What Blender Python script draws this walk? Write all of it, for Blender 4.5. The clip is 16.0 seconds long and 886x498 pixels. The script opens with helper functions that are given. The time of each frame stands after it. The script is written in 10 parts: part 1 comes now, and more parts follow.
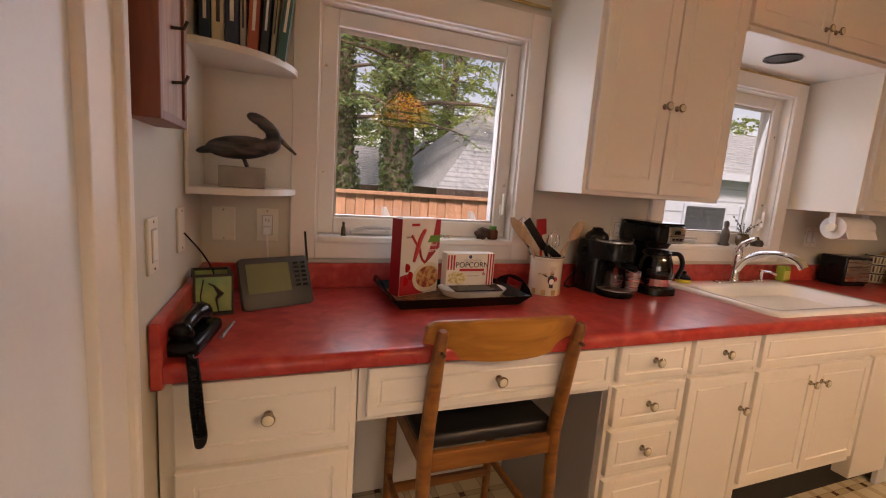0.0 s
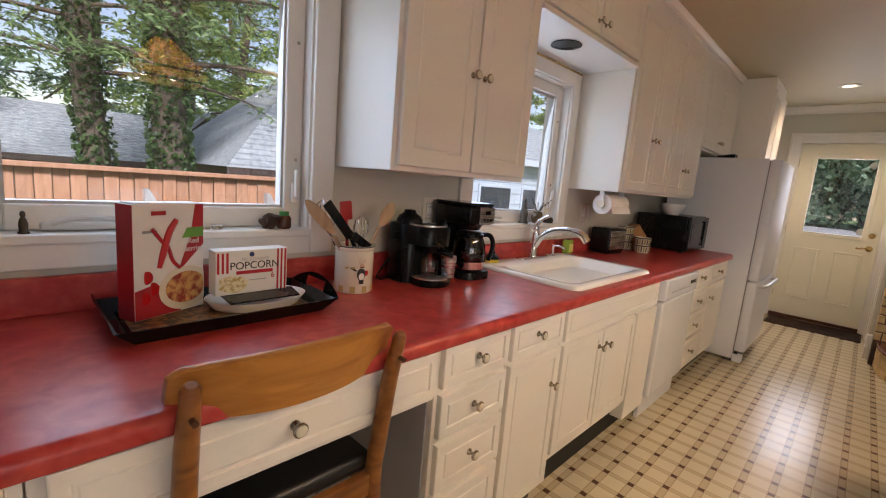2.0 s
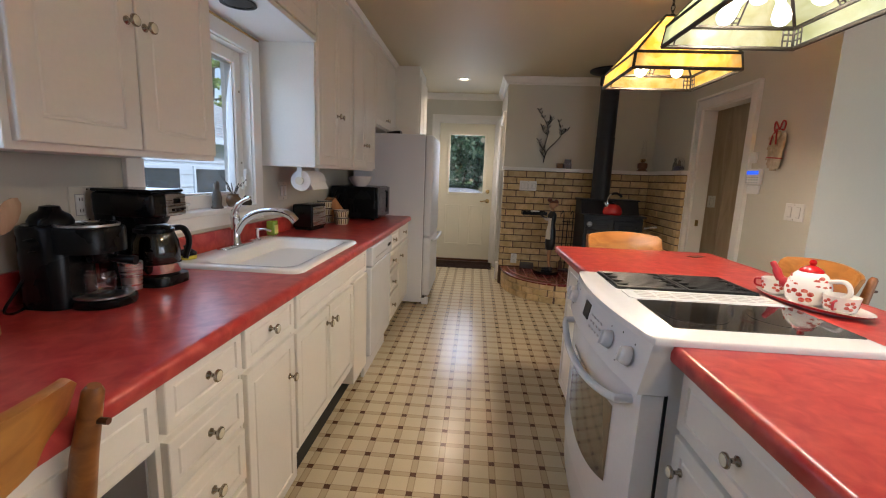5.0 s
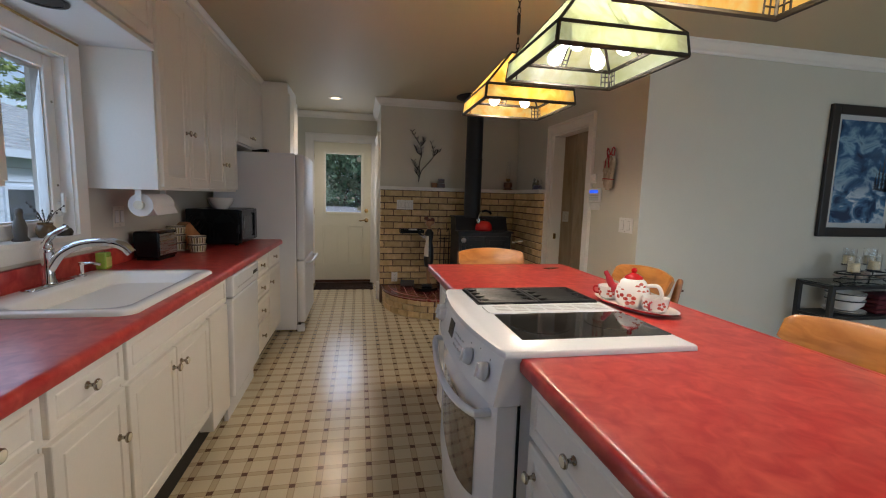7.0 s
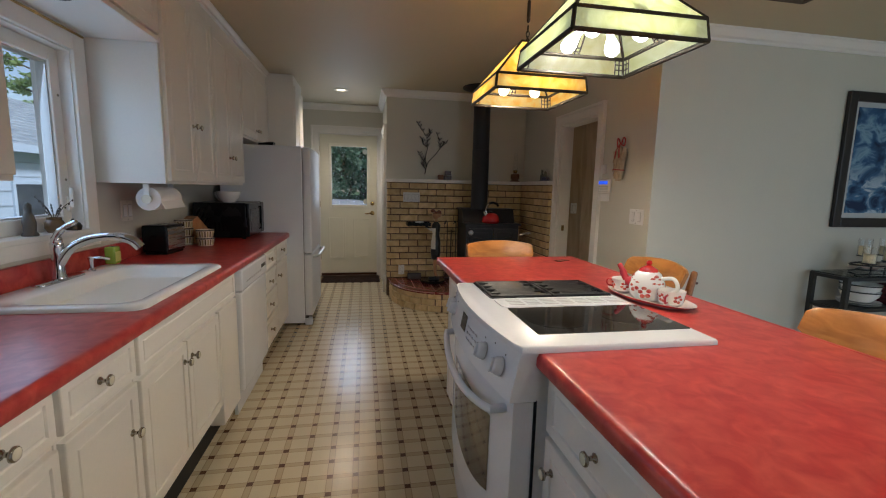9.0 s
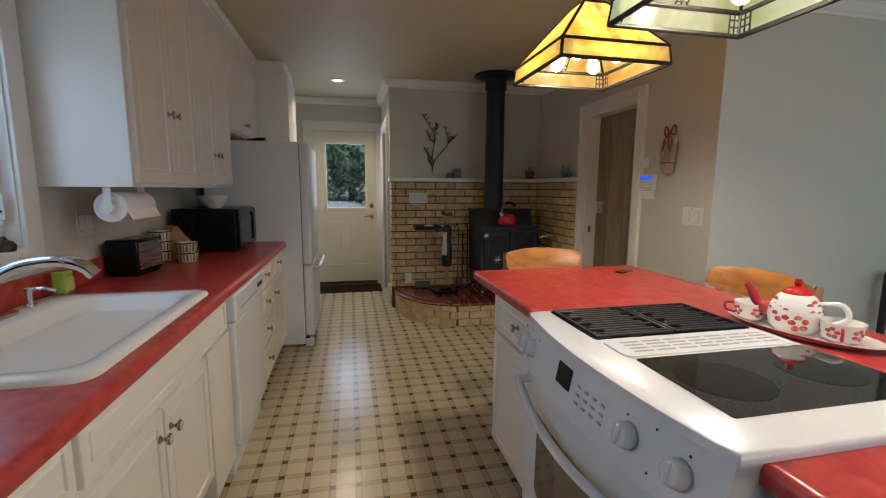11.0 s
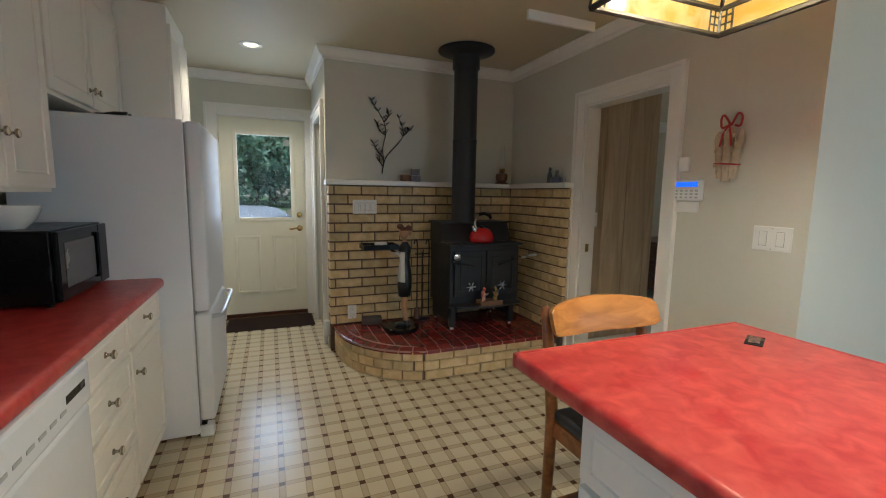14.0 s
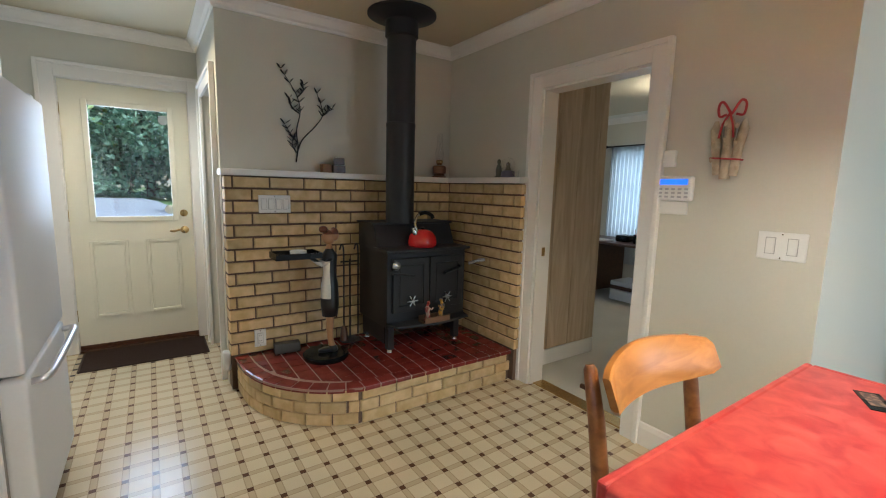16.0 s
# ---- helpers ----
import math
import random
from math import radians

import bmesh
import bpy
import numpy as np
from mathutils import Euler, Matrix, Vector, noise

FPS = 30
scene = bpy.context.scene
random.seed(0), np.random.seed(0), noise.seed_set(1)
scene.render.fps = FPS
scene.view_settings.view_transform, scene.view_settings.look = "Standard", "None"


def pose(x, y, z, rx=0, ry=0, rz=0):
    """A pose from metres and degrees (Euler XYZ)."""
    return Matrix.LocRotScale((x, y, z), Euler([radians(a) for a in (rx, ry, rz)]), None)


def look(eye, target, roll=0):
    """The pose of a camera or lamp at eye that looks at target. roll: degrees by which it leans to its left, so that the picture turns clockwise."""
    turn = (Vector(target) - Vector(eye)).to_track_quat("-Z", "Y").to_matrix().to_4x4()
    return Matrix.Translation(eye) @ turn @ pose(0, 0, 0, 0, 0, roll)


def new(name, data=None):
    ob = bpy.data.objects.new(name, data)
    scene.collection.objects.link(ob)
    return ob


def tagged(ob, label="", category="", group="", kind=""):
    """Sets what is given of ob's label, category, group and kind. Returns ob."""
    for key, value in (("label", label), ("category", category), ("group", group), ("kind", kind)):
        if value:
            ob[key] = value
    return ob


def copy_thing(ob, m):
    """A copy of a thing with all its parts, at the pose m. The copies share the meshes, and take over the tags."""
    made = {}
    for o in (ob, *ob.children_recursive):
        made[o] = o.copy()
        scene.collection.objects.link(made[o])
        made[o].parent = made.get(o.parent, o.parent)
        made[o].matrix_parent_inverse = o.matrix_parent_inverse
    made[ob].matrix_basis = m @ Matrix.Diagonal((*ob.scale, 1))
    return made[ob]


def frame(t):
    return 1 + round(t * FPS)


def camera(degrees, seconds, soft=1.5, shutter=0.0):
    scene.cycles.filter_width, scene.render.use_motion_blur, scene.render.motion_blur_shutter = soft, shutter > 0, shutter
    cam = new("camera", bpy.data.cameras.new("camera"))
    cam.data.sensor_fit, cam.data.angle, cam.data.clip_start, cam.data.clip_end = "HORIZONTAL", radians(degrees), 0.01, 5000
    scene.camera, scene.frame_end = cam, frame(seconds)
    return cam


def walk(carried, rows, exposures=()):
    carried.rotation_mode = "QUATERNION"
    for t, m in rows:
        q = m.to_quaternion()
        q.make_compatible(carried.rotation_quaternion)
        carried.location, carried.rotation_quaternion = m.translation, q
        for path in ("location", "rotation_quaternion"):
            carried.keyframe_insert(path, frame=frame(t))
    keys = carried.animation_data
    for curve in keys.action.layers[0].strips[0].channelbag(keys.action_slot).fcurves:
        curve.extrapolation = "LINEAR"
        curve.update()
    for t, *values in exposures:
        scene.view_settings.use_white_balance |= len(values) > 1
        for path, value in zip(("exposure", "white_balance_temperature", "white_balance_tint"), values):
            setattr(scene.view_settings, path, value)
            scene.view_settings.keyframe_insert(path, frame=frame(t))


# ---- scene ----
cam = camera(91.6, 16.0, 1.1)
PATH = [
    (0, (-0.128, 0.091, 1.343), (0.58, 1.937, 1.046), 4.2),
    (0.5, (-0.125, 0.156, 1.343), (0.765, 1.921, 1.039), 3.9),
    (1, (-0.074, 0.225, 1.333), (0.999, 1.882, 1.01), 4.0),
    (1.5, (0.01, 0.302, 1.332), (1.246, 1.842, 1.012), 4.2),
    (2, (0.07, 0.354, 1.326), (1.491, 1.727, 1.013), 4.8),
    (2.5, (0.113, 0.437, 1.318), (1.757, 1.537, 1.022), 4.4),
    (3, (0.118, 0.504, 1.324), (1.935, 1.272, 0.997), 3.6),
    (3.5, (0.115, 0.529, 1.317), (2.017, 1.038, 0.967), 3.6),
    (4, (0.107, 0.524, 1.316), (2.048, 0.852, 0.962), 3.3),
    (4.5, (0.103, 0.508, 1.319), (2.059, 0.72, 0.963), 2.8),
    (5, (0.097, 0.479, 1.324), (2.064, 0.615, 0.99), 2.2),
    (5.2, (0.1, 0.465, 1.315), (2.071, 0.562, 0.988), 1.6),
    (7.3, (0.108, 0.385, 1.36), (2.05, -0.033, 1.138), 1.8),
    (7.5, (0.103, 0.380, 1.366), (2.045, -0.049, 1.153), 1.8),
    (8, (0.102, 0.378, 1.371), (2.041, -0.068, 1.17), 1.7),
    (8.5, (0.108, 0.384, 1.365), (2.053, -0.028, 1.155), 1.5),
    (9, (0.138, 0.415, 1.349), (2.087, 0.055, 1.075), 1.3),
    (9.2, (0.168, 0.430, 1.340), (2.119, 0.094, 1.053), 1.1),
    (11.3, (0.81, 0.592, 1.343), (2.744, 0.159, 1.07), 0.6),
    (11.5, (0.904, 0.57, 1.331), (2.838, 0.135, 1.06), 1.1),
    (12, (1.102, 0.552, 1.344), (3.034, 0.098, 1.095), 1.1),
    (12.5, (1.272, 0.559, 1.338), (3.19, 0.05, 1.087), 1.5),
    (13, (1.473, 0.617, 1.35), (3.351, -0.023, 1.1), 0.8),
    (13.5, (1.633, 0.631, 1.345), (3.485, -0.076, 1.081), 0.8),
    (14, (1.82, 0.587, 1.361), (3.662, -0.152, 1.109), 0.9),
    (14.5, (1.98, 0.573, 1.349), (3.803, -0.207, 1.09), 1.4),
    (15, (2.166, 0.612, 1.355), (3.895, -0.358, 1.09), 1.2),
    (15.5, (2.306, 0.606, 1.346), (3.951, -0.497, 1.066), 1.7),
    (16, (2.465, 0.527, 1.373), (4.103, -0.587, 1.098), 1.5),
]
EXPOSURE = [(0.0, 0.12, 9500, 38), (0.5, 0.24, 9200, 35), (1.0, 0.28, 8150, 27), (1.5, 0.30, 7600, 25), (2.0, 0.30, 7200, 24), (3.0, 0.30, 6750, 23), (3.5, 0.31, 6550, 22), (5.0, 0.19, 6350, 18), (7.5, -0.28, 6100, 16), (9.0, -0.31, 6050, 14), (11.5, -0.16, 6000, 13), (13.0, 0.02, 5800, 10), (14.5, 0.36, 5650, 6), (16.0, 0.72, 5650, 8)]
walk(cam, [(t, look(eye, target, roll)) for t, eye, target, roll in PATH], EXPOSURE)

# ---- light ----
world = bpy.data.worlds.new("sky")
scene.world = world
world.use_nodes = True
wn = world.node_tree
sky = wn.nodes.new("ShaderNodeTexSky")
sky.sky_type, sky.sun_disc = "NISHITA", False
sky.sun_elevation, sky.sun_rotation = radians(39), radians(204)
wn.links.new(sky.outputs[0], wn.nodes["Background"].inputs[0])
wn.nodes["Background"].inputs[1].default_value = 0.15


def lamp(name, kind, m, energy, color, **k):
    d = bpy.data.lights.new(name, kind)
    d.energy, d.color = energy, color
    if "size" in k:
        d.size = k["size"]
    if "size_y" in k:
        d.shape, d.size_y = "RECTANGLE", k["size_y"]
    if "radius" in k:
        d.shadow_soft_size = k["radius"]
    if "angle" in k:
        d.angle = radians(k["angle"])
    if "spot" in k:
        d.spot_size, d.spot_blend = radians(k["spot"]), 0.6
    ob = new(name, d)
    ob.matrix_world = m
    return ob


SKYBLUE = (0.68, 0.82, 1.0)
COOL = (0.52, 0.74, 1.0)      # shaded north light
lamp("sun", "SUN", look((0, 0, 20), (4, 9, 12)), 5.0, (0.94, 0.97, 1.0), angle=12)
lamp("skylight_window_1", "AREA", look((0.415, 1.90, 1.53), (0.415, 0, 1.2)), 5, COOL, size=0.7, size_y=0.7)
lamp("skylight_window_2", "AREA", look((2.13, 1.90, 1.53), (2.13, 0, 1.2)), 4, COOL, size=0.7, size_y=0.7)
lamp("skylight_dining_west", "AREA", look((-2.06, -3.05, 1.4), (3, -2.6, 1.2)), 28, COOL, size=3.0, size_y=1.7)
lamp("skylight_dining_south", "AREA", look((-0.93, -5.16, 1.4), (-0.1, 0, 1.2)), 26, SKYBLUE, size=2.0, size_y=1.7)
lamp("skylight_back_door", "AREA", look((6.90, 0.64, 1.5), (0, 0.64, 0.9)), 8, SKYBLUE, size=0.5, size_y=0.9)
lamp("skylight_office", "AREA", look((6.15, -5.66, 1.4), (6.0, 0, 1.2)), 12, SKYBLUE, size=1.0, size_y=1.2)
for px, watts, col in ((0.935, 27, (1.0, 0.84, 0.60)), (1.76, 28, (1.0, 0.94, 0.82)), (2.585, 38, (1.0, 0.84, 0.60))):
    lamp("pendant_bulbs", "POINT", Matrix.Translation((px, -0.495, 1.985)), watts, col, radius=0.07)
lamp("downlight_hall", "SPOT", look((5.79, 0.69, 2.52), (5.79, 0.69, 0)), 48, (1.0, 0.84, 0.62), radius=0.05, spot=140)
lamp("office_ceiling_lamp", "POINT", Matrix.Translation((4.99, -4.1, 2.40)), 17, (1.0, 0.86, 0.66), radius=0.1)


# ---- building helpers ----
def part(name, bm, material, parent=None, label="", smooth=False):
    """Links a bmesh, given in world metres, as one mesh object under a thing or a part."""
    me = bpy.data.meshes.new(name)
    bmesh.ops.recalc_face_normals(bm, faces=bm.faces)
    bm.to_mesh(me)
    bm.free()
    if smooth:
        me.shade_smooth()
        if smooth != "all":
            me.set_sharp_from_angle(angle=radians(40))
    me.materials.append(material)
    return place(name, me, parent, label)


def place(name, me, parent=None, label="", m=None):
    ob = new(name, me)
    if parent is not None:
        ob.parent = parent
        if parent.type == "EMPTY":
            ob.matrix_parent_inverse = parent.matrix_basis.inverted()
    if m is not None:
        ob.matrix_basis = m
    if label:
        ob["label"] = label
    return ob


def thing(name, at, label, category, group=""):
    ob = new(name)
    ob.empty_display_size = 0.05
    ob.matrix_basis = Matrix.Translation(at)
    return tagged(ob, label, category, group)


def structure(name, bm, material, label="", category="", smooth=False):
    return tagged(part(name, bm, material, None, "", smooth), label or name.replace("_", " "), category or name.split("_")[0], "", "structure")


def merge(bm, other, m=None):
    """Adds a small bmesh to a larger one and frees it."""
    verts = [bm.verts.new(m @ v.co if m is not None else v.co) for v in other.verts]
    other.verts.index_update()
    for f in other.faces:
        try:
            g = bm.faces.new([verts[v.index] for v in f.verts])
            g.smooth = f.smooth
        except ValueError:
            pass
    other.free()
    return bm


def box(x0, y0, z0, x1, y1, z1, bevel=0.0, seg=2, bm=None, m=None):
    b = bmesh.new()
    bmesh.ops.create_cube(b, size=1)
    for v in b.verts:
        v.co = Vector(((x0 + x1) / 2 + v.co.x * (x1 - x0), (y0 + y1) / 2 + v.co.y * (y1 - y0), (z0 + z1) / 2 + v.co.z * (z1 - z0)))
    if bevel:
        bmesh.ops.bevel(b, geom=b.edges[:], offset=bevel, segments=seg, profile=0.5, affect="EDGES", clamp_overlap=True)
    if m is not None:
        b.transform(m)
    return b if bm is None else merge(bm, b)


def lathe(profile, seg=32, at=(0, 0, 0), bm=None, m=None, close=False):
    """Turns (radius, height) pairs about the z axis."""
    b = bmesh.new()
    rings = []
    for r, z in profile:
        if r < 1e-5:
            rings.append([b.verts.new((0, 0, z))])
        else:
            rings.append([b.verts.new((r * math.cos(2 * math.pi * i / seg), r * math.sin(2 * math.pi * i / seg), z)) for i in range(seg)])
    for a, c in zip(rings, rings[1:]):
        for i in range(seg):
            j = (i + 1) % seg
            q = [a[i % len(a)], a[j % len(a)], c[j % len(c)], c[i % len(c)]]
            q = [v for n, v in enumerate(q) if v not in q[:n]]
            if len(q) > 2:
                b.faces.new(q)
    if close:
        for ring in (rings[0], rings[-1]):
            if len(ring) > 2:
                b.faces.new(ring)
    b.transform(Matrix.Translation(at) @ (m or Matrix()))
    return b if bm is None else merge(bm, b)


def cyl(p, q, r, seg=16, r2=None, bm=None, bevel=0.0):
    """A closed cylinder or cone from p to q."""
    p, q = Vector(p), Vector(q)
    h = (q - p).length
    r2 = r if r2 is None else r2
    prof = [(0, 0), (r, 0), (r2, h), (0, h)]
    if bevel:
        prof = [(0, 0), (r - bevel, 0), (r, bevel), (r2, h - bevel), (r2 - bevel, h), (0, h)]
    return lathe(prof, seg, p, bm, (q - p).to_track_quat("Z", "Y").to_matrix().to_4x4())


def tube(points, r, seg=8, bm=None, closed=False):
    """A round bar through the points; r may be one radius or one each."""
    pts = [Vector(p) for p in points]
    b = bmesh.new()
    n = len(pts)
    rad = r if isinstance(r, (list, tuple)) else [r] * n
    rings = []
    up = Vector((0.13, 0.29, 0.95)).normalized()
    for i, p in enumerate(pts):
        a = pts[(i - 1) % n] if (i or closed) else p
        c = pts[(i + 1) % n] if (i < n - 1 or closed) else p
        d = (c - a).normalized()
        u = up - d * up.dot(d)
        if u.length < 0.05:
            u = Vector((1, 0, 0)) - d * d.x
        u.normalize()
        up = u
        w = d.cross(u)
        rings.append([b.verts.new(p + rad[i] * (u * math.cos(2 * math.pi * k / seg) + w * math.sin(2 * math.pi * k / seg))) for k in range(seg)])
    pairs = list(zip(rings, rings[1:])) + ([(rings[-1], rings[0])] if closed else [])
    for a, c in pairs:
        for k in range(seg):
            b.faces.new([a[k], a[(k + 1) % seg], c[(k + 1) % seg], c[k]])
    if not closed:
        b.faces.new(rings[0][::-1])
        b.faces.new(rings[-1])
    return b if bm is None else merge(bm, b)


def spline(points, n=8):
    """Catmull-Rom through the points."""
    pts = [Vector(p) for p in points]
    pts = [pts[0] * 2 - pts[1]] + pts + [pts[-1] * 2 - pts[-2]]
    out = []
    for a, b, c, d in zip(pts, pts[1:], pts[2:], pts[3:]):
        for i in range(n):
            t = i / n
            out.append(0.5 * (2 * b + (c - a) * t + (2 * a - 5 * b + 4 * c - d) * t * t + (3 * b - a - 3 * c + d) * t ** 3))
    return out + [pts[-2]]


def prism(poly, z0, z1, bm=None, m=None, bevel=0.0, seg=2):
    """Extrudes a flat outline (x, y) from z0 to z1."""
    b = bmesh.new()
    lo = [b.verts.new((x, y, z0)) for x, y in poly]
    hi = [b.verts.new((x, y, z1)) for x, y in poly]
    b.faces.new(lo[::-1])
    top = b.faces.new(hi)
    n = len(poly)
    for i in range(n):
        b.faces.new([lo[i], lo[(i + 1) % n], hi[(i + 1) % n], hi[i]])
    if bevel:
        bmesh.ops.bevel(b, geom=list(top.edges), offset=bevel, segments=seg, profile=0.5, affect="EDGES")
    if m is not None:
        b.transform(m)
    return b if bm is None else merge(bm, b)


def blob(c, r, sub=2, bm=None, rough=0.0, m=None):
    b = bmesh.new()
    bmesh.ops.create_icosphere(b, subdivisions=sub, radius=1)
    for v in b.verts:
        k = 1 + rough * noise.noise(v.co * 2.3 + Vector(c))
        v.co = Vector((v.co.x * r[0] * k, v.co.y * r[1] * k, v.co.z * r[2] * k))
    b.transform(Matrix.Translation(c) @ (m or Matrix()))
    return b if bm is None else merge(bm, b)


XZ = Matrix(((1, 0, 0, 0), (0, 0, -1, 0), (0, 1, 0, 0), (0, 0, 0, 1)))  # an outline's (x, y) becomes (x, z), its height -y
YZ = Matrix(((0, 0, 1, 0), (1, 0, 0, 0), (0, 1, 0, 0), (0, 0, 0, 1)))  # an outline's (x, y) becomes (y, z), its height x


def rounded(x0, y0, x1, y1, r, n=5):
    out = []
    for cx, cy, a in ((x1 - r, y1 - r, 0), (x0 + r, y1 - r, 90), (x0 + r, y0 + r, 180), (x1 - r, y0 + r, 270)):
        out += [(cx + r * math.cos(radians(a + 90 * i / n)), cy + r * math.sin(radians(a + 90 * i / n))) for i in range(n + 1)]
    return out


# ---- materials ----
def rgb(r, g=None, b=None):
    return (r, r if g is None else g, r if b is None else b, 1)


def mk(name, base, rough=0.5, metal=0.0, var=0.06, scale=6.0, grain=0.03, gscale=90.0, bump=0.0, bscale=120.0, spec=0.5, rvar=0.08, stretch=(1, 1, 1), coat=0.0, pieces=0.0):
    """A painted or plain surface: base colour with broad and fine variation, uneven gloss and fine relief."""
    m = bpy.data.materials.new(name)
    m.use_nodes = True
    nt = m.node_tree
    p = nt.nodes["Principled BSDF"]
    p.inputs["Metallic"].default_value = metal
    p.inputs["Specular IOR Level"].default_value = spec
    p.inputs["Coat Weight"].default_value = coat
    tc = nt.nodes.new("ShaderNodeTexCoord")
    mp = nt.nodes.new("ShaderNodeMapping")
    mp.inputs["Scale"].default_value = stretch
    nt.links.new(tc.outputs["Object"], mp.inputs[0])
    broad, fine = nt.nodes.new("ShaderNodeTexNoise"), nt.nodes.new("ShaderNodeTexNoise")
    for n, s in ((broad, scale), (fine, gscale)):
        nt.links.new(mp.outputs[0], n.inputs["Vector"])
        n.inputs["Scale"].default_value = s
        n.inputs["Detail"].default_value = 4
    a = nt.nodes.new("ShaderNodeMath"); a.operation = "MULTIPLY_ADD"
    nt.links.new(broad.outputs["Fac"], a.inputs[0]); a.inputs[1].default_value = 2 * var; a.inputs[2].default_value = 1 - var - grain
    b = nt.nodes.new("ShaderNodeMath"); b.operation = "MULTIPLY_ADD"
    nt.links.new(fine.outputs["Fac"], b.inputs[0]); b.inputs[1].default_value = 2 * grain
    nt.links.new(a.outputs[0], b.inputs[2])
    last = b
    if pieces:
        oi = nt.nodes.new("ShaderNodeObjectInfo")
        c = nt.nodes.new("ShaderNodeMath"); c.operation = "MULTIPLY_ADD"
        nt.links.new(oi.outputs["Random"], c.inputs[0]); c.inputs[1].default_value = 2 * pieces; c.inputs[2].default_value = 1 - pieces
        d = nt.nodes.new("ShaderNodeMath"); d.operation = "MULTIPLY"
        nt.links.new(b.outputs[0], d.inputs[0]); nt.links.new(c.outputs[0], d.inputs[1])
        last = d
    v = nt.nodes.new("ShaderNodeVectorMath"); v.operation = "SCALE"
    v.inputs[0].default_value = base[:3]
    nt.links.new(last.outputs[0], v.inputs["Scale"])
    nt.links.new(v.outputs[0], p.inputs["Base Color"])
    r = nt.nodes.new("ShaderNodeMath"); r.operation = "MULTIPLY_ADD"
    nt.links.new(broad.outputs["Fac"], r.inputs[0]); r.inputs[1].default_value = 2 * rvar; r.inputs[2].default_value = rough - rvar
    r.use_clamp = True
    nt.links.new(r.outputs[0], p.inputs["Roughness"])
    if bump:
        bn = nt.nodes.new("ShaderNodeTexNoise"); bn.inputs["Scale"].default_value = bscale; bn.inputs["Detail"].default_value = 3
        nt.links.new(mp.outputs[0], bn.inputs["Vector"])
        bu = nt.nodes.new("ShaderNodeBump"); bu.inputs["Strength"].default_value = bump; bu.inputs["Distance"].default_value = 0.002
        nt.links.new(bn.outputs["Fac"], bu.inputs["Height"]); nt.links.new(bu.outputs[0], p.inputs["Normal"])
    return m


def blend_mat(name, c1, c2, rough=0.4, scale=8.0, lo=0.4, hi=0.6, detail=5, distort=0.0, stretch=(1, 1, 1), bump=0.0, c3=None, metal=0.0, spec=0.5, wave=False, coat=0.0, pieces=0.0, dist=0.002):
    """A mottled or grained surface between two or three colours."""
    m = bpy.data.materials.new(name)
    m.use_nodes = True
    nt = m.node_tree
    p = nt.nodes["Principled BSDF"]
    p.inputs["Roughness"].default_value, p.inputs["Metallic"].default_value = rough, metal
    p.inputs["Specular IOR Level"].default_value = spec
    p.inputs["Coat Weight"].default_value = coat
    tc, mp = nt.nodes.new("ShaderNodeTexCoord"), nt.nodes.new("ShaderNodeMapping")
    mp.inputs["Scale"].default_value = stretch
    nt.links.new(tc.outputs["Object"], mp.inputs[0])
    vec = mp.outputs[0]
    if pieces:
        oi = nt.nodes.new("ShaderNodeObjectInfo")
        sh = nt.nodes.new("ShaderNodeVectorMath"); sh.operation = "MULTIPLY_ADD"
        comb = nt.nodes.new("ShaderNodeCombineXYZ")
        for k in range(3):
            nt.links.new(oi.outputs["Random"], comb.inputs[k])
        nt.links.new(comb.outputs[0], sh.inputs[0]); sh.inputs[1].default_value = (37, 19, 53); nt.links.new(mp.outputs[0], sh.inputs[2])
        vec = sh.outputs[0]
    n = nt.nodes.new("ShaderNodeTexNoise")
    n.inputs["Scale"].default_value, n.inputs["Detail"].default_value, n.inputs["Distortion"].default_value = scale, detail, distort
    nt.links.new(vec, n.inputs["Vector"])
    ramp = nt.nodes.new("ShaderNodeValToRGB")
    ramp.color_ramp.elements[0].position, ramp.color_ramp.elements[0].color = lo, c1
    ramp.color_ramp.elements[1].position, ramp.color_ramp.elements[1].color = hi, c2
    if c3:
        e = ramp.color_ramp.elements.new((lo + hi) / 2)
        e.color = c3
    nt.links.new(n.outputs["Fac"], ramp.inputs[0])
    col = ramp.outputs[0]
    if pieces:
        mth = nt.nodes.new("ShaderNodeMath"); mth.operation = "MULTIPLY_ADD"
        nt.links.new(oi.outputs["Random"], mth.inputs[0]); mth.inputs[1].default_value = 2 * pieces; mth.inputs[2].default_value = 1 - pieces
        v = nt.nodes.new("ShaderNodeVectorMath"); v.operation = "SCALE"
        nt.links.new(col, v.inputs[0]); nt.links.new(mth.outputs[0], v.inputs["Scale"])
        col = v.outputs[0]
    nt.links.new(col, p.inputs["Base Color"])
    if bump:
        bu = nt.nodes.new("ShaderNodeBump"); bu.inputs["Strength"].default_value = bump; bu.inputs["Distance"].default_value = dist
        nt.links.new(n.outputs["Fac"], bu.inputs["Height"]); nt.links.new(bu.outputs[0], p.inputs["Normal"])
    return m


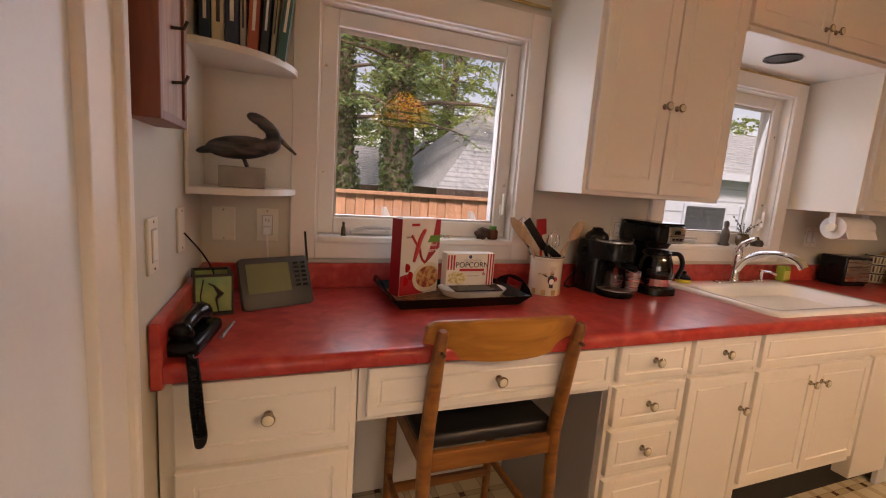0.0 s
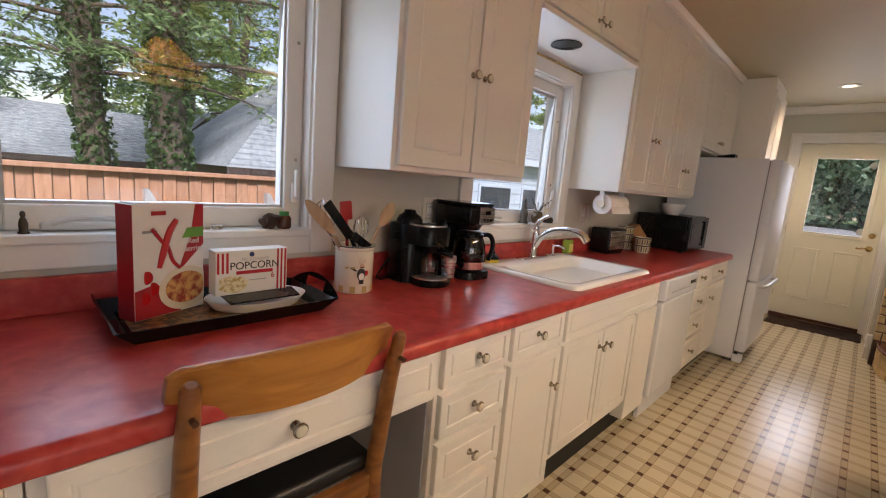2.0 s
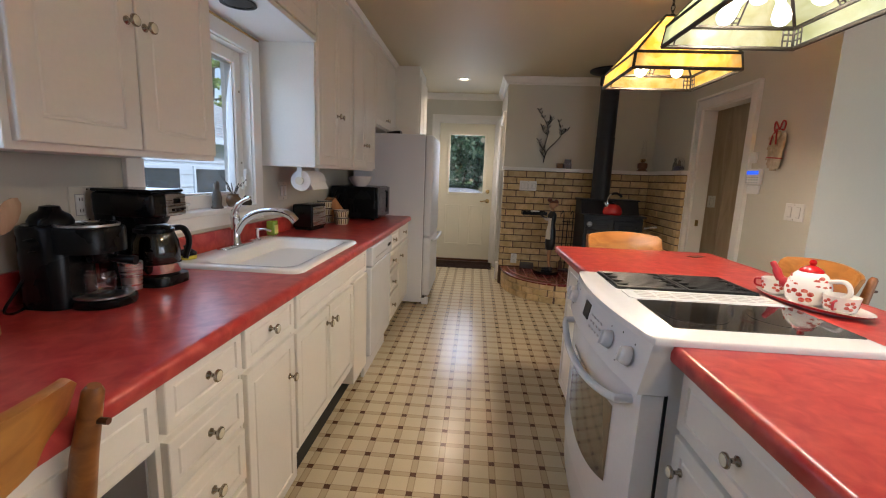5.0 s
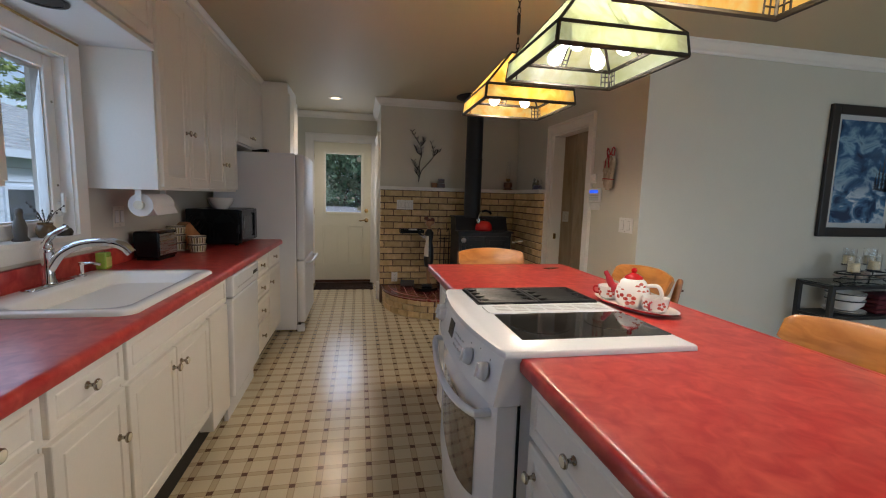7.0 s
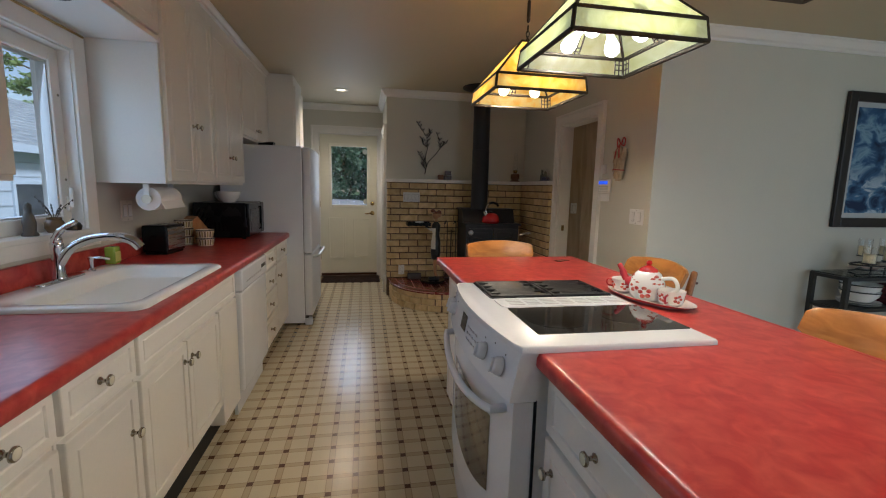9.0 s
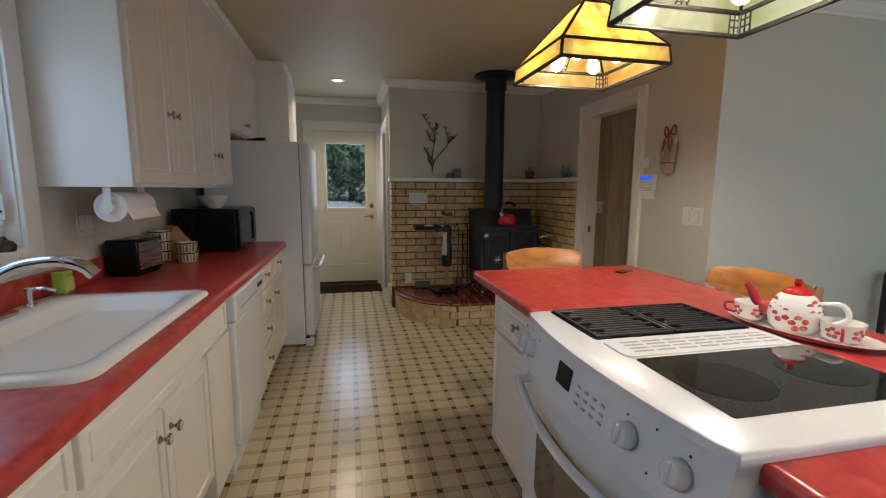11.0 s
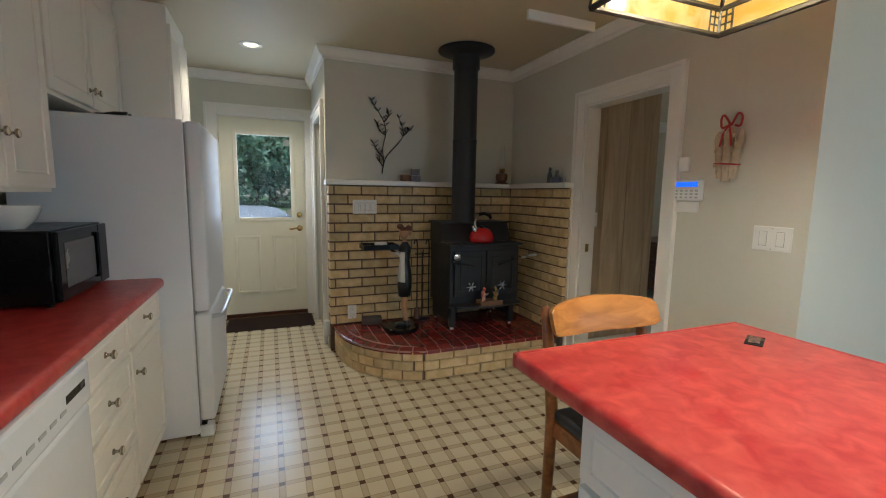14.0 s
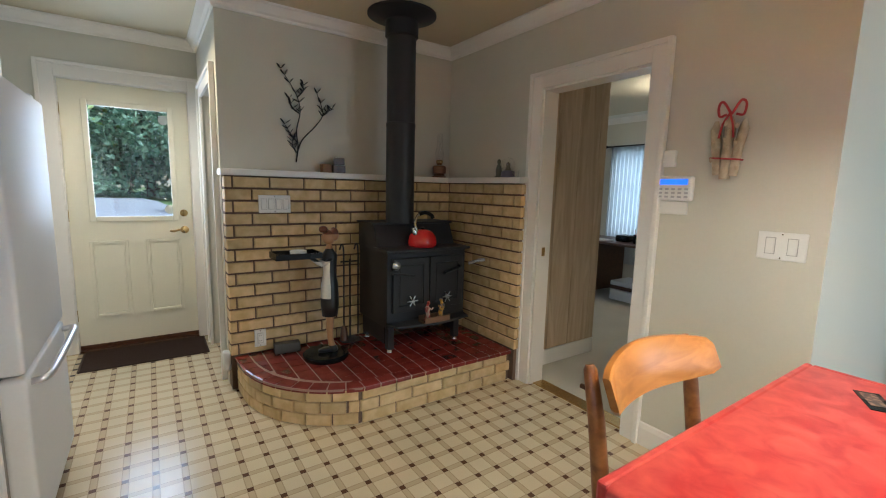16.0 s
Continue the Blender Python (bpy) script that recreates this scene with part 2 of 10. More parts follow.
def glass_mat(name, tint=(1, 1, 1, 1), rough=0.0, gloss=0.055):
    """Thin clear glass: mostly see-through, with a little mirror."""
    m = bpy.data.materials.new(name)
    m.use_nodes = True
    nt = m.node_tree
    nt.nodes.remove(nt.nodes["Principled BSDF"])
    out = nt.nodes["Material Output"]
    tr, gl, mx = nt.nodes.new("ShaderNodeBsdfTransparent"), nt.nodes.new("ShaderNodeBsdfGlossy"), nt.nodes.new("ShaderNodeMixShader")
    lw = nt.nodes.new("ShaderNodeLayerWeight"); lw.inputs[0].default_value = 0.5
    pw = nt.nodes.new("ShaderNodeMath"); pw.operation = "POWER"; pw.inputs[1].default_value = 5
    nt.links.new(lw.outputs["Facing"], pw.inputs[0])
    fr = nt.nodes.new("ShaderNodeMath"); fr.operation = "MULTIPLY_ADD"; fr.inputs[1].default_value = 0.9; fr.inputs[2].default_value = gloss
    nt.links.new(pw.outputs[0], fr.inputs[0])
    tr.inputs[0].default_value = tint
    gl.inputs["Roughness"].default_value = rough
    nt.links.new(fr.outputs[0], mx.inputs[0]); nt.links.new(tr.outputs[0], mx.inputs[1]); nt.links.new(gl.outputs[0], mx.inputs[2])
    nt.links.new(mx.outputs[0], out.inputs[0])
    return m


def glow(name, color, strength):
    m = bpy.data.materials.new(name)
    m.use_nodes = True
    p = m.node_tree.nodes["Principled BSDF"]
    p.inputs["Base Color"].default_value = color
    p.inputs["Emission Color"].default_value, p.inputs["Emission Strength"].default_value = color, strength
    return m


def floor_mat():
    """Cream sheet vinyl printed with tan bands 0.118 m apart and dark squares where they cross."""
    m = bpy.data.materials.new("vinyl_floor")
    m.use_nodes = True
    nt = m.node_tree
    p = nt.nodes["Principled BSDF"]
    tc = nt.nodes.new("ShaderNodeTexCoord")
    sep = nt.nodes.new("ShaderNodeSeparateXYZ")
    nt.links.new(tc.outputs["Object"], sep.inputs[0])

    def math_node(op, a, b=None, c=None):
        n = nt.nodes.new("ShaderNodeMath"); n.operation = op
        for k, v in enumerate((a, b, c)):
            if v is None:
                continue
            if isinstance(v, (int, float)):
                n.inputs[k].default_value = v
            else:
                nt.links.new(v, n.inputs[k])
        return n.outputs[0]

    def mix(f, a, b):
        n = nt.nodes.new("ShaderNodeMix"); n.data_type = "RGBA"
        nt.links.new(f, n.inputs[0])
        for k, v in ((6, a), (7, b)):
            if isinstance(v, tuple):
                n.inputs[k].default_value = v
            else:
                nt.links.new(v, n.inputs[k])
        return n.outputs[2]

    band, edge = [], []
    for k, off in ((0, 3.236), (1, 0.576)):
        u = math_node("DIVIDE", math_node("SUBTRACT", sep.outputs[k], off), 0.118)
        d = math_node("ABSOLUTE", math_node("SUBTRACT", math_node("FRACT", math_node("ADD", u, 0.5)), 0.5))
        band.append(math_node("LESS_THAN", d, 0.118))
        edge.append(math_node("LESS_THAN", math_node("ABSOLUTE", math_node("SUBTRACT", d, 0.118)), 0.018))
    n1 = nt.nodes.new("ShaderNodeTexNoise"); n1.inputs["Scale"].default_value = 300; n1.inputs["Detail"].default_value = 3
    n2 = nt.nodes.new("ShaderNodeTexNoise"); n2.inputs["Scale"].default_value = 2.5; n2.inputs["Detail"].default_value = 5
    for n in (n1, n2):
        nt.links.new(tc.outputs["Object"], n.inputs["Vector"])
    tile = mix(n1.outputs["Fac"], FLOOR[0], FLOOR[1])
    strip = mix(n1.outputs["Fac"], FLOOR[2], FLOOR[3])
    one = math_node("MAXIMUM", band[0], band[1])
    both = math_node("MULTIPLY", band[0], band[1])
    col = mix(one, tile, strip)
    lines = math_node("MAXIMUM", math_node("MULTIPLY", edge[0], math_node("SUBTRACT", 1, band[1])), math_node("MULTIPLY", edge[1], math_node("SUBTRACT", 1, band[0])))
    col = mix(math_node("MULTIPLY", lines, 0.6), col, FLOOR[4])
    col = mix(both, col, FLOOR[5])
    wear = math_node("MULTIPLY_ADD", n2.outputs["Fac"], 0.3, 0.85)
    v = nt.nodes.new("ShaderNodeVectorMath"); v.operation = "SCALE"
    nt.links.new(col, v.inputs[0]); nt.links.new(wear, v.inputs["Scale"])
    nt.links.new(v.outputs[0], p.inputs["Base Color"])
    nt.links.new(math_node("MULTIPLY_ADD", n2.outputs["Fac"], 0.14, 0.15), p.inputs["Roughness"])
    bu = nt.nodes.new("ShaderNodeBump"); bu.inputs["Strength"].default_value = 0.35; bu.inputs["Distance"].default_value = 0.001
    n3 = nt.nodes.new("ShaderNodeTexNoise"); n3.inputs["Scale"].default_value = 60; n3.inputs["Detail"].default_value = 2
    nt.links.new(tc.outputs["Object"], n3.inputs["Vector"])
    nt.links.new(math_node("ADD", n3.outputs["Fac"], math_node("MULTIPLY", lines, -0.6)), bu.inputs["Height"])
    nt.links.new(bu.outputs[0], p.inputs["Normal"])
    return m


FLOOR = [rgb(0.56, 0.475, 0.315), rgb(0.66, 0.575, 0.405), rgb(0.45, 0.36, 0.23), rgb(0.55, 0.45, 0.30), rgb(0.30, 0.215, 0.125), rgb(0.115, 0.060, 0.034)]
M_FLOOR = floor_mat()
M_WALL = mk("wall_paint", rgb(0.60, 0.575, 0.49), 0.55, var=0.03, bump=0.08, bscale=250)
M_CEIL = mk("ceiling_paint", rgb(0.56, 0.49, 0.34), 0.6, var=0.03, bump=0.1, bscale=180)
M_WHITE = mk("white_trim_paint", rgb(0.80, 0.77, 0.72), 0.32, var=0.03, bump=0.03, bscale=60)
M_CAB = mk("white_cabinet_paint", rgb(0.80, 0.76, 0.69), 0.33, var=0.03, scale=3, bump=0.05, bscale=40)
# Toe boards go near black: the recess shade is put into the colour.
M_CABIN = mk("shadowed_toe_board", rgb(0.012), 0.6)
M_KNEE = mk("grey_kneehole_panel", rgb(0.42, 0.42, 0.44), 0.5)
M_DOOR = mk("cream_door_paint", rgb(0.80, 0.76, 0.61), 0.35, var=0.03)
M_RED = blend_mat("red_laminate", rgb(0.365, 0.022, 0.024), rgb(0.56, 0.086, 0.067), 0.28, 18, 0.34, 0.70, 5, 0.6)
M_REDEDGE = M_RED
M_APPL = mk("white_enamel", rgb(0.73, 0.74, 0.76), 0.22, var=0.015)
M_FRIDGE = mk("white_textured_steel", rgb(0.70, 0.71, 0.74), 0.5, var=0.02, bump=0.12, bscale=350)
M_PORC = mk("white_porcelain", rgb(0.84, 0.82, 0.78), 0.12, var=0.015)
M_BLACK = mk("black_plastic", rgb(0.006), 0.27, spec=0.2)
M_BLKGLOSS = mk("glossy_black_plastic", rgb(0.007), 0.14, spec=0.22)
M_IRON = mk("black_stove_steel", rgb(0.017, 0.017, 0.018), 0.46, var=0.25, scale=9, bump=0.15, bscale=140, spec=0.4)
M_CHROME = mk("chrome", rgb(0.75), 0.08, 1.0, var=0.02)
M_STEEL = mk("brushed_steel", rgb(0.55), 0.28, 1.0, var=0.05, stretch=(1, 1, 20))
M_BRASS = mk("worn_brass", rgb(0.55, 0.38, 0.16), 0.25, 1.0, var=0.1)
M_NICKEL = mk("antique_nickel", rgb(0.40, 0.36, 0.30), 0.25, 1.0, var=0.1)
M_BRICK = blend_mat("yellow_brick", rgb(0.50, 0.345, 0.155), rgb(0.69, 0.52, 0.285), 0.5, 14, 0.3, 0.7, 6, bump=0.35, pieces=0.16, spec=0.35)
M_MORTAR = mk("dark_mortar", rgb(0.135, 0.085, 0.058), 0.9, var=0.15, bump=0.4, bscale=200)
M_QUARRY = blend_mat("red_glazed_tile", rgb(0.13, 0.018, 0.016), rgb(0.22, 0.035, 0.028), 0.16, 9, 0.3, 0.7, 4, bump=0.06, pieces=0.14)
M_GROUT = mk("tile_grout", rgb(0.33, 0.19, 0.155), 0.85, bump=0.3)
M_GLASS = glass_mat("window_glass")
M_LAMPGLASS = glass_mat("lamp_chimney_glass")
M_WOOD = blend_mat("teak", rgb(0.17, 0.055, 0.014), rgb(0.34, 0.13, 0.033), 0.33, 3.2, 0.3, 0.7, 6, 0.8, stretch=(1.2, 9, 9), bump=0.05)
M_WOODB = blend_mat("teak_back_rest", rgb(0.34, 0.125, 0.024), rgb(0.54, 0.235, 0.055), 0.30, 3.0, 0.3, 0.72, 6, 0.9, stretch=(1.4, 9, 9), bump=0.04)
M_LEATHER = mk("black_leather", rgb(0.012), 0.32, bump=0.35, bscale=220)
M_BROWN = blend_mat("dark_desk_wood", rgb(0.05, 0.018, 0.008), rgb(0.11, 0.04, 0.016), 0.35, 4, 0.3, 0.7, 5, 0.6, stretch=(2, 10, 10))
M_REDBOX = blend_mat("red_cedar", rgb(0.17, 0.045, 0.022), rgb(0.26, 0.075, 0.036), 0.42, 4, 0.3, 0.7, 5, 0.6, stretch=(8, 8, 1.2))
M_PANEL = blend_mat("washed_pine_board", rgb(0.42, 0.31, 0.20), rgb(0.60, 0.48, 0.34), 0.5, 2.2, 0.3, 0.7, 5, 1.4, stretch=(5, 5, 0.55), bump=0.04, pieces=0.1)
M_MAT = blend_mat("brown_door_mat", rgb(0.022, 0.010, 0.006), rgb(0.05, 0.024, 0.016), 0.95, 160, 0.35, 0.65, 2, bump=0.9, dist=0.006)


# ---- rooms: floor, walls, openings, ceiling ----
H = 2.535
structure("floor", box(-2.2, -5.3, -0.12, 7.0, 1.9, 0), M_FLOOR, "cream patterned sheet vinyl floor with small dark squares", "floor")


def wall(name, poly_boxes, label, material=None):
    bm = bmesh.new()
    for b in poly_boxes:
        box(*b, bm=bm)
    return structure(name, bm, material or M_WALL, label, "wall")


W1 = (-0.01, 0.84, 1.105, 1.965)   # first window opening: x0, x1, z0, z1
W2 = (1.70, 2.56, 1.105, 1.965)
YN, YO = 1.78, 1.94
wall("wall_north", [(-0.55, YN, 0, W1[0], YO, H), (W1[0], YN, 0, W1[1], YO, W1[2]), (W1[0], YN, W1[3], W1[1], YO, H), (W1[1], YN, 0, W2[0], YO, H),
                    (W2[0], YN, 0, W2[1], YO, W2[2]), (W2[0], YN, W2[3], W2[1], YO, H), (W2[1], YN, 0, 6.95, YO, H)], "pale grey green painted kitchen wall with two windows")
XW = -0.385
wall("wall_west", [(XW - 0.15, 0.86, 0, XW, YN, H), (XW - 0.15, 0.02, 2.06, XW, 0.86, H), (XW - 0.15, -0.75, 0, XW, 0.02, H)], "pale painted wall beside the desk counter")
wall("wall_dining_return", [(-2.2, -0.9, 0, XW, -0.75, H)], "plain painted wall of the dining area", M_WALL)
DW0, DW1, DWH = -4.6, -1.5, 2.25    # broad window in the dining area's west wall
wall("wall_dining_west", [(-2.2, -5.3, 0, -2.05, DW0, H), (-2.2, DW0, 0, -2.05, DW1, 0.5), (-2.2, DW0, DWH, -2.05, DW1, H), (-2.2, DW1, 0, -2.05, -0.75, H)], "plain painted wall with a broad window opening")
wall("wall_dining_south", [(-2.05, -5.3, 0, -1.95, -5.15, H), (-1.95, -5.3, 0, 0.08, -5.15, 0.5), (-1.95, -5.3, 2.25, 0.08, -5.15, H), (0.08, -5.3, 0, 3.0, -5.15, H)], "plain painted wall with a broad window opening")
XC, YS = 3.005, -1.66
wall("wall_dining_east", [(XC, -5.3, 0, XC + 0.15, YS - 0.12, H)], "pale painted wall behind the painting and the metal table")
OX0, OX1, OH = 3.79, 4.545, 2.045    # office doorway
wall("wall_south", [(XC, YS - 0.12, 0, OX0, YS, H), (OX0, YS - 0.12, OH, OX1, YS, H), (OX1, YS - 0.12, 0, 5.62, YS, H)], "pale grey green wall with the office doorway")
XH = 5.62
wall("wall_hearth", [(XH, YS - 0.12, 0, XH + 0.12, 0.02, H)], "pale grey wall above the brick surround")
YH = 0.14
wall("wall_hall", [(XH, YH - 0.12, 0, 5.78, YH, H), (5.78, YH - 0.12, 2.06, 6.52, YH, H), (6.52, YH - 0.12, 0, 6.82, YH, H)], "pale painted hall wall with a side doorway")
XD = 6.80
DY0, DY1, DH = 0.225, 1.055, 2.115
wall("wall_east", [(XD, YH - 0.12, 0, XD + 0.15, DY0 - 0.02, H), (XD, DY0 - 0.02, DH + 0.02, XD + 0.15, DY1 + 0.02, H), (XD, DY1 + 0.02, 0, XD + 0.15, YN, H)], "pale wall around the back door")
wall("wall_side_room", [(5.6, -1.2, 0, 6.95, -1.1, H), (6.82, -1.1, 0, 6.95, YH - 0.12, H)], "plain wall of the side room")
structure("ceiling", box(-2.2, -5.3, H, 7.0, 1.94, H + 0.12), M_CEIL, "warm beige painted flat ceiling", "ceiling")
# office behind the doorway
wall("wall_office_west", [(3.05, -5.6, 0, 3.17, YS - 0.12, H)], "plain office wall")
wall("wall_office_south", [(3.17, -5.72, 0, 5.6, -5.6, H), (5.6, -5.72, 0, 6.7, -5.6, 0.75), (5.6, -5.72, 2.0, 6.7, -5.6, H), (6.7, -5.72, 0, 7.6, -5.6, H)], "pale office wall with a curtained window")
wall("wall_office_east", [(7.6, -5.72, 0, 7.72, YS - 0.12, H)], "plain office wall")
structure("office_carpet", box(3.05, -5.72, -0.12, 7.72, YS - 0.06, 0.006), mk("pale_carpet", rgb(0.50, 0.48, 0.42), 0.95, var=0.12, scale=3, bump=0.6, bscale=300), "pale grey beige office carpet", "floor")
structure("office_ceiling", box(3.05, -5.72, H + 0.001, 7.72, YS - 0.12, H + 0.1), mk("office_ceiling_paint", rgb(0.7, 0.68, 0.6), 0.6), "off-white office ceiling", "ceiling")


def sweep(profile, path, bm=None):
    """Runs a (out, height) outline along a level path of (x, y, z) corners, out to the left of the way."""
    b = bmesh.new()
    pts = [Vector(p) for p in path]
    rings = []
    for i, p in enumerate(pts):
        d0 = (p - pts[i - 1]).normalized() if i else None
        d1 = (pts[i + 1] - p).normalized() if i < len(pts) - 1 else None
        d0, d1 = d0 or d1, d1 or d0
        n0, n1 = Vector((-d0.y, d0.x, 0)), Vector((-d1.y, d1.x, 0))
        n = (n0 + n1).normalized()
        n /= max(0.3, n.dot(n0))
        rings.append([b.verts.new(p + n * o + Vector((0, 0, h))) for o, h in profile])
    k = len(profile)
    for a, c in zip(rings, rings[1:]):
        for j in range(k):
            b.faces.new([a[j], a[(j + 1) % k], c[(j + 1) % k], c[j]])
    b.faces.new(rings[0][::-1])
    b.faces.new(rings[-1])
    return b if bm is None else merge(bm, b)


CROWN = [(0, -0.085), (0.012, -0.085), (0.018, -0.07), (0.035, -0.06), (0.055, -0.03), (0.062, -0.018), (0.07, -0.014), (0.07, -0.001), (0, -0.001)]
structure("crown_moulding", sweep(CROWN, [(XC, -5.1, H), (XC, YS, H), (XH, YS, H), (XH, YH, H), (XD, YH, H), (XD, YN - 0.01, H)][::1]), M_WHITE, "white painted crown moulding along the ceiling", "moulding")
BASE = [(0, 0), (0.016, 0), (0.016, 0.10), (0.010, 0.125), (0, 0.13)]
structure("baseboard_south", sweep(BASE, [(XC, -5.1, 0), (XC, YS, 0), (OX0 - 0.09, YS, 0)]), M_WHITE, "white painted baseboard", "baseboard")
structure("baseboard_hall", sweep(BASE, [(6.62, YH, 0), (XD, YH, 0), (XD, DY0 - 0.11, 0)]), M_WHITE, "white painted baseboard in the hall", "baseboard")


def casing(name, lo, hi, top, at, axis, out, width=0.095, label="white painted door casing"):
    """Flat trim with a raised outer bead round an opening; axis: the wall's own direction, out: the way into the room."""
    bm = bmesh.new()
    t = 0.022 * out
    def slab(a0, z0, a1, z1, d):
        if axis == "x":
            box(a0, min(at, at + d), z0, a1, max(at, at + d), z1, 0.004, bm=bm)
        else:
            box(min(at, at + d), a0, z0, max(at, at + d), a1, z1, 0.004, bm=bm)
    slab(lo - width, 0, lo + 0.004, top + width, t)
    slab(hi - 0.004, 0, hi + width, top + width, t)
    slab(lo + 0.004, top - 0.004, hi - 0.004, top + width, t)
    for a0, z0, a1, z1 in ((lo - width - 0.012, 0, lo - width + 0.014, top + width + 0.012), (hi + width - 0.014, 0, hi + width + 0.012, top + width + 0.012), (lo - width + 0.014, top + width - 0.014, hi + width - 0.014, top + width + 0.012)):
        slab(a0, z0, a1, z1, t * 1.6)
    return structure(name, bm, M_WHITE, label, "casing")


casing("trim_office_door", OX0, OX1, OH, YS, "x", 1, 0.09, "white painted casing round the office doorway")
jb = bmesh.new()
box(OX0 - 0.004, YS - 0.125, 0, OX0 + 0.016, YS + 0.004, OH, 0.002, bm=jb)
box(OX1 - 0.016, YS - 0.125, 0, OX1 + 0.004, YS + 0.004, OH, 0.002, bm=jb)
box(OX0 + 0.016, YS - 0.125, OH - 0.016, OX1 - 0.016, YS + 0.004, OH + 0.004, 0.002, bm=jb)
structure("jamb_office_door", jb, M_WHITE, "white door jamb with a brass strike plate", "jamb")
casing("trim_back_door", DY0 - 0.01, DY1 + 0.01, DH + 0.01, XD, "y", -1, 0.095, "white painted casing round the back door")
casing("trim_hall_door", 5.80, 6.50, 2.05, YH, "x", 1, 0.085, "white painted casing of the hall doorway")
casing("trim_west_door", 0.04, 0.80, 2.05, XW, "y", 1, 0.115, "moulded white casing of the white door")
# Pale blue base colour stands in for cool daylight on the white door.
structure("door_west", box(XW - 0.04, 0.0445, 0.01, XW + 0.006, 0.7955, 2.0455, 0.002), mk("daylight_tinted_door_paint", rgb(0.72, 0.80, 0.90), 0.4, var=0.03), "plain white closed door, cool daylight tint in its colour", "door")
structure("threshold_office", box(OX0 + 0.02, YS - 0.13, 0.0, OX1 - 0.02, YS - 0.03, 0.010, 0.003), M_BRASS, "worn metal threshold strip at the office doorway", "threshold")


def window(name, w, label):
    """A white casement: flat casing, deep jamb, sash and one pane."""
    x0, x1, z0, z1 = w
    bm = bmesh.new()
    ft = YN - 0.02
    box(x0 - 0.085, ft, z0 - 0.075, x0 + 0.004, YN, z1 + 0.10, 0.004, bm=bm)
    box(x1 - 0.004, ft, z0 - 0.075, x1 + 0.085, YN, z1 + 0.10, 0.004, bm=bm)
    box(x0 + 0.004, ft, z1 - 0.004, x1 - 0.004, YN, z1 + 0.10, 0.004, bm=bm)
    box(x0 + 0.004, ft, z0 - 0.075, x1 - 0.004, YN, z0 + 0.004, 0.004, bm=bm)
    for b in ((x0 - 0.002, YN - 0.004, z0, x0 + 0.012, YO, z1), (x1 - 0.012, YN - 0.004, z0, x1 + 0.002, YO, z1), (x0 + 0.012, YN - 0.004, z1 - 0.012, x1 - 0.012, YO, z1 + 0.002)):
        box(*b, bm=bm)
    ob = structure(name, bm, M_WHITE, label, "window")
    sill = box(x0 + 0.012, YN - 0.035, z0 - 0.012, x1 - 0.012, YO, z0 + 0.014, 0.006)
    part("window_sill", sill, M_WHITE, ob, "white painted sill")
    fr = bmesh.new()
    gx0, gx1, gz0, gz1 = x0 + 0.075, x1 - 0.075, z0 + 0.08, z1 - 0.075
    y0, y1 = 1.825, 1.885
    for b in ((x0 + 0.012, y0, z0 + 0.014, gx0, y1, z1 - 0.012), (gx1, y0, z0 + 0.014, x1 - 0.012, y1, z1 - 0.012), (gx0, y0, z0 + 0.014, gx1, y1, gz0), (gx0, y0, gz1, gx1, y1, z1 - 0.012)):
        box(*b, 0.006, bm=fr)
    part("window_frame", fr, M_WHITE, ob, "white vinyl sash")
    gk = bmesh.new()
    for b in ((gx0 - 0.001, y0 + 0.012, gz0, gx0 + 0.008, y1 - 0.01, gz1), (gx1 - 0.008, y0 + 0.012, gz0, gx1 + 0.001, y1 - 0.01, gz1), (gx0 + 0.008, y0 + 0.012, gz0 - 0.001, gx1 - 0.008, y1 - 0.01, gz0 + 0.008), (gx0 + 0.008, y0 + 0.012, gz1 - 0.008, gx1 - 0.008, y1 - 0.01, gz1 + 0.001)):
        box(*b, bm=gk)
    part("glazing_bead", gk, mk("glazing_bead", rgb(0.55, 0.53, 0.5), 0.4), ob, "grey glazing bead")
    pane = part("pane", box(gx0 + 0.002, 1.846, gz0 + 0.002, gx1 - 0.002, 1.852, gz1 - 0.002), M_GLASS, ob, "clear glass pane")
    pane.visible_shadow = False
    # crank handle low on the frame and lever latch at the side
    ck = box(x0 + 0.14, y0 - 0.03, z0 + 0.016, x0 + 0.30, y0 + 0.001, z0 + 0.036, 0.006)
    tube(spline([(x0 + 0.16, y0 - 0.03, z0 + 0.034), (x0 + 0.22, y0 - 0.036, z0 + 0.05), (x0 + 0.30, y0 - 0.032, z0 + 0.046)], 4), 0.007, 8, bm=ck)
    part("crank", ck, mk("putty_plastic", rgb(0.62, 0.60, 0.56), 0.4), ob, "folding window crank")
    lt = box(x1 - 0.052, y0 - 0.014, z0 + 0.10, x1 - 0.028, y0 + 0.001, z0 + 0.17, 0.005)
    box(x1 - 0.046, y0 - 0.030, z0 + 0.12, x1 - 0.034, y0 - 0.012, z0 + 0.215, 0.005, bm=lt)
    part("latch", lt, M_WHITE, ob, "white lever latch")
    sc = bmesh.new()
    for zz in (z0 + 0.25, z1 - 0.22):
        for xx in (x0 + 0.032, x1 - 0.036):
            cyl((xx, y0 - 0.003, zz), (xx, y0 + 0.004, zz), 0.006, 8, bm=sc)
    part("screw", sc, M_NICKEL, ob)
    return ob


window("window_1", W1, "white framed casement window over the desk counter")
window("window_2", W2, "white framed casement window over the sink")

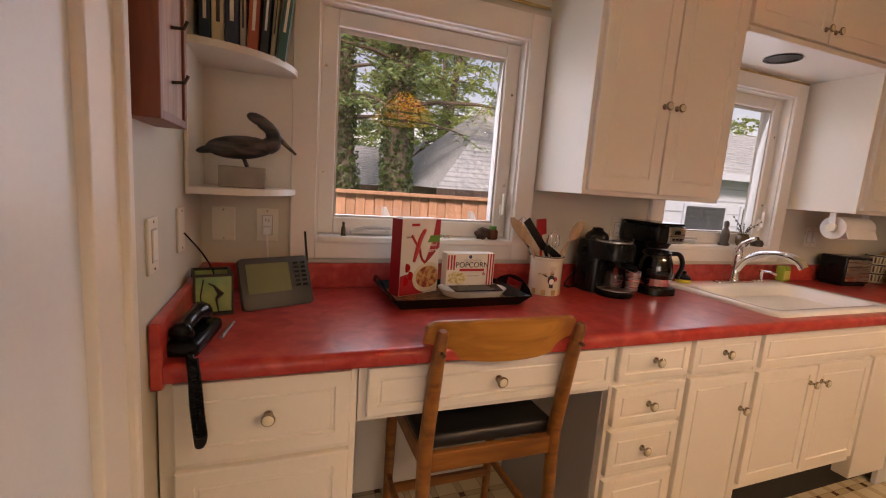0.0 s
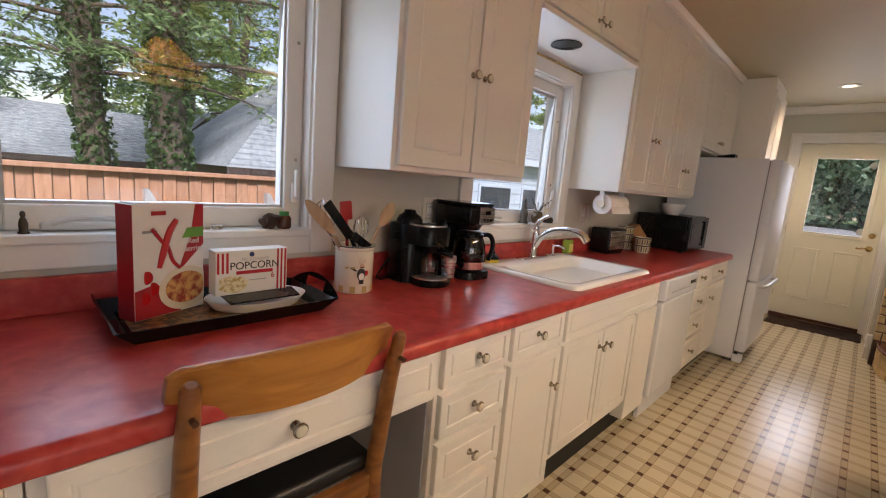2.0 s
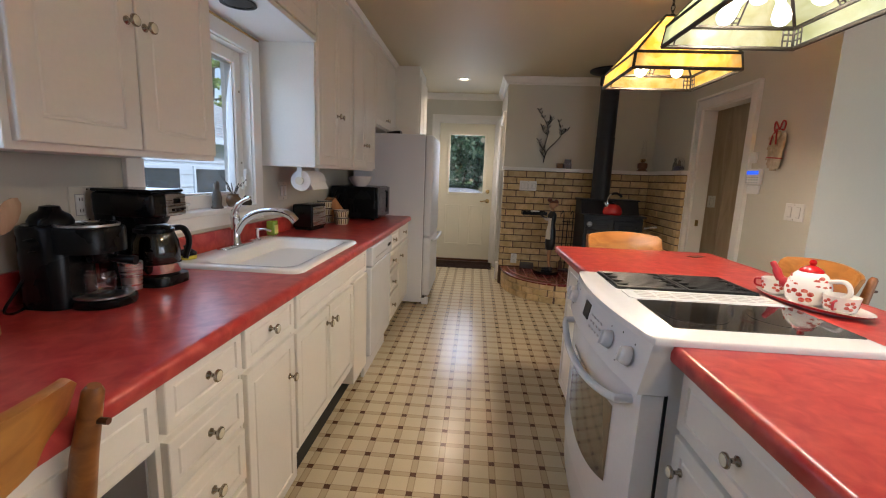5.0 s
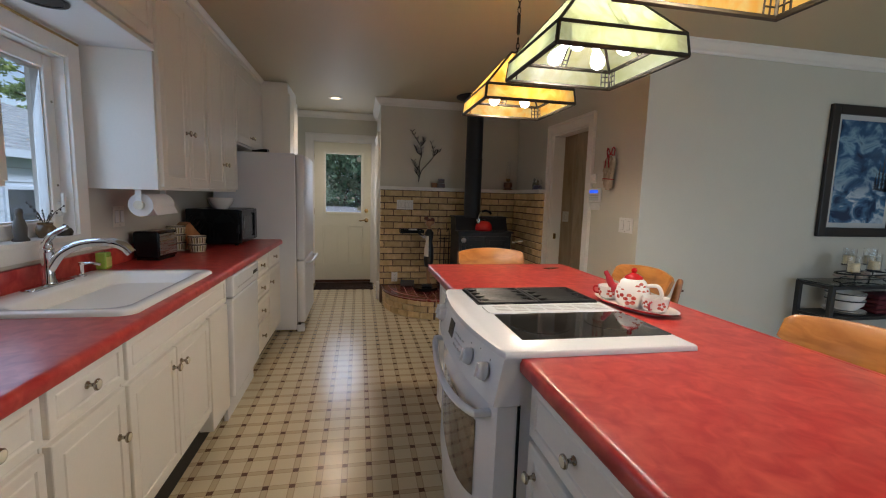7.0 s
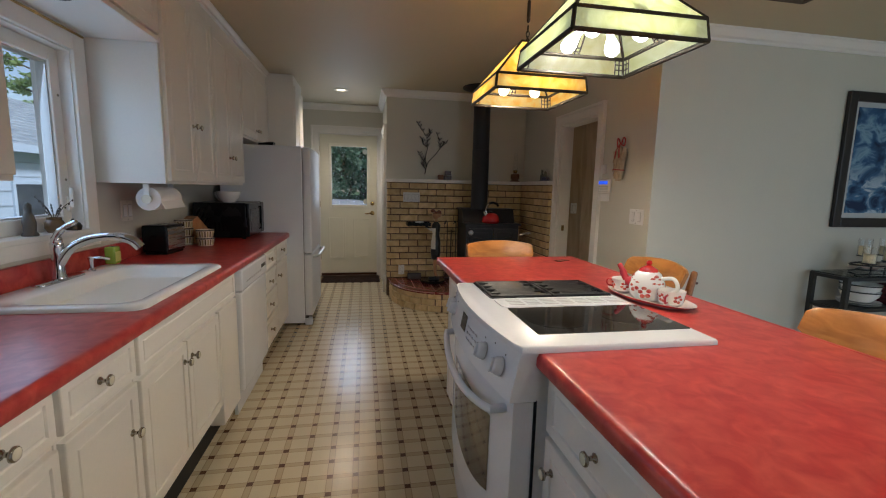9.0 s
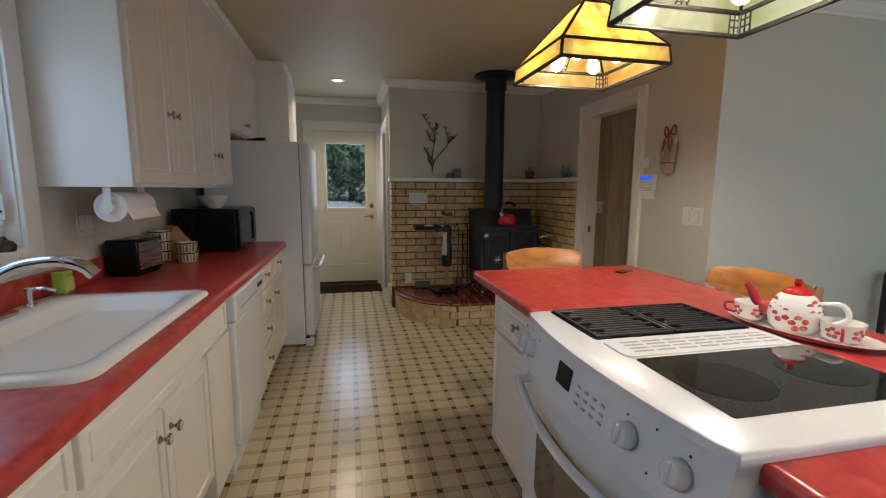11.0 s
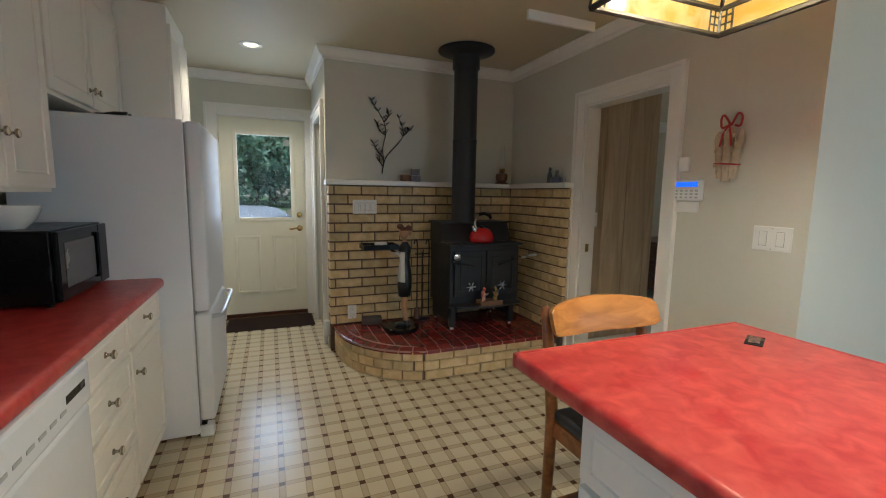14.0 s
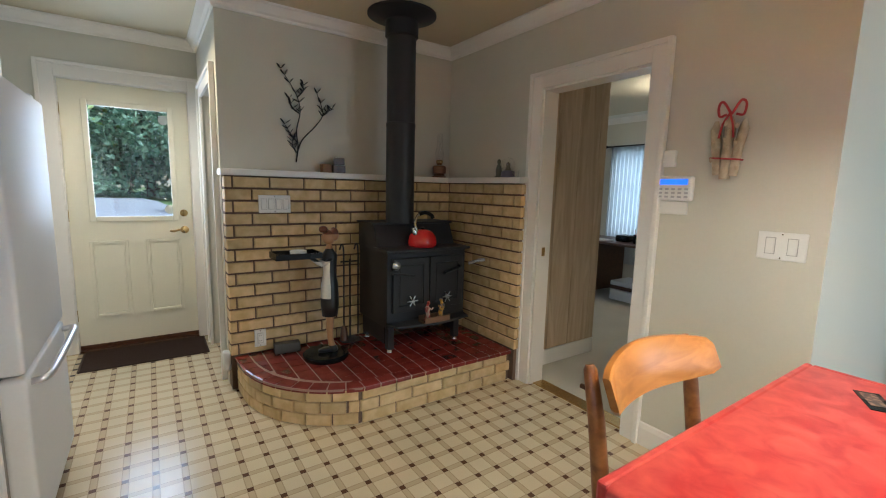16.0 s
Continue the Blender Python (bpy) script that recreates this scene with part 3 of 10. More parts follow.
# bare rod under the soffit over each window
for nm, w, zz in (("curtain_rod", W1, 2.095), ("curtain_rod", W2, 2.04)):
    tagged(part(nm, tube([(w[0] - 0.07, YN - 0.022, zz), (w[1] + 0.07, YN - 0.022, zz)], 0.006, 8), M_BRASS, None), "thin dark brass rod above the window", "rod", "window rods")

structure("ceiling_trim", box(4.31, -1.50, H - 0.062, 4.335, -0.97, H - 0.0005, 0.004), M_WHITE, "short white trim board hanging under the ceiling", "trim")


# ---- cabinets and worktops ----
def front_mesh(w, h, t=0.02, border=0.055, flat=False):
    """A drawer or door front in the xz plane, facing -y, from (0, 0) to (w, h): a slab with a routed panel."""
    b = bmesh.new()
    bmesh.ops.create_cube(b, size=1)
    for v in b.verts:
        v.co = Vector(((v.co.x + 0.5) * w, (v.co.y - 0.5) * t, (v.co.z + 0.5) * h))
    if not flat:
        f = min(b.faces, key=lambda q: q.calc_center_median().y)
        bd = min(border, h * 0.28, w * 0.28)
        bmesh.ops.inset_region(b, faces=[f], thickness=bd, depth=0)
        bmesh.ops.inset_region(b, faces=[f], thickness=0.004, depth=-0.005)
        bmesh.ops.inset_region(b, faces=[f], thickness=0.007, depth=0)
        bmesh.ops.inset_region(b, faces=[f], thickness=0.005, depth=0.003)
    outer = [e for e in b.edges if all(abs(v.co.x) < 1e-4 or abs(v.co.x - w) < 1e-4 or abs(v.co.z) < 1e-4 or abs(v.co.z - h) < 1e-4 for v in e.verts) and all(v.co.y < -t * 0.9 for v in e.verts)]
    bmesh.ops.bevel(b, geom=outer, offset=0.004, segments=2, profile=0.5, affect="EDGES")
    return b


KNOB_STEM = [(0, 0), (0.011, 0), (0.011, 0.003), (0.006, 0.006), (0.005, 0.016), (0.012, 0.021), (0.0165, 0.024), (0.0165, 0.028), (0.014, 0.031), (0, 0.031)]
KNOB_FACE = [(0.0, 0.0345), (0.008, 0.0338), (0.0125, 0.0318), (0.0135, 0.0305), (0, 0.0300)]
M_KNOBFACE = mk("ivory_knob_face", rgb(0.72, 0.66, 0.5), 0.25)
KM = {}
for nm, prof in (("knob", KNOB_STEM), ("knob_face", KNOB_FACE)):
    me_k = bpy.data.meshes.new(nm)
    bm_k = lathe(prof, 20, m=Matrix.Rotation(radians(90), 4, "X"))
    bmesh.ops.recalc_face_normals(bm_k, faces=bm_k.faces)
    bm_k.to_mesh(me_k); bm_k.free(); me_k.shade_smooth()
    me_k.materials.append(M_NICKEL if nm == "knob" else M_KNOBFACE)
    KM[nm] = me_k


def knob(parent, x, y, z, way=-1):
    """A round knob with an ivory face, looking along -y, or +y with way=1."""
    m = Matrix.Translation((x, y, z)) @ (Matrix.Rotation(radians(180), 4, "Z") if way > 0 else Matrix())
    k = place("knob", KM["knob"], parent, "", m)
    place("knob_face", KM["knob_face"], k)
    return k


def front(name, parent, x0, x1, z0, z1, y, knobs=(), way=-1, flat=False, material=None, border=0.055):
    """A front on the plane y; knobs: (x, z) pairs."""
    g = 0.003
    b = front_mesh(x1 - x0 - 2 * g, z1 - z0 - 2 * g, flat=flat, border=border)
    m = Matrix.Translation((x0 + g, y, z0 + g)) if way < 0 else Matrix.Translation((x1 - g, y, z0 + g)) @ Matrix.Rotation(radians(180), 4, "Z")
    b.transform(m)
    ob = part(name, b, material or M_CAB, parent)
    for kx, kz in knobs:
        knob(ob, kx, y + 0.02 * way, kz, way)
    return ob


def carcass(x0, x1, y0, y1, z0, z1, bm=None):
    return box(x0, y0, z0, x1, y1, z1, 0.002, bm=bm)


YF = 1.150   # faces of the base cabinets' frames; fronts stand 20 mm proud
YB = YN - 0.002


def base_unit(name, label, x0, x1, fronts, toe=0.10, kick=1.20, z0=None):
    """A floor cabinet; fronts: (name, x0, x1, z0, z1, knobs)."""
    u = thing(name, ((x0 + x1) / 2, 1.45, 0), label, "cabinet", "base cabinets")
    part("body", carcass(x0 + 0.001, x1 - 0.001, YF, YB, toe, 0.874), M_CAB, u)
    part("toe_board", box(x0 + 0.001, kick, 0.0, x1 - 0.001, kick + 0.015, toe), M_CABIN, u, "recessed toe board with shade put into its colour")
    for f in fronts:
        front(f[0], u, *f[1:5], YF, f[5] if len(f) > 5 else ())
    return u


base_unit("file_drawer_unit", "white painted cabinet with deep file drawers at the wall end", XW + 0.004, 0.068,
          [("drawer", -0.35, 0.052, 0.655, 0.862, [(-0.148, 0.765)]), ("drawer", -0.35, 0.052, 0.40, 0.643, [(-0.148, 0.53)]), ("drawer", -0.35, 0.052, 0.12, 0.388, [(-0.148, 0.26)])])
desk = thing("desk_drawer_unit", (0.49, 1.45, 0.7), "white painted wide drawer over an open kneehole", "cabinet", "base cabinets")
part("body", carcass(0.07, 0.903, YF, YB, 0.705, 0.874), M_CAB, desk)
front("drawer", desk, 0.088, 0.898, 0.722, 0.862, YF, [(0.473, 0.797)], border=0.05)
structure("kneehole_back", box(0.07, YB - 0.012, 0.0, 0.903, YB, 0.704), M_CAB, "painted wall panel at the back of the kneehole", "panel")
base_unit("drawer_stack", "white painted narrow stack of four drawers", 0.905, 1.243,
          [("drawer", 0.918, 1.235, 0.733, 0.872, [(1.073, 0.805)]), ("drawer", 0.918, 1.235, 0.575, 0.718, [(1.07, 0.648)]), ("drawer", 0.918, 1.235, 0.392, 0.560, [(1.07, 0.482)]), ("drawer", 0.918, 1.235, 0.12, 0.378, [(1.07, 0.27)])])
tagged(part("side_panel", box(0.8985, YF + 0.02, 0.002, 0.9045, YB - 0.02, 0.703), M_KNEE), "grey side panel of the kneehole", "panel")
base_unit("single_door_unit", "white painted cabinet with one drawer over one door", 1.245, 1.608,
          [("drawer", 1.252, 1.600, 0.733, 0.872, [(1.407, 0.808)]), ("door", 1.252, 1.600, 0.12, 0.720, [(1.545, 0.572)])])
base_unit("sink_cabinet", "white painted double door cabinet under the sink", 1.61, 2.695,
          [("false_front", 1.617, 2.680, 0.725, 0.872), ("door", 1.617, 1.992, 0.225, 0.712, [(1.955, 0.635)]), ("door", 1.994, 2.385, 0.225, 0.712, [(2.03, 0.635)])], toe=0.19, kick=1.215)
part("filler", box(2.40, YF - 0.02, 0.105, 2.692, YF + 0.05, 0.715, 0.004), M_CAB, bpy.data.objects["sink_cabinet"])
base_unit("drawer_stack", "white painted stack of four drawers beside the dishwasher", 3.345, 3.848,
          [("drawer", 3.352, 3.84, 0.715, 0.868, [(3.565, 0.795)]), ("drawer", 3.352, 3.84, 0.545, 0.705, [(3.565, 0.62)]), ("drawer", 3.352, 3.84, 0.355, 0.535, [(3.565, 0.44)]), ("drawer", 3.352, 3.84, 0.12, 0.345, [(3.565, 0.24)])])
base_unit("single_door_unit", "white painted end cabinet with one drawer over one door", 3.85, 4.355,
          [("drawer", 3.857, 4.347, 0.715, 0.868, [(4.06, 0.795)]), ("door", 3.857, 4.347, 0.12, 0.705, [(3.90, 0.60)])])

# dishwasher
dw = thing("dishwasher", (3.02, 1.45, 0), "white built-in dishwasher under the red worktop", "dishwasher")
part("tub", box(2.70, YF + 0.002, 0.10, 3.342, YB, 0.872, 0.004), M_APPL, dw)
part("door", box(2.706, YF - 0.045, 0.145, 3.336, YF, 0.735, 0.012, 3), M_APPL, dw)
cp = part("control_panel", box(2.706, YF - 0.052, 0.742, 3.336, YF, 0.868, 0.012, 3), M_APPL, dw)
part("kick_plate", box(2.706, YF + 0.0, 0.0, 3.336, YF + 0.02, 0.138), M_APPL, dw)
M_GREYP = mk("grey_print", rgb(0.35), 0.5)
for i in range(7):
    part("button", box(2.80 + 0.055 * i, YF - 0.0535, 0.782, 2.835 + 0.055 * i, YF - 0.050, 0.792), M_GREYP, cp, "small grey button")
part("dial_window", box(3.17, YF - 0.0535, 0.80, 3.29, YF - 0.050, 0.822), M_BLACK, cp, "dark slot handle")


# worktop with a hole for the sink
def plate(x_cuts, y_cuts, hole, z0, z1, bm=None):
    b = bmesh.new()
    nx, ny = len(x_cuts), len(y_cuts)
    g = {}
    for i in range(nx):
        for j in range(ny):
            for k, z in ((0, z0), (1, z1)):
                g[i, j, k] = b.verts.new((x_cuts[i], y_cuts[j], z))
    solid = {(i, j) for i in range(nx - 1) for j in range(ny - 1)} - set(hole)
    for i, j in solid:
        for k in (0, 1):
            b.faces.new([g[i, j, k], g[i + 1, j, k], g[i + 1, j + 1, k], g[i, j + 1, k]])
        for (a, c), (p, q) in (((i, j - 1), ((i, j), (i + 1, j))), ((i, j + 1), ((i, j + 1), (i + 1, j + 1))), ((i - 1, j), ((i, j), (i, j + 1))), ((i + 1, j), ((i + 1, j), (i + 1, j + 1)))):
            if (a, c) not in solid:
                b.faces.new([g[p[0], p[1], 0], g[q[0], q[1], 0], g[q[0], q[1], 1], g[p[0], p[1], 1]])
    return b if bm is None else merge(bm, b)


def nosing(z0, z1, depth, n=6):
    """A rounded worktop edge as an (out, height) outline."""
    r = (z1 - z0) * 0.45
    pts = [(0, z0)]
    pts += [(depth - 0.008 + 0.008 * math.sin(radians(90 * i / 2)), z0 + 0.008 - 0.008 * math.cos(radians(90 * i / 2))) for i in range(3)]
    pts += [(depth - r + r * math.cos(radians(90 * i / n)), z1 - r + r * math.sin(radians(90 * i / n))) for i in range(n + 1)]
    return pts + [(0, z1)]


CT0, CT1 = 0.872, 0.915
XE = 4.368
wt = thing("kitchen_worktop", (2.0, 1.45, CT0), "long red laminate kitchen worktop with a rounded edge", "worktop")
tb = plate([XW + 0.003, 1.765, 2.545, XE - 0.012], [1.145, 1.195, 1.70, YB], [(1, 1)], CT0, CT1)
sweep(nosing(CT0, CT1, 0.04), [(XE - 0.012, 1.145, 0), (XW + 0.003, 1.145, 0)], bm=tb)
box(XE - 0.012, 1.125, CT0, XE, YB, CT1, 0.004, bm=tb)
part("top", tb, M_RED, wt, smooth=True)
bs = bmesh.new()
box(XW + 0.003, YB - 0.022, CT1, XE - 0.01, YB, 1.012, 0.004, bm=bs)
part("backsplash", bs, M_RED, wt, "low red laminate upstand")
part("side_splash", box(XW + 0.003, 1.10, CT0 - 0.01, XW + 0.027, YB - 0.023, 1.012, 0.004), M_RED, wt, "low red laminate upstand")

# ---- upper cabinets ----
YU = 1.445


def upper_unit(name, label, x0, x1, z0, z1, fronts, y=YU):
    u = thing(name, ((x0 + x1) / 2, 1.6, z0), label, "cabinet", "wall cabinets")
    part("body", carcass(x0 + 0.001, x1 - 0.001, y, YB, z0, z1), M_CAB, u)
    for f in fronts:
        front(f[0], u, *f[1:5], y, f[5] if len(f) > 5 else (), border=0.075)
    return u


HU = H - 0.004
upper_unit("wall_cabinet", "tall white painted wall cabinet with two doors by the desk window", 0.93, 1.652, 1.345, HU,
           [("door", 0.945, 1.288, 1.36, 2.36, [(1.258, 1.70)]), ("door", 1.290, 1.638, 1.36, 2.36, [(1.322, 1.70)])])
upper_unit("wall_cabinet", "short white painted cabinet over the sink window", 1.654, 2.665, 2.075, HU,
           [("door", 1.66, 2.155, 2.082, 2.47, [(2.12, 2.14)]), ("door", 2.158, 2.655, 2.082, 2.47, [(2.19, 2.14)])])
soffit = thing("soffit_board", (2.16, 1.6, 2.06), "white board under the short cabinet with a round lamp opening", "panel")
part("board", box(1.655, YU - 0.018, 2.052, 2.664, YB, 2.0745, 0.003), M_WHITE, soffit)
sr = lathe([(0.066, -0.001), (0.075, -0.001), (0.078, -0.006), (0.062, -0.006), (0.060, 0.012)], 32, (2.10, 1.575, 2.052))
part("lamp_ring", sr, M_BLACK, soffit, "black ring of the round recessed lamp", smooth=True)
part("lamp_well", lathe([(0, 0.0), (0.060, 0.0), (0.060, -0.003), (0, -0.003)], 32, (2.10, 1.575, 2.0505)), M_BLACK, soffit, "dark unlit well")
upper_unit("wall_cabinet", "tall white painted wall cabinet with two doors past the sink", 2.667, 3.42, 1.345, HU,
           [("door", 2.69, 3.062, 1.36, 2.40, [(3.03, 1.69)]), ("door", 3.064, 3.412, 1.36, 2.40, [(3.10, 1.69)])])
upper_unit("wall_cabinet", "tall white painted wall cabinet with two doors over the microwave", 3.422, 4.15, 1.345, HU,
           [("door", 3.43, 3.775, 1.36, 2.40, [(3.74, 1.55)]), ("door", 3.777, 4.142, 1.36, 2.40, [(3.81, 1.55)])])
upper_unit("wall_cabinet", "white painted wall cabinet over the refrigerator", 4.152, 5.165, 1.76, HU,
           [("door", 4.16, 4.655, 1.775, 2.40, [(4.62, 1.86)]), ("door", 4.657, 5.155, 1.775, 2.40, [(4.69, 1.86)])])
structure("trim_cabinets", sweep([(0, -0.05), (0.02, -0.05), (0.024, -0.03), (0.04, -0.012), (0.045, -0.002), (0, -0.002)], [(5.16, YU, H - 0.002), (0.90, YU, H - 0.002)]), M_CAB, "white moulding along the cabinet tops", "moulding")
pan = thing("pantry_cabinet", (5.5, 1.4, 0), "tall white painted pantry cabinet beyond the refrigerator", "cabinet")
part("body", box(5.18, 1.165, 0.0, 5.80, YB, HU, 0.003), M_CAB, pan)
front("door", pan, 5.185, 5.49, 1.30, 2.42, 1.165, [(5.46, 1.72)], border=0.06)
front("door", pan, 5.492, 5.795, 1.30, 2.42, 1.165, [(5.525, 1.72)], border=0.06)
front("door", pan, 5.185, 5.49, 0.12, 1.285, 1.165, border=0.06)
front("door", pan, 5.492, 5.795, 0.12, 1.285, 1.165, border=0.06)

# ---- sink and tap ----
sink = thing("kitchen_sink", (2.2, 1.46, 0.93), "white enamel drop-in kitchen sink set in the worktop", "sink")
b = bmesh.new()
def ring_pts(x0, y0, x1, y1, r, z, bm_):
    return [bm_.verts.new((x, y, z)) for x, y in rounded(x0, y0, x1, y1, r, 6)]
SX0, SX1, SY0, SY1 = 1.720, 2.590, 1.156, 1.735
rings = [ring_pts(SX0, SY0, SX1, SY1, 0.05, 0.9155, b), ring_pts(SX0 + 0.004, SY0 + 0.004, SX1 - 0.004, SY1 - 0.004, 0.05, 0.926, b), ring_pts(SX0 + 0.015, SY0 + 0.015, SX1 - 0.015, SY1 - 0.015, 0.05, 0.932, b),
         ring_pts(1.780, 1.210, 2.530, 1.612, 0.07, 0.930, b), ring_pts(1.793, 1.222, 2.517, 1.600, 0.07, 0.920, b), ring_pts(1.815, 1.245, 2.495, 1.582, 0.09, 0.75, b), ring_pts(1.865, 1.295, 2.445, 1.53, 0.10, 0.728, b)]
for p_, q_ in zip(rings, rings[1:]):
    for i in range(len(p_)):
        b.faces.new([p_[i], p_[(i + 1) % len(p_)], q_[(i + 1) % len(p_)], q_[i]])
b.faces.new(rings[-1])
part("basin", b, M_PORC, sink, smooth="all")
part("drain", lathe([(0, 0.002), (0.02, 0.002), (0.028, 0.004), (0.044, 0.004), (0.046, 0.0), (0, 0)], 24, (2.155, 1.425, 0.729)), M_CHROME, sink, "chrome drain", smooth=True)
tap = thing("kitchen_tap", (2.19, 1.685, 0.932), "chrome single lever kitchen tap with a pull-out spout", "tap")
part("escutcheon", prism(rounded(2.05, 1.655, 2.33, 1.715, 0.029, 6), 0.931, 0.940, bevel=0.004), M_CHROME, tap, smooth=True)
part("body", lathe([(0, 0), (0.027, 0), (0.027, 0.01), (0.022, 0.02), (0.021, 0.12), (0.024, 0.135), (0.024, 0.15), (0.015, 0.165), (0, 0.168)], 24, (2.19, 1.685, 0.938)), M_CHROME, tap, smooth=True)
part("spout", tube(spline([(2.19, 1.68, 1.00), (2.20, 1.64, 1.065), (2.215, 1.57, 1.105), (2.225, 1.48, 1.115), (2.232, 1.42, 1.098), (2.238, 1.39, 1.065)], 6), [0.019] * 12 + [0.018] * 8 + [0.021] * 10 + [0.021], 14), M_CHROME, tap, smooth=True)
part("lever", tube(spline([(2.19, 1.685, 1.09), (2.175, 1.67, 1.125), (2.16, 1.63, 1.16), (2.15, 1.58, 1.185)], 5), [0.02] * 4 + [0.014] * 5 + [0.010] * 6 + [0.008], 12), M_CHROME, tap, smooth=True)
disp = thing("soap_dispenser", (2.40, 1.68, 0.932), "small chrome soap dispenser beside the tap", "dispenser")
part("pump", lathe([(0, 0), (0.018, 0), (0.018, 0.008), (0.009, 0.014), (0.009, 0.05), (0.013, 0.055), (0.013, 0.066), (0, 0.07)], 18, (2.40, 1.68, 0.931)), M_CHROME, disp, smooth=True)
part("nozzle", tube([(2.40, 1.68, 0.992), (2.405, 1.64, 0.995), (2.41, 1.605, 0.985)], 0.006, 8), M_CHROME, disp, smooth=True)

# ---- island ----
IX0, IX1, IY0, IY1 = 0.15, 2.85, -0.985, -0.045
RX0, RX1 = 1.203, 1.985
isl = thing("island_worktop", (1.5, -0.5, CT0), "red laminate island worktop overhanging at the seating end", "worktop")
tb = plate([IX0, RX0, RX1, IX1 - 0.02], [IY0 + 0.02, -0.598, IY1 - 0.035], [(1, 1)], CT0, CT1)
part("top", tb, M_RED, isl)
part("front_edge", sweep(nosing(CT0, CT1, 0.035), [(IX0, IY1 - 0.035, 0), (RX0, IY1 - 0.035, 0)]), M_RED, isl, smooth=True)
part("front_edge", sweep(nosing(CT0, CT1, 0.035), [(RX1, IY1 - 0.035, 0), (IX1 - 0.02, IY1 - 0.035, 0)]), M_RED, isl, smooth=True)
part("end_edge", box(IX1 - 0.02, IY0, CT0, IX1, IY1, CT1, 0.006), M_RED, isl)
part("back_edge", box(IX0, IY0, CT0, IX1 - 0.02, IY0 + 0.02, CT1, 0.004), M_RED, isl)
YI = -0.098


def island_unit(label, x0, x1, fronts):
    u = thing("island_cabinet", ((x0 + x1) / 2, -0.4, 0), label, "cabinet", "island cabinets")
    part("body", box(x0, -0.635, 0.10, x1, YI, CT0 - 0.002, 0.002), M_CAB, u)
    part("toe_board", box(x0, -0.63, 0, x1, YI - 0.06, 0.10), M_CABIN, u, "recessed toe board with shade put into its colour")
    for f in fronts:
        front(f[0], u, *f[1:5], YI, f[5], way=1)
    return u


island_unit("white painted island cabinet with a drawer over a door", 0.62, 1.20, [("drawer", 0.67, 1.185, 0.69, 0.862, [(0.928, 0.778)]), ("door", 0.67, 1.185, 0.12, 0.678, [(1.13, 0.60)])])
island_unit("white painted island cabinet at the near end", 0.18, 0.618, [("drawer", 0.19, 0.61, 0.69, 0.862, [(0.40, 0.765)]), ("door", 0.19, 0.61, 0.12, 0.678, [(0.55, 0.60)])])
island_unit("white painted island cabinet at the seating end", 1.99, 2.60, [("drawer", 2.02, 2.585, 0.69, 0.862, [(2.285, 0.78)]), ("door", 2.02, 2.585, 0.12, 0.678, [(2.09, 0.45)])])
tagged(part("island_back_panel", box(0.18, -0.648, 0, 2.60, -0.636, CT0 - 0.003, 0.003), M_CAB), "white panel along the seating side of the island", "panel")


# ---- range ----
rg = thing("kitchen_range", (1.63, -0.3, 0), "white slide-in electric range with grill and ceramic hob", "range")
part("body", box(RX0 + 0.006, -0.592, 0.03, RX1 - 0.006, -0.045, 0.905, 0.003), M_APPL, rg)


def bow(x, y0, rise):
    u = (x - (RX0 + RX1) / 2) / ((RX1 - RX0) / 2)
    return y0 + rise * (1 - u * u)


xs = [RX0 - 0.018 + (RX1 - RX0 + 0.036) * i / 20 for i in range(21)]
out = [(RX1 + 0.018, -0.603), (RX0 - 0.018, -0.603)] + [(x, bow(x, 0.008, 0.036) if i not in (0, 20) else 0.0) for i, x in enumerate(xs)]
part("cooktop", prism(out, 0.9155, 0.934, bevel=0.009, seg=3), M_APPL, rg, smooth=True)


def bowed_panel(x0, x1, z0, z1, yt, yb, rise, back, n=20, bm=None):
    """A front panel bowed outward, leaning from yb at its foot to yt at its head."""
    b = bmesh.new()
    cols = []
    for i in range(n + 1):
        x = x0 + (x1 - x0) * i / n
        cols.append([b.verts.new((x, bow(x, yb, rise), z0)), b.verts.new((x, bow(x, yt, rise), z1)), b.verts.new((x, back, z1)), b.verts.new((x, back, z0))])
    for a, c in zip(cols, cols[1:]):
        for k in range(4):
            b.faces.new([a[k], a[(k + 1) % 4], c[(k + 1) % 4], c[k]])
    b.faces.new(cols[0]); b.faces.new(cols[-1])
    return b if bm is None else merge(bm, b)


M_PRINT = mk("pale_grey_print", rgb(0.5), 0.5)
CPZ0, CPZ1 = 0.775, 0.916
ctl = part("control_panel", bowed_panel(RX0 - 0.012, RX1 + 0.012, CPZ0, CPZ1, 0.002, 0.030, 0.034, -0.05), M_APPL, rg, smooth=True)
for kx in (1.275, 1.40, 1.895, 1.965):
    yk = bow(kx, 0.0165, 0.034)
    m_k = look((kx, yk, 0.846), (kx, yk + 1, 0.846 + 0.26)) @ Matrix.Rotation(radians(180), 4, "X")
    kb = lathe([(0, 0), (0.027, 0), (0.0275, 0.004), (0.0265, 0.012), (0.023, 0.023), (0.019, 0.026), (0, 0.026)], 28, m=m_k)
    kk = part("dial", kb, M_APPL, ctl, "white round dial", smooth=True)
    part("dial_skirt", lathe([(0.0275, 0.0), (0.0275, 0.002), (0.0295, 0.002), (0.0295, 0.0)], 28, m=m_k), mk("dial_marks", rgb(0.4), 0.5), kk, "grey dial ring")
    part("grip", box(-0.005, -0.021, 0.024, 0.005, 0.021, 0.034, 0.003, m=m_k), M_APPL, kk)
M_DOT = mk("panel_dot", rgb(0.03), 0.5)
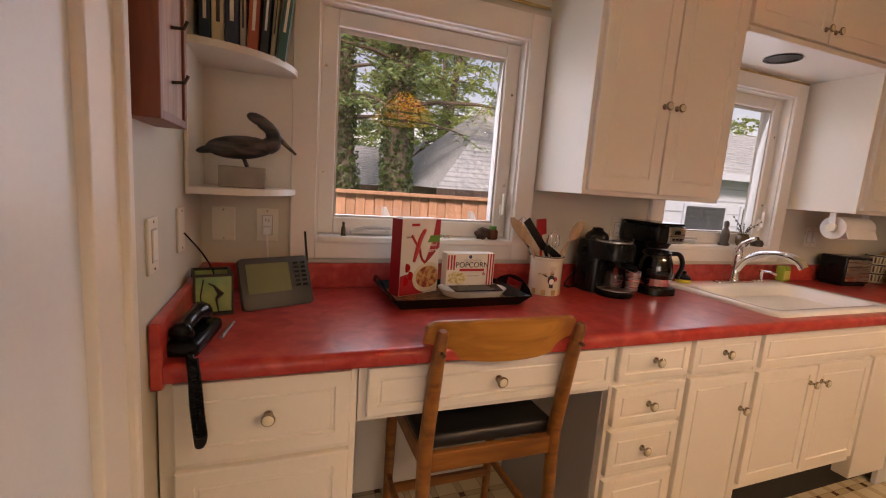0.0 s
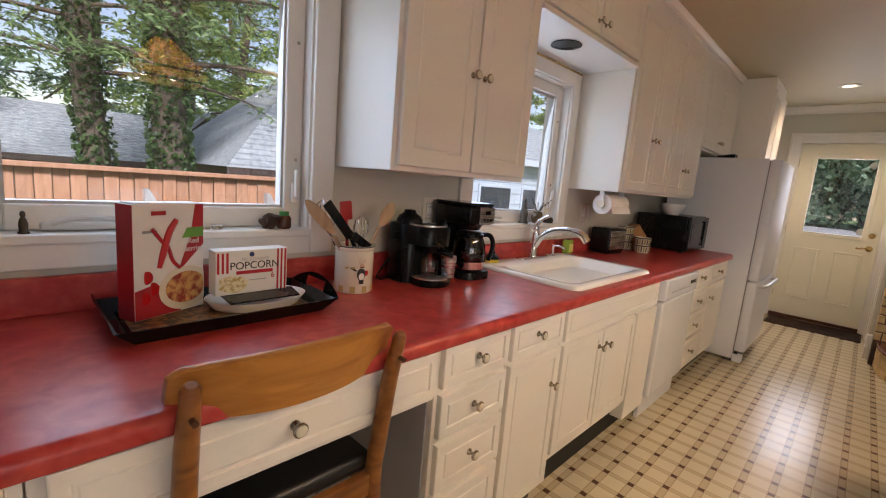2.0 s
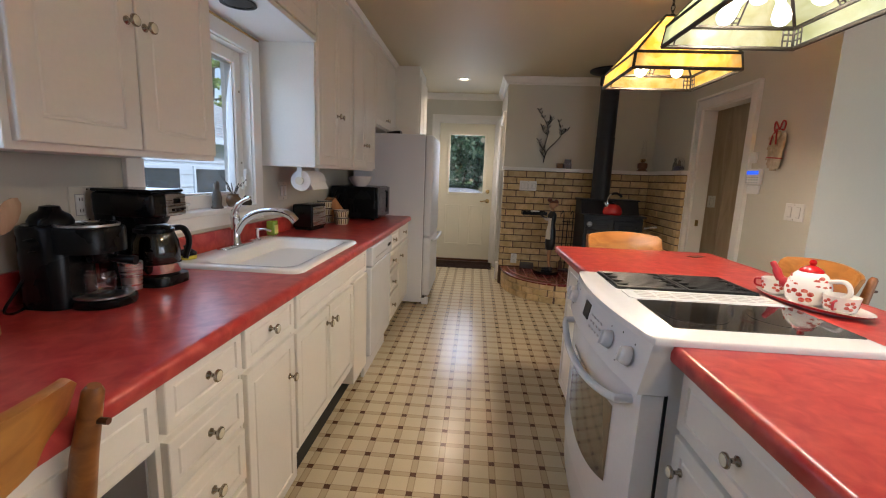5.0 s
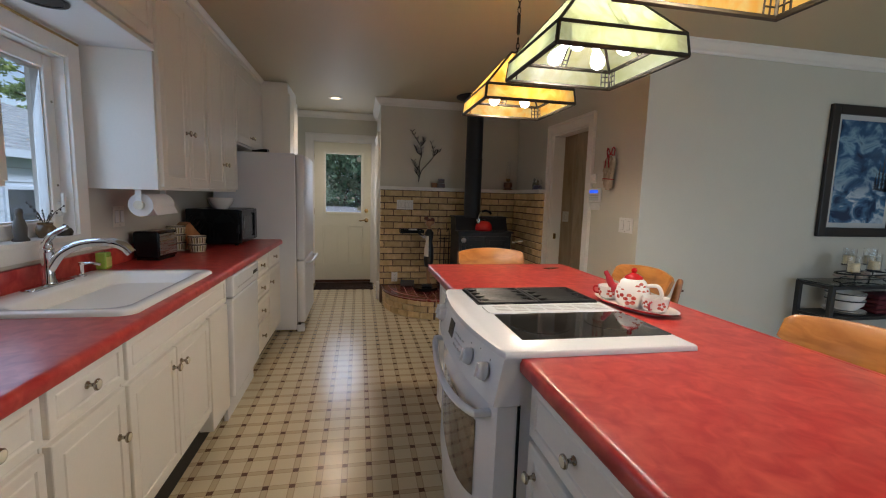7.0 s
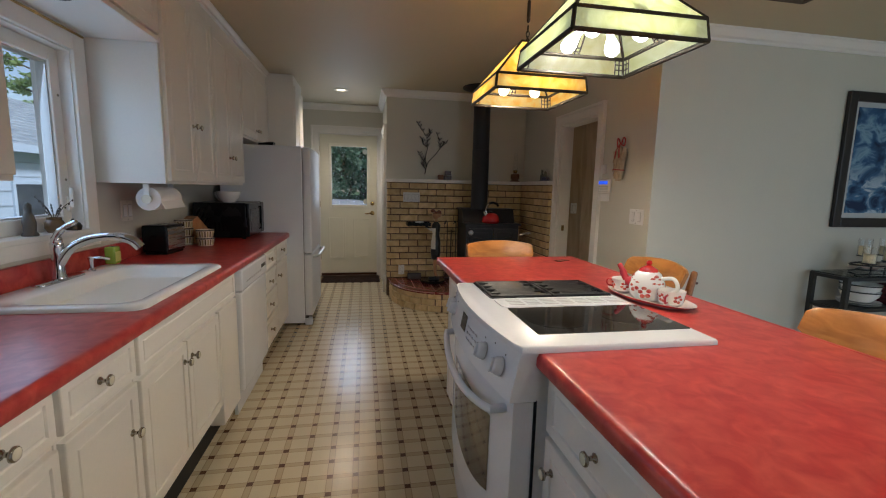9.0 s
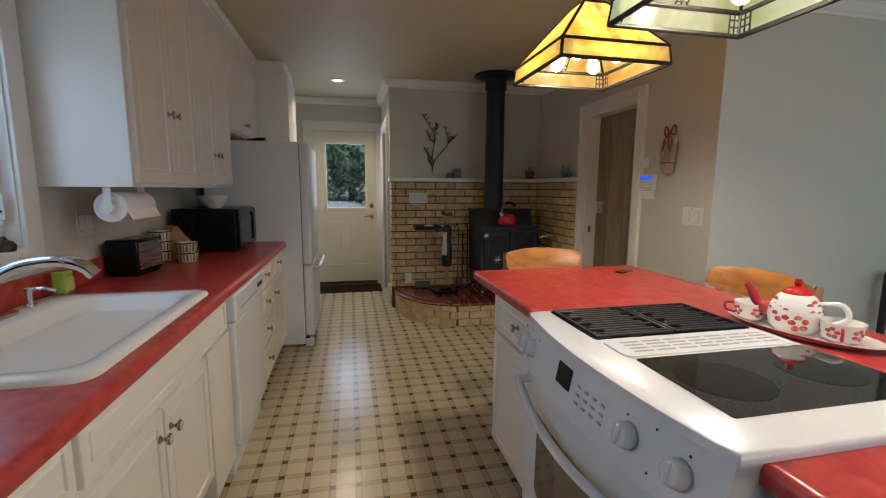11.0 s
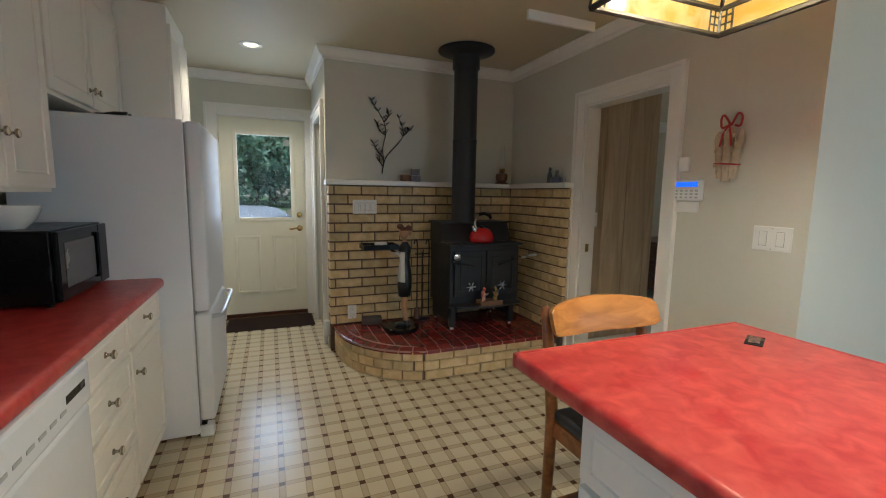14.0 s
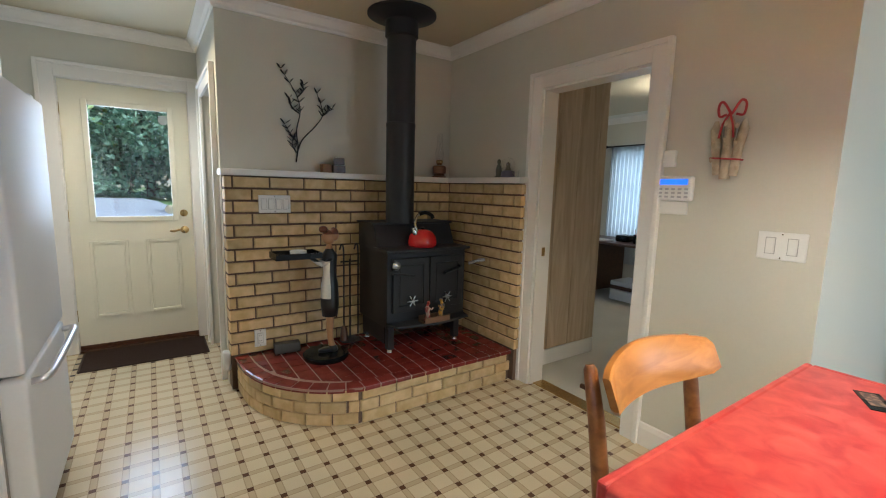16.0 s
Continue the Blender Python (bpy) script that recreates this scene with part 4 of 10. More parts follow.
for kx in (1.338, 1.93):
    for dx, zz in ((-0.075, 0.885), (0.0, 0.893), (0.075, 0.885), (0.0, 0.806)):
        yd = bow(kx + dx, 0.002 + 0.028 * (CPZ1 - zz) / (CPZ1 - CPZ0), 0.034)
        part("indicator_dot", cyl((kx + dx, yd - 0.002, zz), (kx + dx, yd + 0.001, zz), 0.0028, 8), M_DOT, ctl, "small black indicator dot")
part("display", bowed_panel(1.625, 1.70, 0.832, 0.888, 0.0095, 0.0205, 0.034, -0.03), M_BLKGLOSS, ctl, "small dark clock display")
for i in range(4):
    for j in range(3):
        bt = bmesh.new()
        bx = 1.48 + 0.032 * i
        yy = bow(bx, 0.0165 + 0.004 * (1 - j), 0.034)
        box(bx, yy + 0.0008, 0.822 + 0.02 * j, bx + 0.014, yy + 0.004, 0.828 + 0.02 * j, bm=bt)
        part("key_mark", bt, M_PRINT, ctl)
odr = part("oven_door", bowed_panel(RX0 + 0.004, RX1 - 0.004, 0.235, 0.765, 0.008, 0.014, 0.034, -0.05), M_APPL, rg, smooth=True)
og = bmesh.new()
n = 16
lo_, hi_ = [], []
for i in range(n + 1):
    x = 1.345 + 0.50 * i / n
    u = (i / n - 0.5) * 2
    zt = 0.655
    zb = 0.40 - 0.05 * (1 - u * u)
    lo_.append(og.verts.new((x, bow(x, 0.0122, 0.034) + 0.002, zb))); hi_.append(og.verts.new((x, bow(x, 0.0094, 0.034) + 0.002, zt)))
for i in range(n):
    og.faces.new([lo_[i], lo_[i + 1], hi_[i + 1], hi_[i]])
part("oven_window", og, mk("bronze_oven_glass", rgb(0.10, 0.085, 0.06), 0.06, 0.0, spec=0.9), odr, "bronze mirrored oven glass", smooth=True)
hp = [(RX0 + 0.05 + (RX1 - RX0 - 0.10) * i / 24, 0, 0) for i in range(25)]
hp = [(x, bow(x, 0.050, 0.040), 0.728 - 0.045 * (1 - ((x - 1.594) / 0.341) ** 2)) for x, _, _ in hp]
hd = tube([(hp[0][0], 0.008, 0.73)] + hp + [(hp[-1][0], 0.008, 0.73)], 0.013, 10)
part("handle", hd, M_APPL, odr, "curved white bar handle", smooth=True)
part("warming_drawer", bowed_panel(RX0 + 0.004, RX1 - 0.004, 0.06, 0.225, 0.008, 0.0, 0.034, -0.05), M_APPL, rg, smooth=True)
part("seam", box(RX0 - 0.001, -0.058, 0.05, RX0 + 0.005, -0.0505, 0.77), M_BLACK, rg, "dark gap beside the oven door")
# grill half, vent and glass hob
gtray = part("grill", prism(rounded(1.705, -0.585, 1.985, -0.065, 0.012), 0.9325, 0.9365, bevel=0.001), M_BLACK, rg, "black ribbed cast grill plates")
gb = bmesh.new()
for half in (0, 1):
    y0, y1 = (-0.322, -0.072) if half == 0 else (-0.578, -0.328)
    box(1.712, y0, 0.936, 1.722, y1, 0.943, 0.002, bm=gb)
    box(1.968, y0, 0.936, 1.978, y1, 0.943, 0.002, bm=gb)
    for y in (y0, y1 - 0.010):
        box(1.722, y, 0.936, 1.968, y + 0.010, 0.943, 0.002, bm=gb)
    for i in range(12):
        x = 1.728 + 0.0202 * i
        box(x, y0 + 0.012 + 0.018 * (i % 3), 0.936, x + 0.012, y1 - 0.012 - 0.018 * ((i + 1) % 3), 0.9425, 0.003, bm=gb)
part("grill_ribs", gb, mk("cast_iron_enamel", rgb(0.015), 0.4, bump=0.2), gtray)
vt = part("downdraft_vent", prism(rounded(1.572, -0.585, 1.693, -0.072, 0.025), 0.9325, 0.9375, bevel=0.002), M_APPL, rg, "white slotted downdraft grille")
M_SLOT = mk("vent_shadow", rgb(0.30), 0.6)
for i in range(4):
    for j in range(7):
        y0 = -0.575 + 0.066 * j
        if y0 < -0.13:
            part("slot", box(1.596 + 0.021 * i, y0 + 0.013, 0.9372, 1.604 + 0.021 * i, y0 + 0.067, 0.9382), M_SLOT, vt)
hob = part("glass_hob", prism(rounded(1.280, -0.592, 1.560, -0.085, 0.006), 0.932, 0.9362), blend_mat("speckled_black_glass", rgb(0.010), rgb(0.16), 0.05, 420, 0.55, 0.68, 2), rg, "speckled black ceramic hob glass")
for cy, r in ((-0.20, 0.098), (-0.46, 0.085)):
    part("burner", lathe([(0, 0.0008), (r, 0.0008), (r, 0), (0, 0)], 48, (1.420, cy, 0.9362)), mk("burner_zone", rgb(0.010), 0.07), hob, "round dark cooking zone")

# ---- refrigerator ----
fr = thing("refrigerator", (4.77, 1.3, 0), "white refrigerator with a bottom freezer and bar handles", "refrigerator")
FX0, FX1 = 4.378, 5.148
part("case", box(FX0, 0.985, 0.025, FX1, 1.70, 1.715, 0.008), M_FRIDGE, fr)
d1 = part("refrigerator_door", box(FX0 + 0.002, 0.905, 0.715, FX1 - 0.002, 0.980, 1.71, 0.016, 3), M_FRIDGE, fr, smooth=True)
d2 = part("freezer_door", box(FX0 + 0.002, 0.905, 0.10, FX1 - 0.002, 0.980, 0.703, 0.016, 3), M_FRIDGE, fr, smooth=True)
part("gasket", box(FX0 + 0.01, 0.978, 0.06, FX1 - 0.01, 0.988, 1.70), mk("grey_gasket", rgb(0.25), 0.6), fr, "grey door gasket")
part("base_grille", box(FX0 + 0.01, 0.95, 0.01, FX1 - 0.01, 1.0, 0.085, 0.004), M_BLACK, fr, "dark base grille")
part("foot_cover", box(FX0 - 0.002, 0.915, 0.005, FX0 + 0.06, 0.985, 0.075, 0.01), M_FRIDGE, fr)
part("hinge_cap", box(FX1 - 0.09, 0.93, 1.711, FX1 - 0.02, 1.02, 1.735, 0.006), M_FRIDGE, fr)
M_HANDLE = mk("silver_handle", rgb(0.6, 0.6, 0.62), 0.3, 0.7)
hb = tube(spline([(FX0 + 0.06, 0.906, 0.672), (FX0 + 0.07, 0.862, 0.680), (FX0 + 0.2, 0.852, 0.684), (FX1 - 0.2, 0.852, 0.684), (FX1 - 0.07, 0.862, 0.680), (FX1 - 0.06, 0.906, 0.672)], 5), 0.013, 10)
part("handle", hb, M_HANDLE, d2, "silver bar handle", smooth=True)
hb = tube(spline([(FX0 + 0.05, 0.906, 0.75), (FX0 + 0.055, 0.862, 0.77), (FX0 + 0.055, 0.855, 1.0), (FX0 + 0.055, 0.862, 1.24), (FX0 + 0.05, 0.906, 1.26)], 5), 0.011, 10)

# ---- brick surround and hearth ----
XB, YBK = 5.50, -1.585      # brick faces
ZH = 0.232                  # hearth top
HC = 0.0775                 # course height
sur = bmesh.new()
box(XB + 0.012, YBK - 0.012, 0, XH, YH - 0.004, 1.425, bm=sur)
box(4.643, YS, 0, XB + 0.012, YBK - 0.012, 1.425, bm=sur)
sur_ob = structure("brick_surround", sur, M_MORTAR, "yellow brick surround with dark mortar behind the stove", "surround")
mantel = bmesh.new()
prism([(XB - 0.035, YH + 0.02), (XB - 0.035, YBK + 0.035), (4.618, YBK + 0.035), (4.618, YS), (XH, YS), (XH, YH + 0.02)], 1.428, 1.468, bm=mantel, bevel=0.006)
structure("mantel_shelf", mantel, M_WHITE, "white painted ledge on top of the brick surround", "shelf")

# hearth outline: straight front, a rounded corner, then back to the brick wall
hearth_line = [(4.668, YBK), (4.668, -0.42)] + [(p.x, p.y) for p in spline([(4.668, -0.42, 0), (4.74, -0.25, 0), (4.86, -0.10, 0), (5.03, 0.02, 0), (5.24, 0.085, 0), (5.50, 0.105, 0)], 5)[1:]]
core = bmesh.new()
inner = [(x + 0.014, y - 0.012 if x > 4.7 else y) for x, y in hearth_line]
prism(inner + [(XB, YBK)], 0, ZH - 0.016, bm=core)
hearth_ob = structure("hearth", core, M_MORTAR, "raised curved brick hearth with a red tiled top", "hearth")


# ---- wood stove ----
st = thing("wood_stove", (5.18, -1.06, ZH), "black cast steel wood stove with double doors on the hearth", "stove")
SX0_, SY0_, SY1_ = 4.985, -1.385, -0.745
part("firebox", box(SX0_, SY0_, 0.43, 5.44, SY1_, 0.945, 0.006), M_IRON, st)
part("top_plate", box(SX0_ - 0.035, SY0_ - 0.02, 0.945, 5.17, SY1_ + 0.02, 0.965, 0.005), M_IRON, st)
stepb = prism([(5.13, 0.963), (5.20, 1.115), (5.45, 1.115), (5.45, 0.945), (5.13, 0.945)], -SY1_ + 0.0, -SY0_, m=XZ)
part("upper_step", stepb, M_IRON, st)
part("upper_plate", box(5.185, SY0_ - 0.015, 1.1155, 5.46, SY1_ + 0.015, 1.130, 0.004), M_IRON, st)
skirt = bmesh.new()
box(5.06, SY1_ - 0.03, 0.30, 5.42, SY1_ - 0.018, 0.43, bm=skirt)
box(5.06, SY0_ + 0.018, 0.30, 5.42, SY0_ + 0.03, 0.43, bm=skirt)
box(5.40, SY0_ + 0.03, 0.30, 5.42, SY1_ - 0.03, 0.43, bm=skirt)
part("ash_skirt", skirt, M_IRON, st)
for y in (SY0_ + 0.045, SY1_ - 0.045):
    for x in (SX0_ + 0.045, 5.40):
        lg = part("leg", box(x - 0.024, y - 0.024, ZH + 0.035, x + 0.024, y + 0.024, 0.432, 0.004), M_IRON, st)
        part("foot", lathe([(0, 0), (0.014, 0.003), (0.020, 0.014), (0.016, 0.028), (0.010, 0.036), (0, 0.036)], 16, (x, y, ZH)), M_CHROME, lg, "chrome ball foot", smooth=True)
part("ash_shelf", prism([(SX0_ + 0.01, SY0_ + 0.0), (SX0_ + 0.01, SY1_ - 0.0), (SX0_ - 0.10, SY1_ - 0.03), (SX0_ - 0.15, -1.065), (SX0_ - 0.10, SY0_ + 0.03)], 0.452, 0.468, bevel=0.004), M_IRON, st)
for y0, y1, hx in ((-1.065 + 0.004, SY1_ - 0.035, -0.80), (SY0_ + 0.035, -1.065 - 0.004, -1.33)):
    dmesh = front_mesh(y1 - y0, 0.37, 0.025, 0.06)
    dmesh.transform(Matrix.Translation((SX0_, y1, 0.535)) @ Matrix.Rotation(radians(-90), 4, "Z"))
    sd = part("stove_door", dmesh, M_IRON, st)
    yc = (y0 + y1) / 2
    sp = bmesh.new()
    for k in range(6):
        a = math.pi * k / 6 * 2
        tube([(SX0_ - 0.040, yc, 0.61), (SX0_ - 0.040, yc + 0.042 * math.cos(a), 0.61 + 0.042 * math.sin(a))], 0.004, 6, bm=sp)
    cyl((SX0_ - 0.048, yc, 0.61), (SX0_ - 0.024, yc, 0.61), 0.014, 12, bm=sp)
    part("draft_spinner", sp, M_STEEL, sd, "bright spoked draft wheel")
    tb_ = tube([(SX0_ - 0.03, hx + 0.02, 0.83), (SX0_ - 0.055, hx + (0.06 if hx > -1 else 0.02), 0.82), (SX0_ - 0.06, hx + (-0.12 if hx > -1 else 0.16), 0.79)], 0.009, 8)
    part("latch_bar", tb_, M_IRON, sd, smooth=True)
part("spring_handle", tube([(SX0_ - 0.055, -1.38, 0.84), (SX0_ - 0.075, -1.44, 0.86), (SX0_ - 0.09, -1.50, 0.865)], 0.012, 10), M_STEEL, st, "coiled wire handle", smooth=True)
part("medallion", lathe([(0, 0), (0.030, 0), (0.030, 0.004), (0.022, 0.010), (0, 0.011)], 24, (SX0_ - 0.024, -0.80, 0.86), m=Matrix.Rotation(radians(-90), 4, "Y")), M_STEEL, st, "round chrome damper knob", smooth=True)
pipe = thing("stove_pipe", (5.20, -0.95, 1.13), "black steel stove pipe rising to a round ceiling collar", "pipe")
PX, PY = 5.20, -0.95
part("pipe", lathe([(0.10, 0), (0.10, 0.66), (0.1025, 0.665), (0.1025, 0.685), (0.098, 0.69), (0.098, 1.28)], 40, (PX, PY, 1.13)), M_IRON, pipe, smooth=True)
part("collar", lathe([(0.098, -0.16), (0.112, -0.15), (0.112, -0.055), (0.125, -0.045), (0.215, -0.022), (0.232, -0.016), (0.232, -0.004), (0.0, -0.004)], 48, (PX, PY, H)), M_IRON, pipe, "flared black ceiling collar", smooth=True)


# ---- counter chairs ----
def chair(label):
    """A tall teak chair facing +y, its seat's middle at the origin."""
    c = thing("counter_chair", (0, 0, 0), label, "chair", "teak counter chairs")
    W = 0.215
    for s in (-1, 1):
        post = tube([(s * (W + 0.012), -0.225, 0), (s * W, -0.205, 0.30), (s * W, -0.195, 0.60), (s * W, -0.235, 0.85), (s * W, -0.262, 0.965), (s * W, -0.265, 0.975)], [0.015, 0.019, 0.022, 0.020, 0.016, 0.010], 12)
        part("back_leg", post, M_WOOD, c, smooth=True)
        part("front_leg", tube([(s * (W - 0.005), 0.20, 0), (s * (W - 0.005), 0.19, 0.30), (s * (W - 0.005), 0.185, 0.585)], [0.014, 0.018, 0.021], 12), M_WOOD, c, smooth=True)
        part("side_rail", box(s * (W - 0.005) - 0.011, -0.19, 0.53, s * (W - 0.005) + 0.011, 0.18, 0.59, 0.004), M_WOOD, c)
        part("side_stretcher", box(s * W - 0.009, -0.20, 0.235, s * W + 0.009, 0.185, 0.262, 0.004), M_WOOD, c)
        part("dowel_plug", cyl((s * W, -0.284, 0.915), (s * W, -0.262, 0.915), 0.006, 10), M_BROWN, c)
    for y in (-0.195, 0.185):
        part("rail", box(-W + 0.01, y - 0.011, 0.53, W - 0.01, y + 0.011, 0.59, 0.004), M_WOOD, c)
    part("foot_rail", box(-W, 0.18, 0.17, W, 0.20, 0.205, 0.004), M_WOOD, c)
    part("back_stretcher", box(-W, -0.21, 0.235, W, -0.192, 0.265, 0.004), M_WOOD, c)
    sb = box(-0.222, -0.185, 0.585, 0.222, 0.225, 0.632, 0.018, 3)
    part("seat", sb, M_LEATHER, c, "black leather seat pad", smooth=True)
    # curved back rest, wrapping outside the posts
    b = bmesh.new()
    cols = []
    N = 24
    for i in range(N + 1):
        u = i / N * 2 - 1
        x = 0.236 * u
        y = -0.238 - 0.062 * (1 - u * u) + 0.012
        top = 1.000 - 0.020 * u * u - (0.012 if abs(u) > 0.97 else 0)
        bot = 0.868 + 0.022 * (u * u) ** 1.5 + (0.012 if abs(u) > 0.97 else 0)
        th = 0.011
        lean = 0.018
        cols.append([b.verts.new(p) for p in ((x, y - th + lean, bot + 0.004), (x, y - th - lean * 0.4, top - 0.004), (x, y - th * 0.5 - lean * 0.4, top), (x, y + th * 0.5 - lean * 0.4, top), (x, y + th - lean * 0.4, top - 0.005), (x, y + th + lean, bot + 0.004), (x, y + lean, bot))])
    for a, q in zip(cols, cols[1:]):
        for k in range(7):
            b.faces.new([a[k], a[(k + 1) % 7], q[(k + 1) % 7], q[k]])
    b.faces.new(cols[0]); b.faces.new(cols[-1])
    b.transform(Matrix.Translation((0, 0.03, 0)))
    part("backrest", b, M_WOODB, c, "broad curved golden teak back rest", smooth=True)
    return c


ch = chair("golden teak counter chair with a black leather seat at the desk")
ch.matrix_basis = pose(0.478, 1.332, 0, 0, 0, 0)
for (x, y, r), lb in (((2.80, -0.52, 90), "golden teak counter chair tucked under the island end"), ((2.19, -0.93, 0), "golden teak counter chair along the seating side of the island"), ((1.085, -0.875, 0), "golden teak counter chair beside the tea tray")):
    tagged(copy_thing(ch, pose(x, y, 0, 0, 0, r)), lb)
bpy.data.objects["counter_chair"].matrix_basis = pose(0.478, 1.332, 0, 0, 0, 0)


# ---- pendants ----
def art_glass(name, c1, c2, emit):
    m = bpy.data.materials.new(name)
    m.use_nodes = True
    nt = m.node_tree
    p = nt.nodes["Principled BSDF"]
    tc, mp, n, r = nt.nodes.new("ShaderNodeTexCoord"), nt.nodes.new("ShaderNodeMapping"), nt.nodes.new("ShaderNodeTexNoise"), nt.nodes.new("ShaderNodeValToRGB")
    mp.inputs["Scale"].default_value = (4, 9, 9)
    nt.links.new(tc.outputs["Object"], mp.inputs[0]); nt.links.new(mp.outputs[0], n.inputs["Vector"])
    n.inputs["Scale"].default_value, n.inputs["Detail"].default_value, n.inputs["Distortion"].default_value = 1.6, 4, 1.0
    r.color_ramp.elements[0].position, r.color_ramp.elements[0].color = 0.32, c1
    r.color_ramp.elements[1].position, r.color_ramp.elements[1].color = 0.68, c2
    nt.links.new(n.outputs["Fac"], r.inputs[0])
    dm = nt.nodes.new("ShaderNodeVectorMath"); dm.operation = "SCALE"
    dm.inputs["Scale"].default_value = 0.22
    nt.links.new(r.outputs[0], dm.inputs[0])
    nt.links.new(dm.outputs[0], p.inputs["Base Color"]); nt.links.new(r.outputs[0], p.inputs["Emission Color"])
    p.inputs["Emission Strength"].default_value = emit
    p.inputs["Roughness"].default_value = 0.15
    tr, mx = nt.nodes.new("ShaderNodeBsdfTranslucent"), nt.nodes.new("ShaderNodeMixShader")
    nt.links.new(r.outputs[0], tr.inputs[0])
    mx.inputs[0].default_value = 0.8
    nt.links.new(p.outputs[0], mx.inputs[1]); nt.links.new(tr.outputs[0], mx.inputs[2])
    nt.links.new(mx.outputs[0], nt.nodes["Material Output"].inputs[0])
    return m


M_AMBER = art_glass("amber_art_glass", rgb(0.90, 0.55, 0.10), rgb(0.97, 0.78, 0.34), 1.9)
M_PALE = art_glass("pale_art_glass", rgb(0.68, 0.70, 0.38), rgb(0.84, 0.87, 0.64), 1.5)
M_CAME = mk("dark_lead_came", rgb(0.05, 0.042, 0.03), 0.45, 0.6)
M_BULB = glow("frosted_bulb", rgb(1.0, 0.86, 0.62), 9.0)
M_BULBW = glow("cool_frosted_bulb", rgb(0.90, 1.0, 0.98), 9.0)


def pendant(x, y, glass, bulb, label):
    """A four-sided art glass shade on a chain: a band of glass below a pyramid of four panes."""
    t = thing("pendant_lamp", (x, y, 1.87), label, "lamp", "pendants over the island")
    a, c = 0.25, 0.25           # half length and breadth
    z0, z1, z2 = 1.872, 1.945, 2.165
    ai, ci = a - 0.008, c - 0.008
    at, ct = 0.055, 0.055
    def quad(p, th=0.004):
        b = bmesh.new()
        p = [Vector(q) for q in p]
        n_ = (p[1] - p[0]).cross(p[2] - p[0]).normalized() * th
        lo = [b.verts.new(q) for q in p]; hi = [b.verts.new(q + n_) for q in p]
        b.faces.new(lo); b.faces.new(hi[::-1])
        for i in range(4):
            b.faces.new([lo[i], lo[(i + 1) % 4], hi[(i + 1) % 4], hi[i]])
        return b
    bot = [(-a, -c), (a, -c), (a, c), (-a, c)]
    mid = [(-ai, -ci), (ai, -ci), (ai, ci), (-ai, ci)]
    top = [(-at, -ct), (at, -ct), (at, ct), (-at, ct)]
    P = lambda q, z: (x + q[0], y + q[1], z)
    L = lambda p, q, s: tuple(p[i] + (q[i] - p[i]) * s for i in range(3))
    for i in range(4):
        j = (i + 1) % 4
        part("band_pane", quad((P(bot[i], z0), P(bot[j], z0), P(mid[j], z1), P(mid[i], z1))), glass, t)
        part("shade_pane", quad((P(mid[i], z1), P(mid[j], z1), P(top[j], z2), P(top[i], z2))), glass, t)
    cm = bmesh.new()
    for i in range(4):
        j = (i + 1) % 4
        tube([P(bot[i], z0), P(bot[j], z0)], 0.009, 6, bm=cm)
        tube([P(mid[i], z1), P(mid[j], z1)], 0.009, 6, bm=cm)
        tube([P(bot[i], z0), P(mid[i], z1), P(top[i], z2)], 0.008, 6, bm=cm)
        tube([P(top[i], z2), P(top[j], z2)], 0.008, 6, bm=cm)
        # little squares at the band's ends
        for s in (0.045, 0.085):
            e = 1 - s
            for k in (s, e):
                tube([L(P(bot[i], z0), P(bot[j], z0), k), L(P(mid[i], z1), P(mid[j], z1), k)], 0.0035, 5, bm=cm)
        for f in (0.38, 0.68):
            for s0, s1 in ((0.0, 0.085), (0.915, 1.0)):
                p0 = L(L(P(bot[i], z0), P(bot[j], z0), s0), L(P(mid[i], z1), P(mid[j], z1), s0), f)
                p1 = L(L(P(bot[i], z0), P(bot[j], z0), s1), L(P(mid[i], z1), P(mid[j], z1), s1), f)
                tube([p0, p1], 0.003, 5, bm=cm)
        # ladder of came down the middle of each slope
        ln = []
        for s in (0.455, 0.5, 0.545):
            s2 = 0.5 + (s - 0.5) * 2.2
            ln.append((L(P(mid[i], z1), P(mid[j], z1), s), L(P(top[i], z2), P(top[j], z2), s2)))
            tube(list(ln[-1]), 0.0035, 5, bm=cm)
        for f in (0.06, 0.12, 0.82, 0.9):
            tube([L(*ln[0], f), L(*ln[2], f)], 0.0035, 5, bm=cm)
    part("came", cm, M_CAME, t, "dark metal came between the panes")
    part("cap", prism([(x - at, y - ct), (x + at, y - ct), (x + at, y + ct), (x - at, y + ct)], z2, z2 + 0.012, bevel=0.003), M_CAME, t, "dark metal cap")
    part("stem", cyl((x, y, 1.99), (x, y, z2 + 0.03), 0.012, 12), M_CAME, t)
    for dx in (-0.09, 0.09):
        for dy in (-0.09, 0.09):
            so = part("socket", cyl((x + dx * 0.4, y + dy * 0.4, 2.03), (x + dx * 0.72, y + dy * 0.72, 1.985), 0.016, 12), mk("bulb_socket", rgb(0.6, 0.55, 0.4), 0.4), t)
            dv = Vector((dx * 0.9, dy * 0.9, -0.125)).normalized()
            q = Vector((x + dx * 0.72, y + dy * 0.72, 1.985))
            bb = lathe([(0.013, 0), (0.014, 0.018), (0.024, 0.04), (0.030, 0.062), (0.027, 0.082), (0.015, 0.094), (0, 0.098)], 20, q, m=dv.to_track_quat("Z", "Y").to_matrix().to_4x4())
            bo = part("bulb", bb, bulb, so, "lit frosted bulb", smooth=True)
    # chain, swivel rod and canopy
    zc = z2 + 0.02
    k = 0
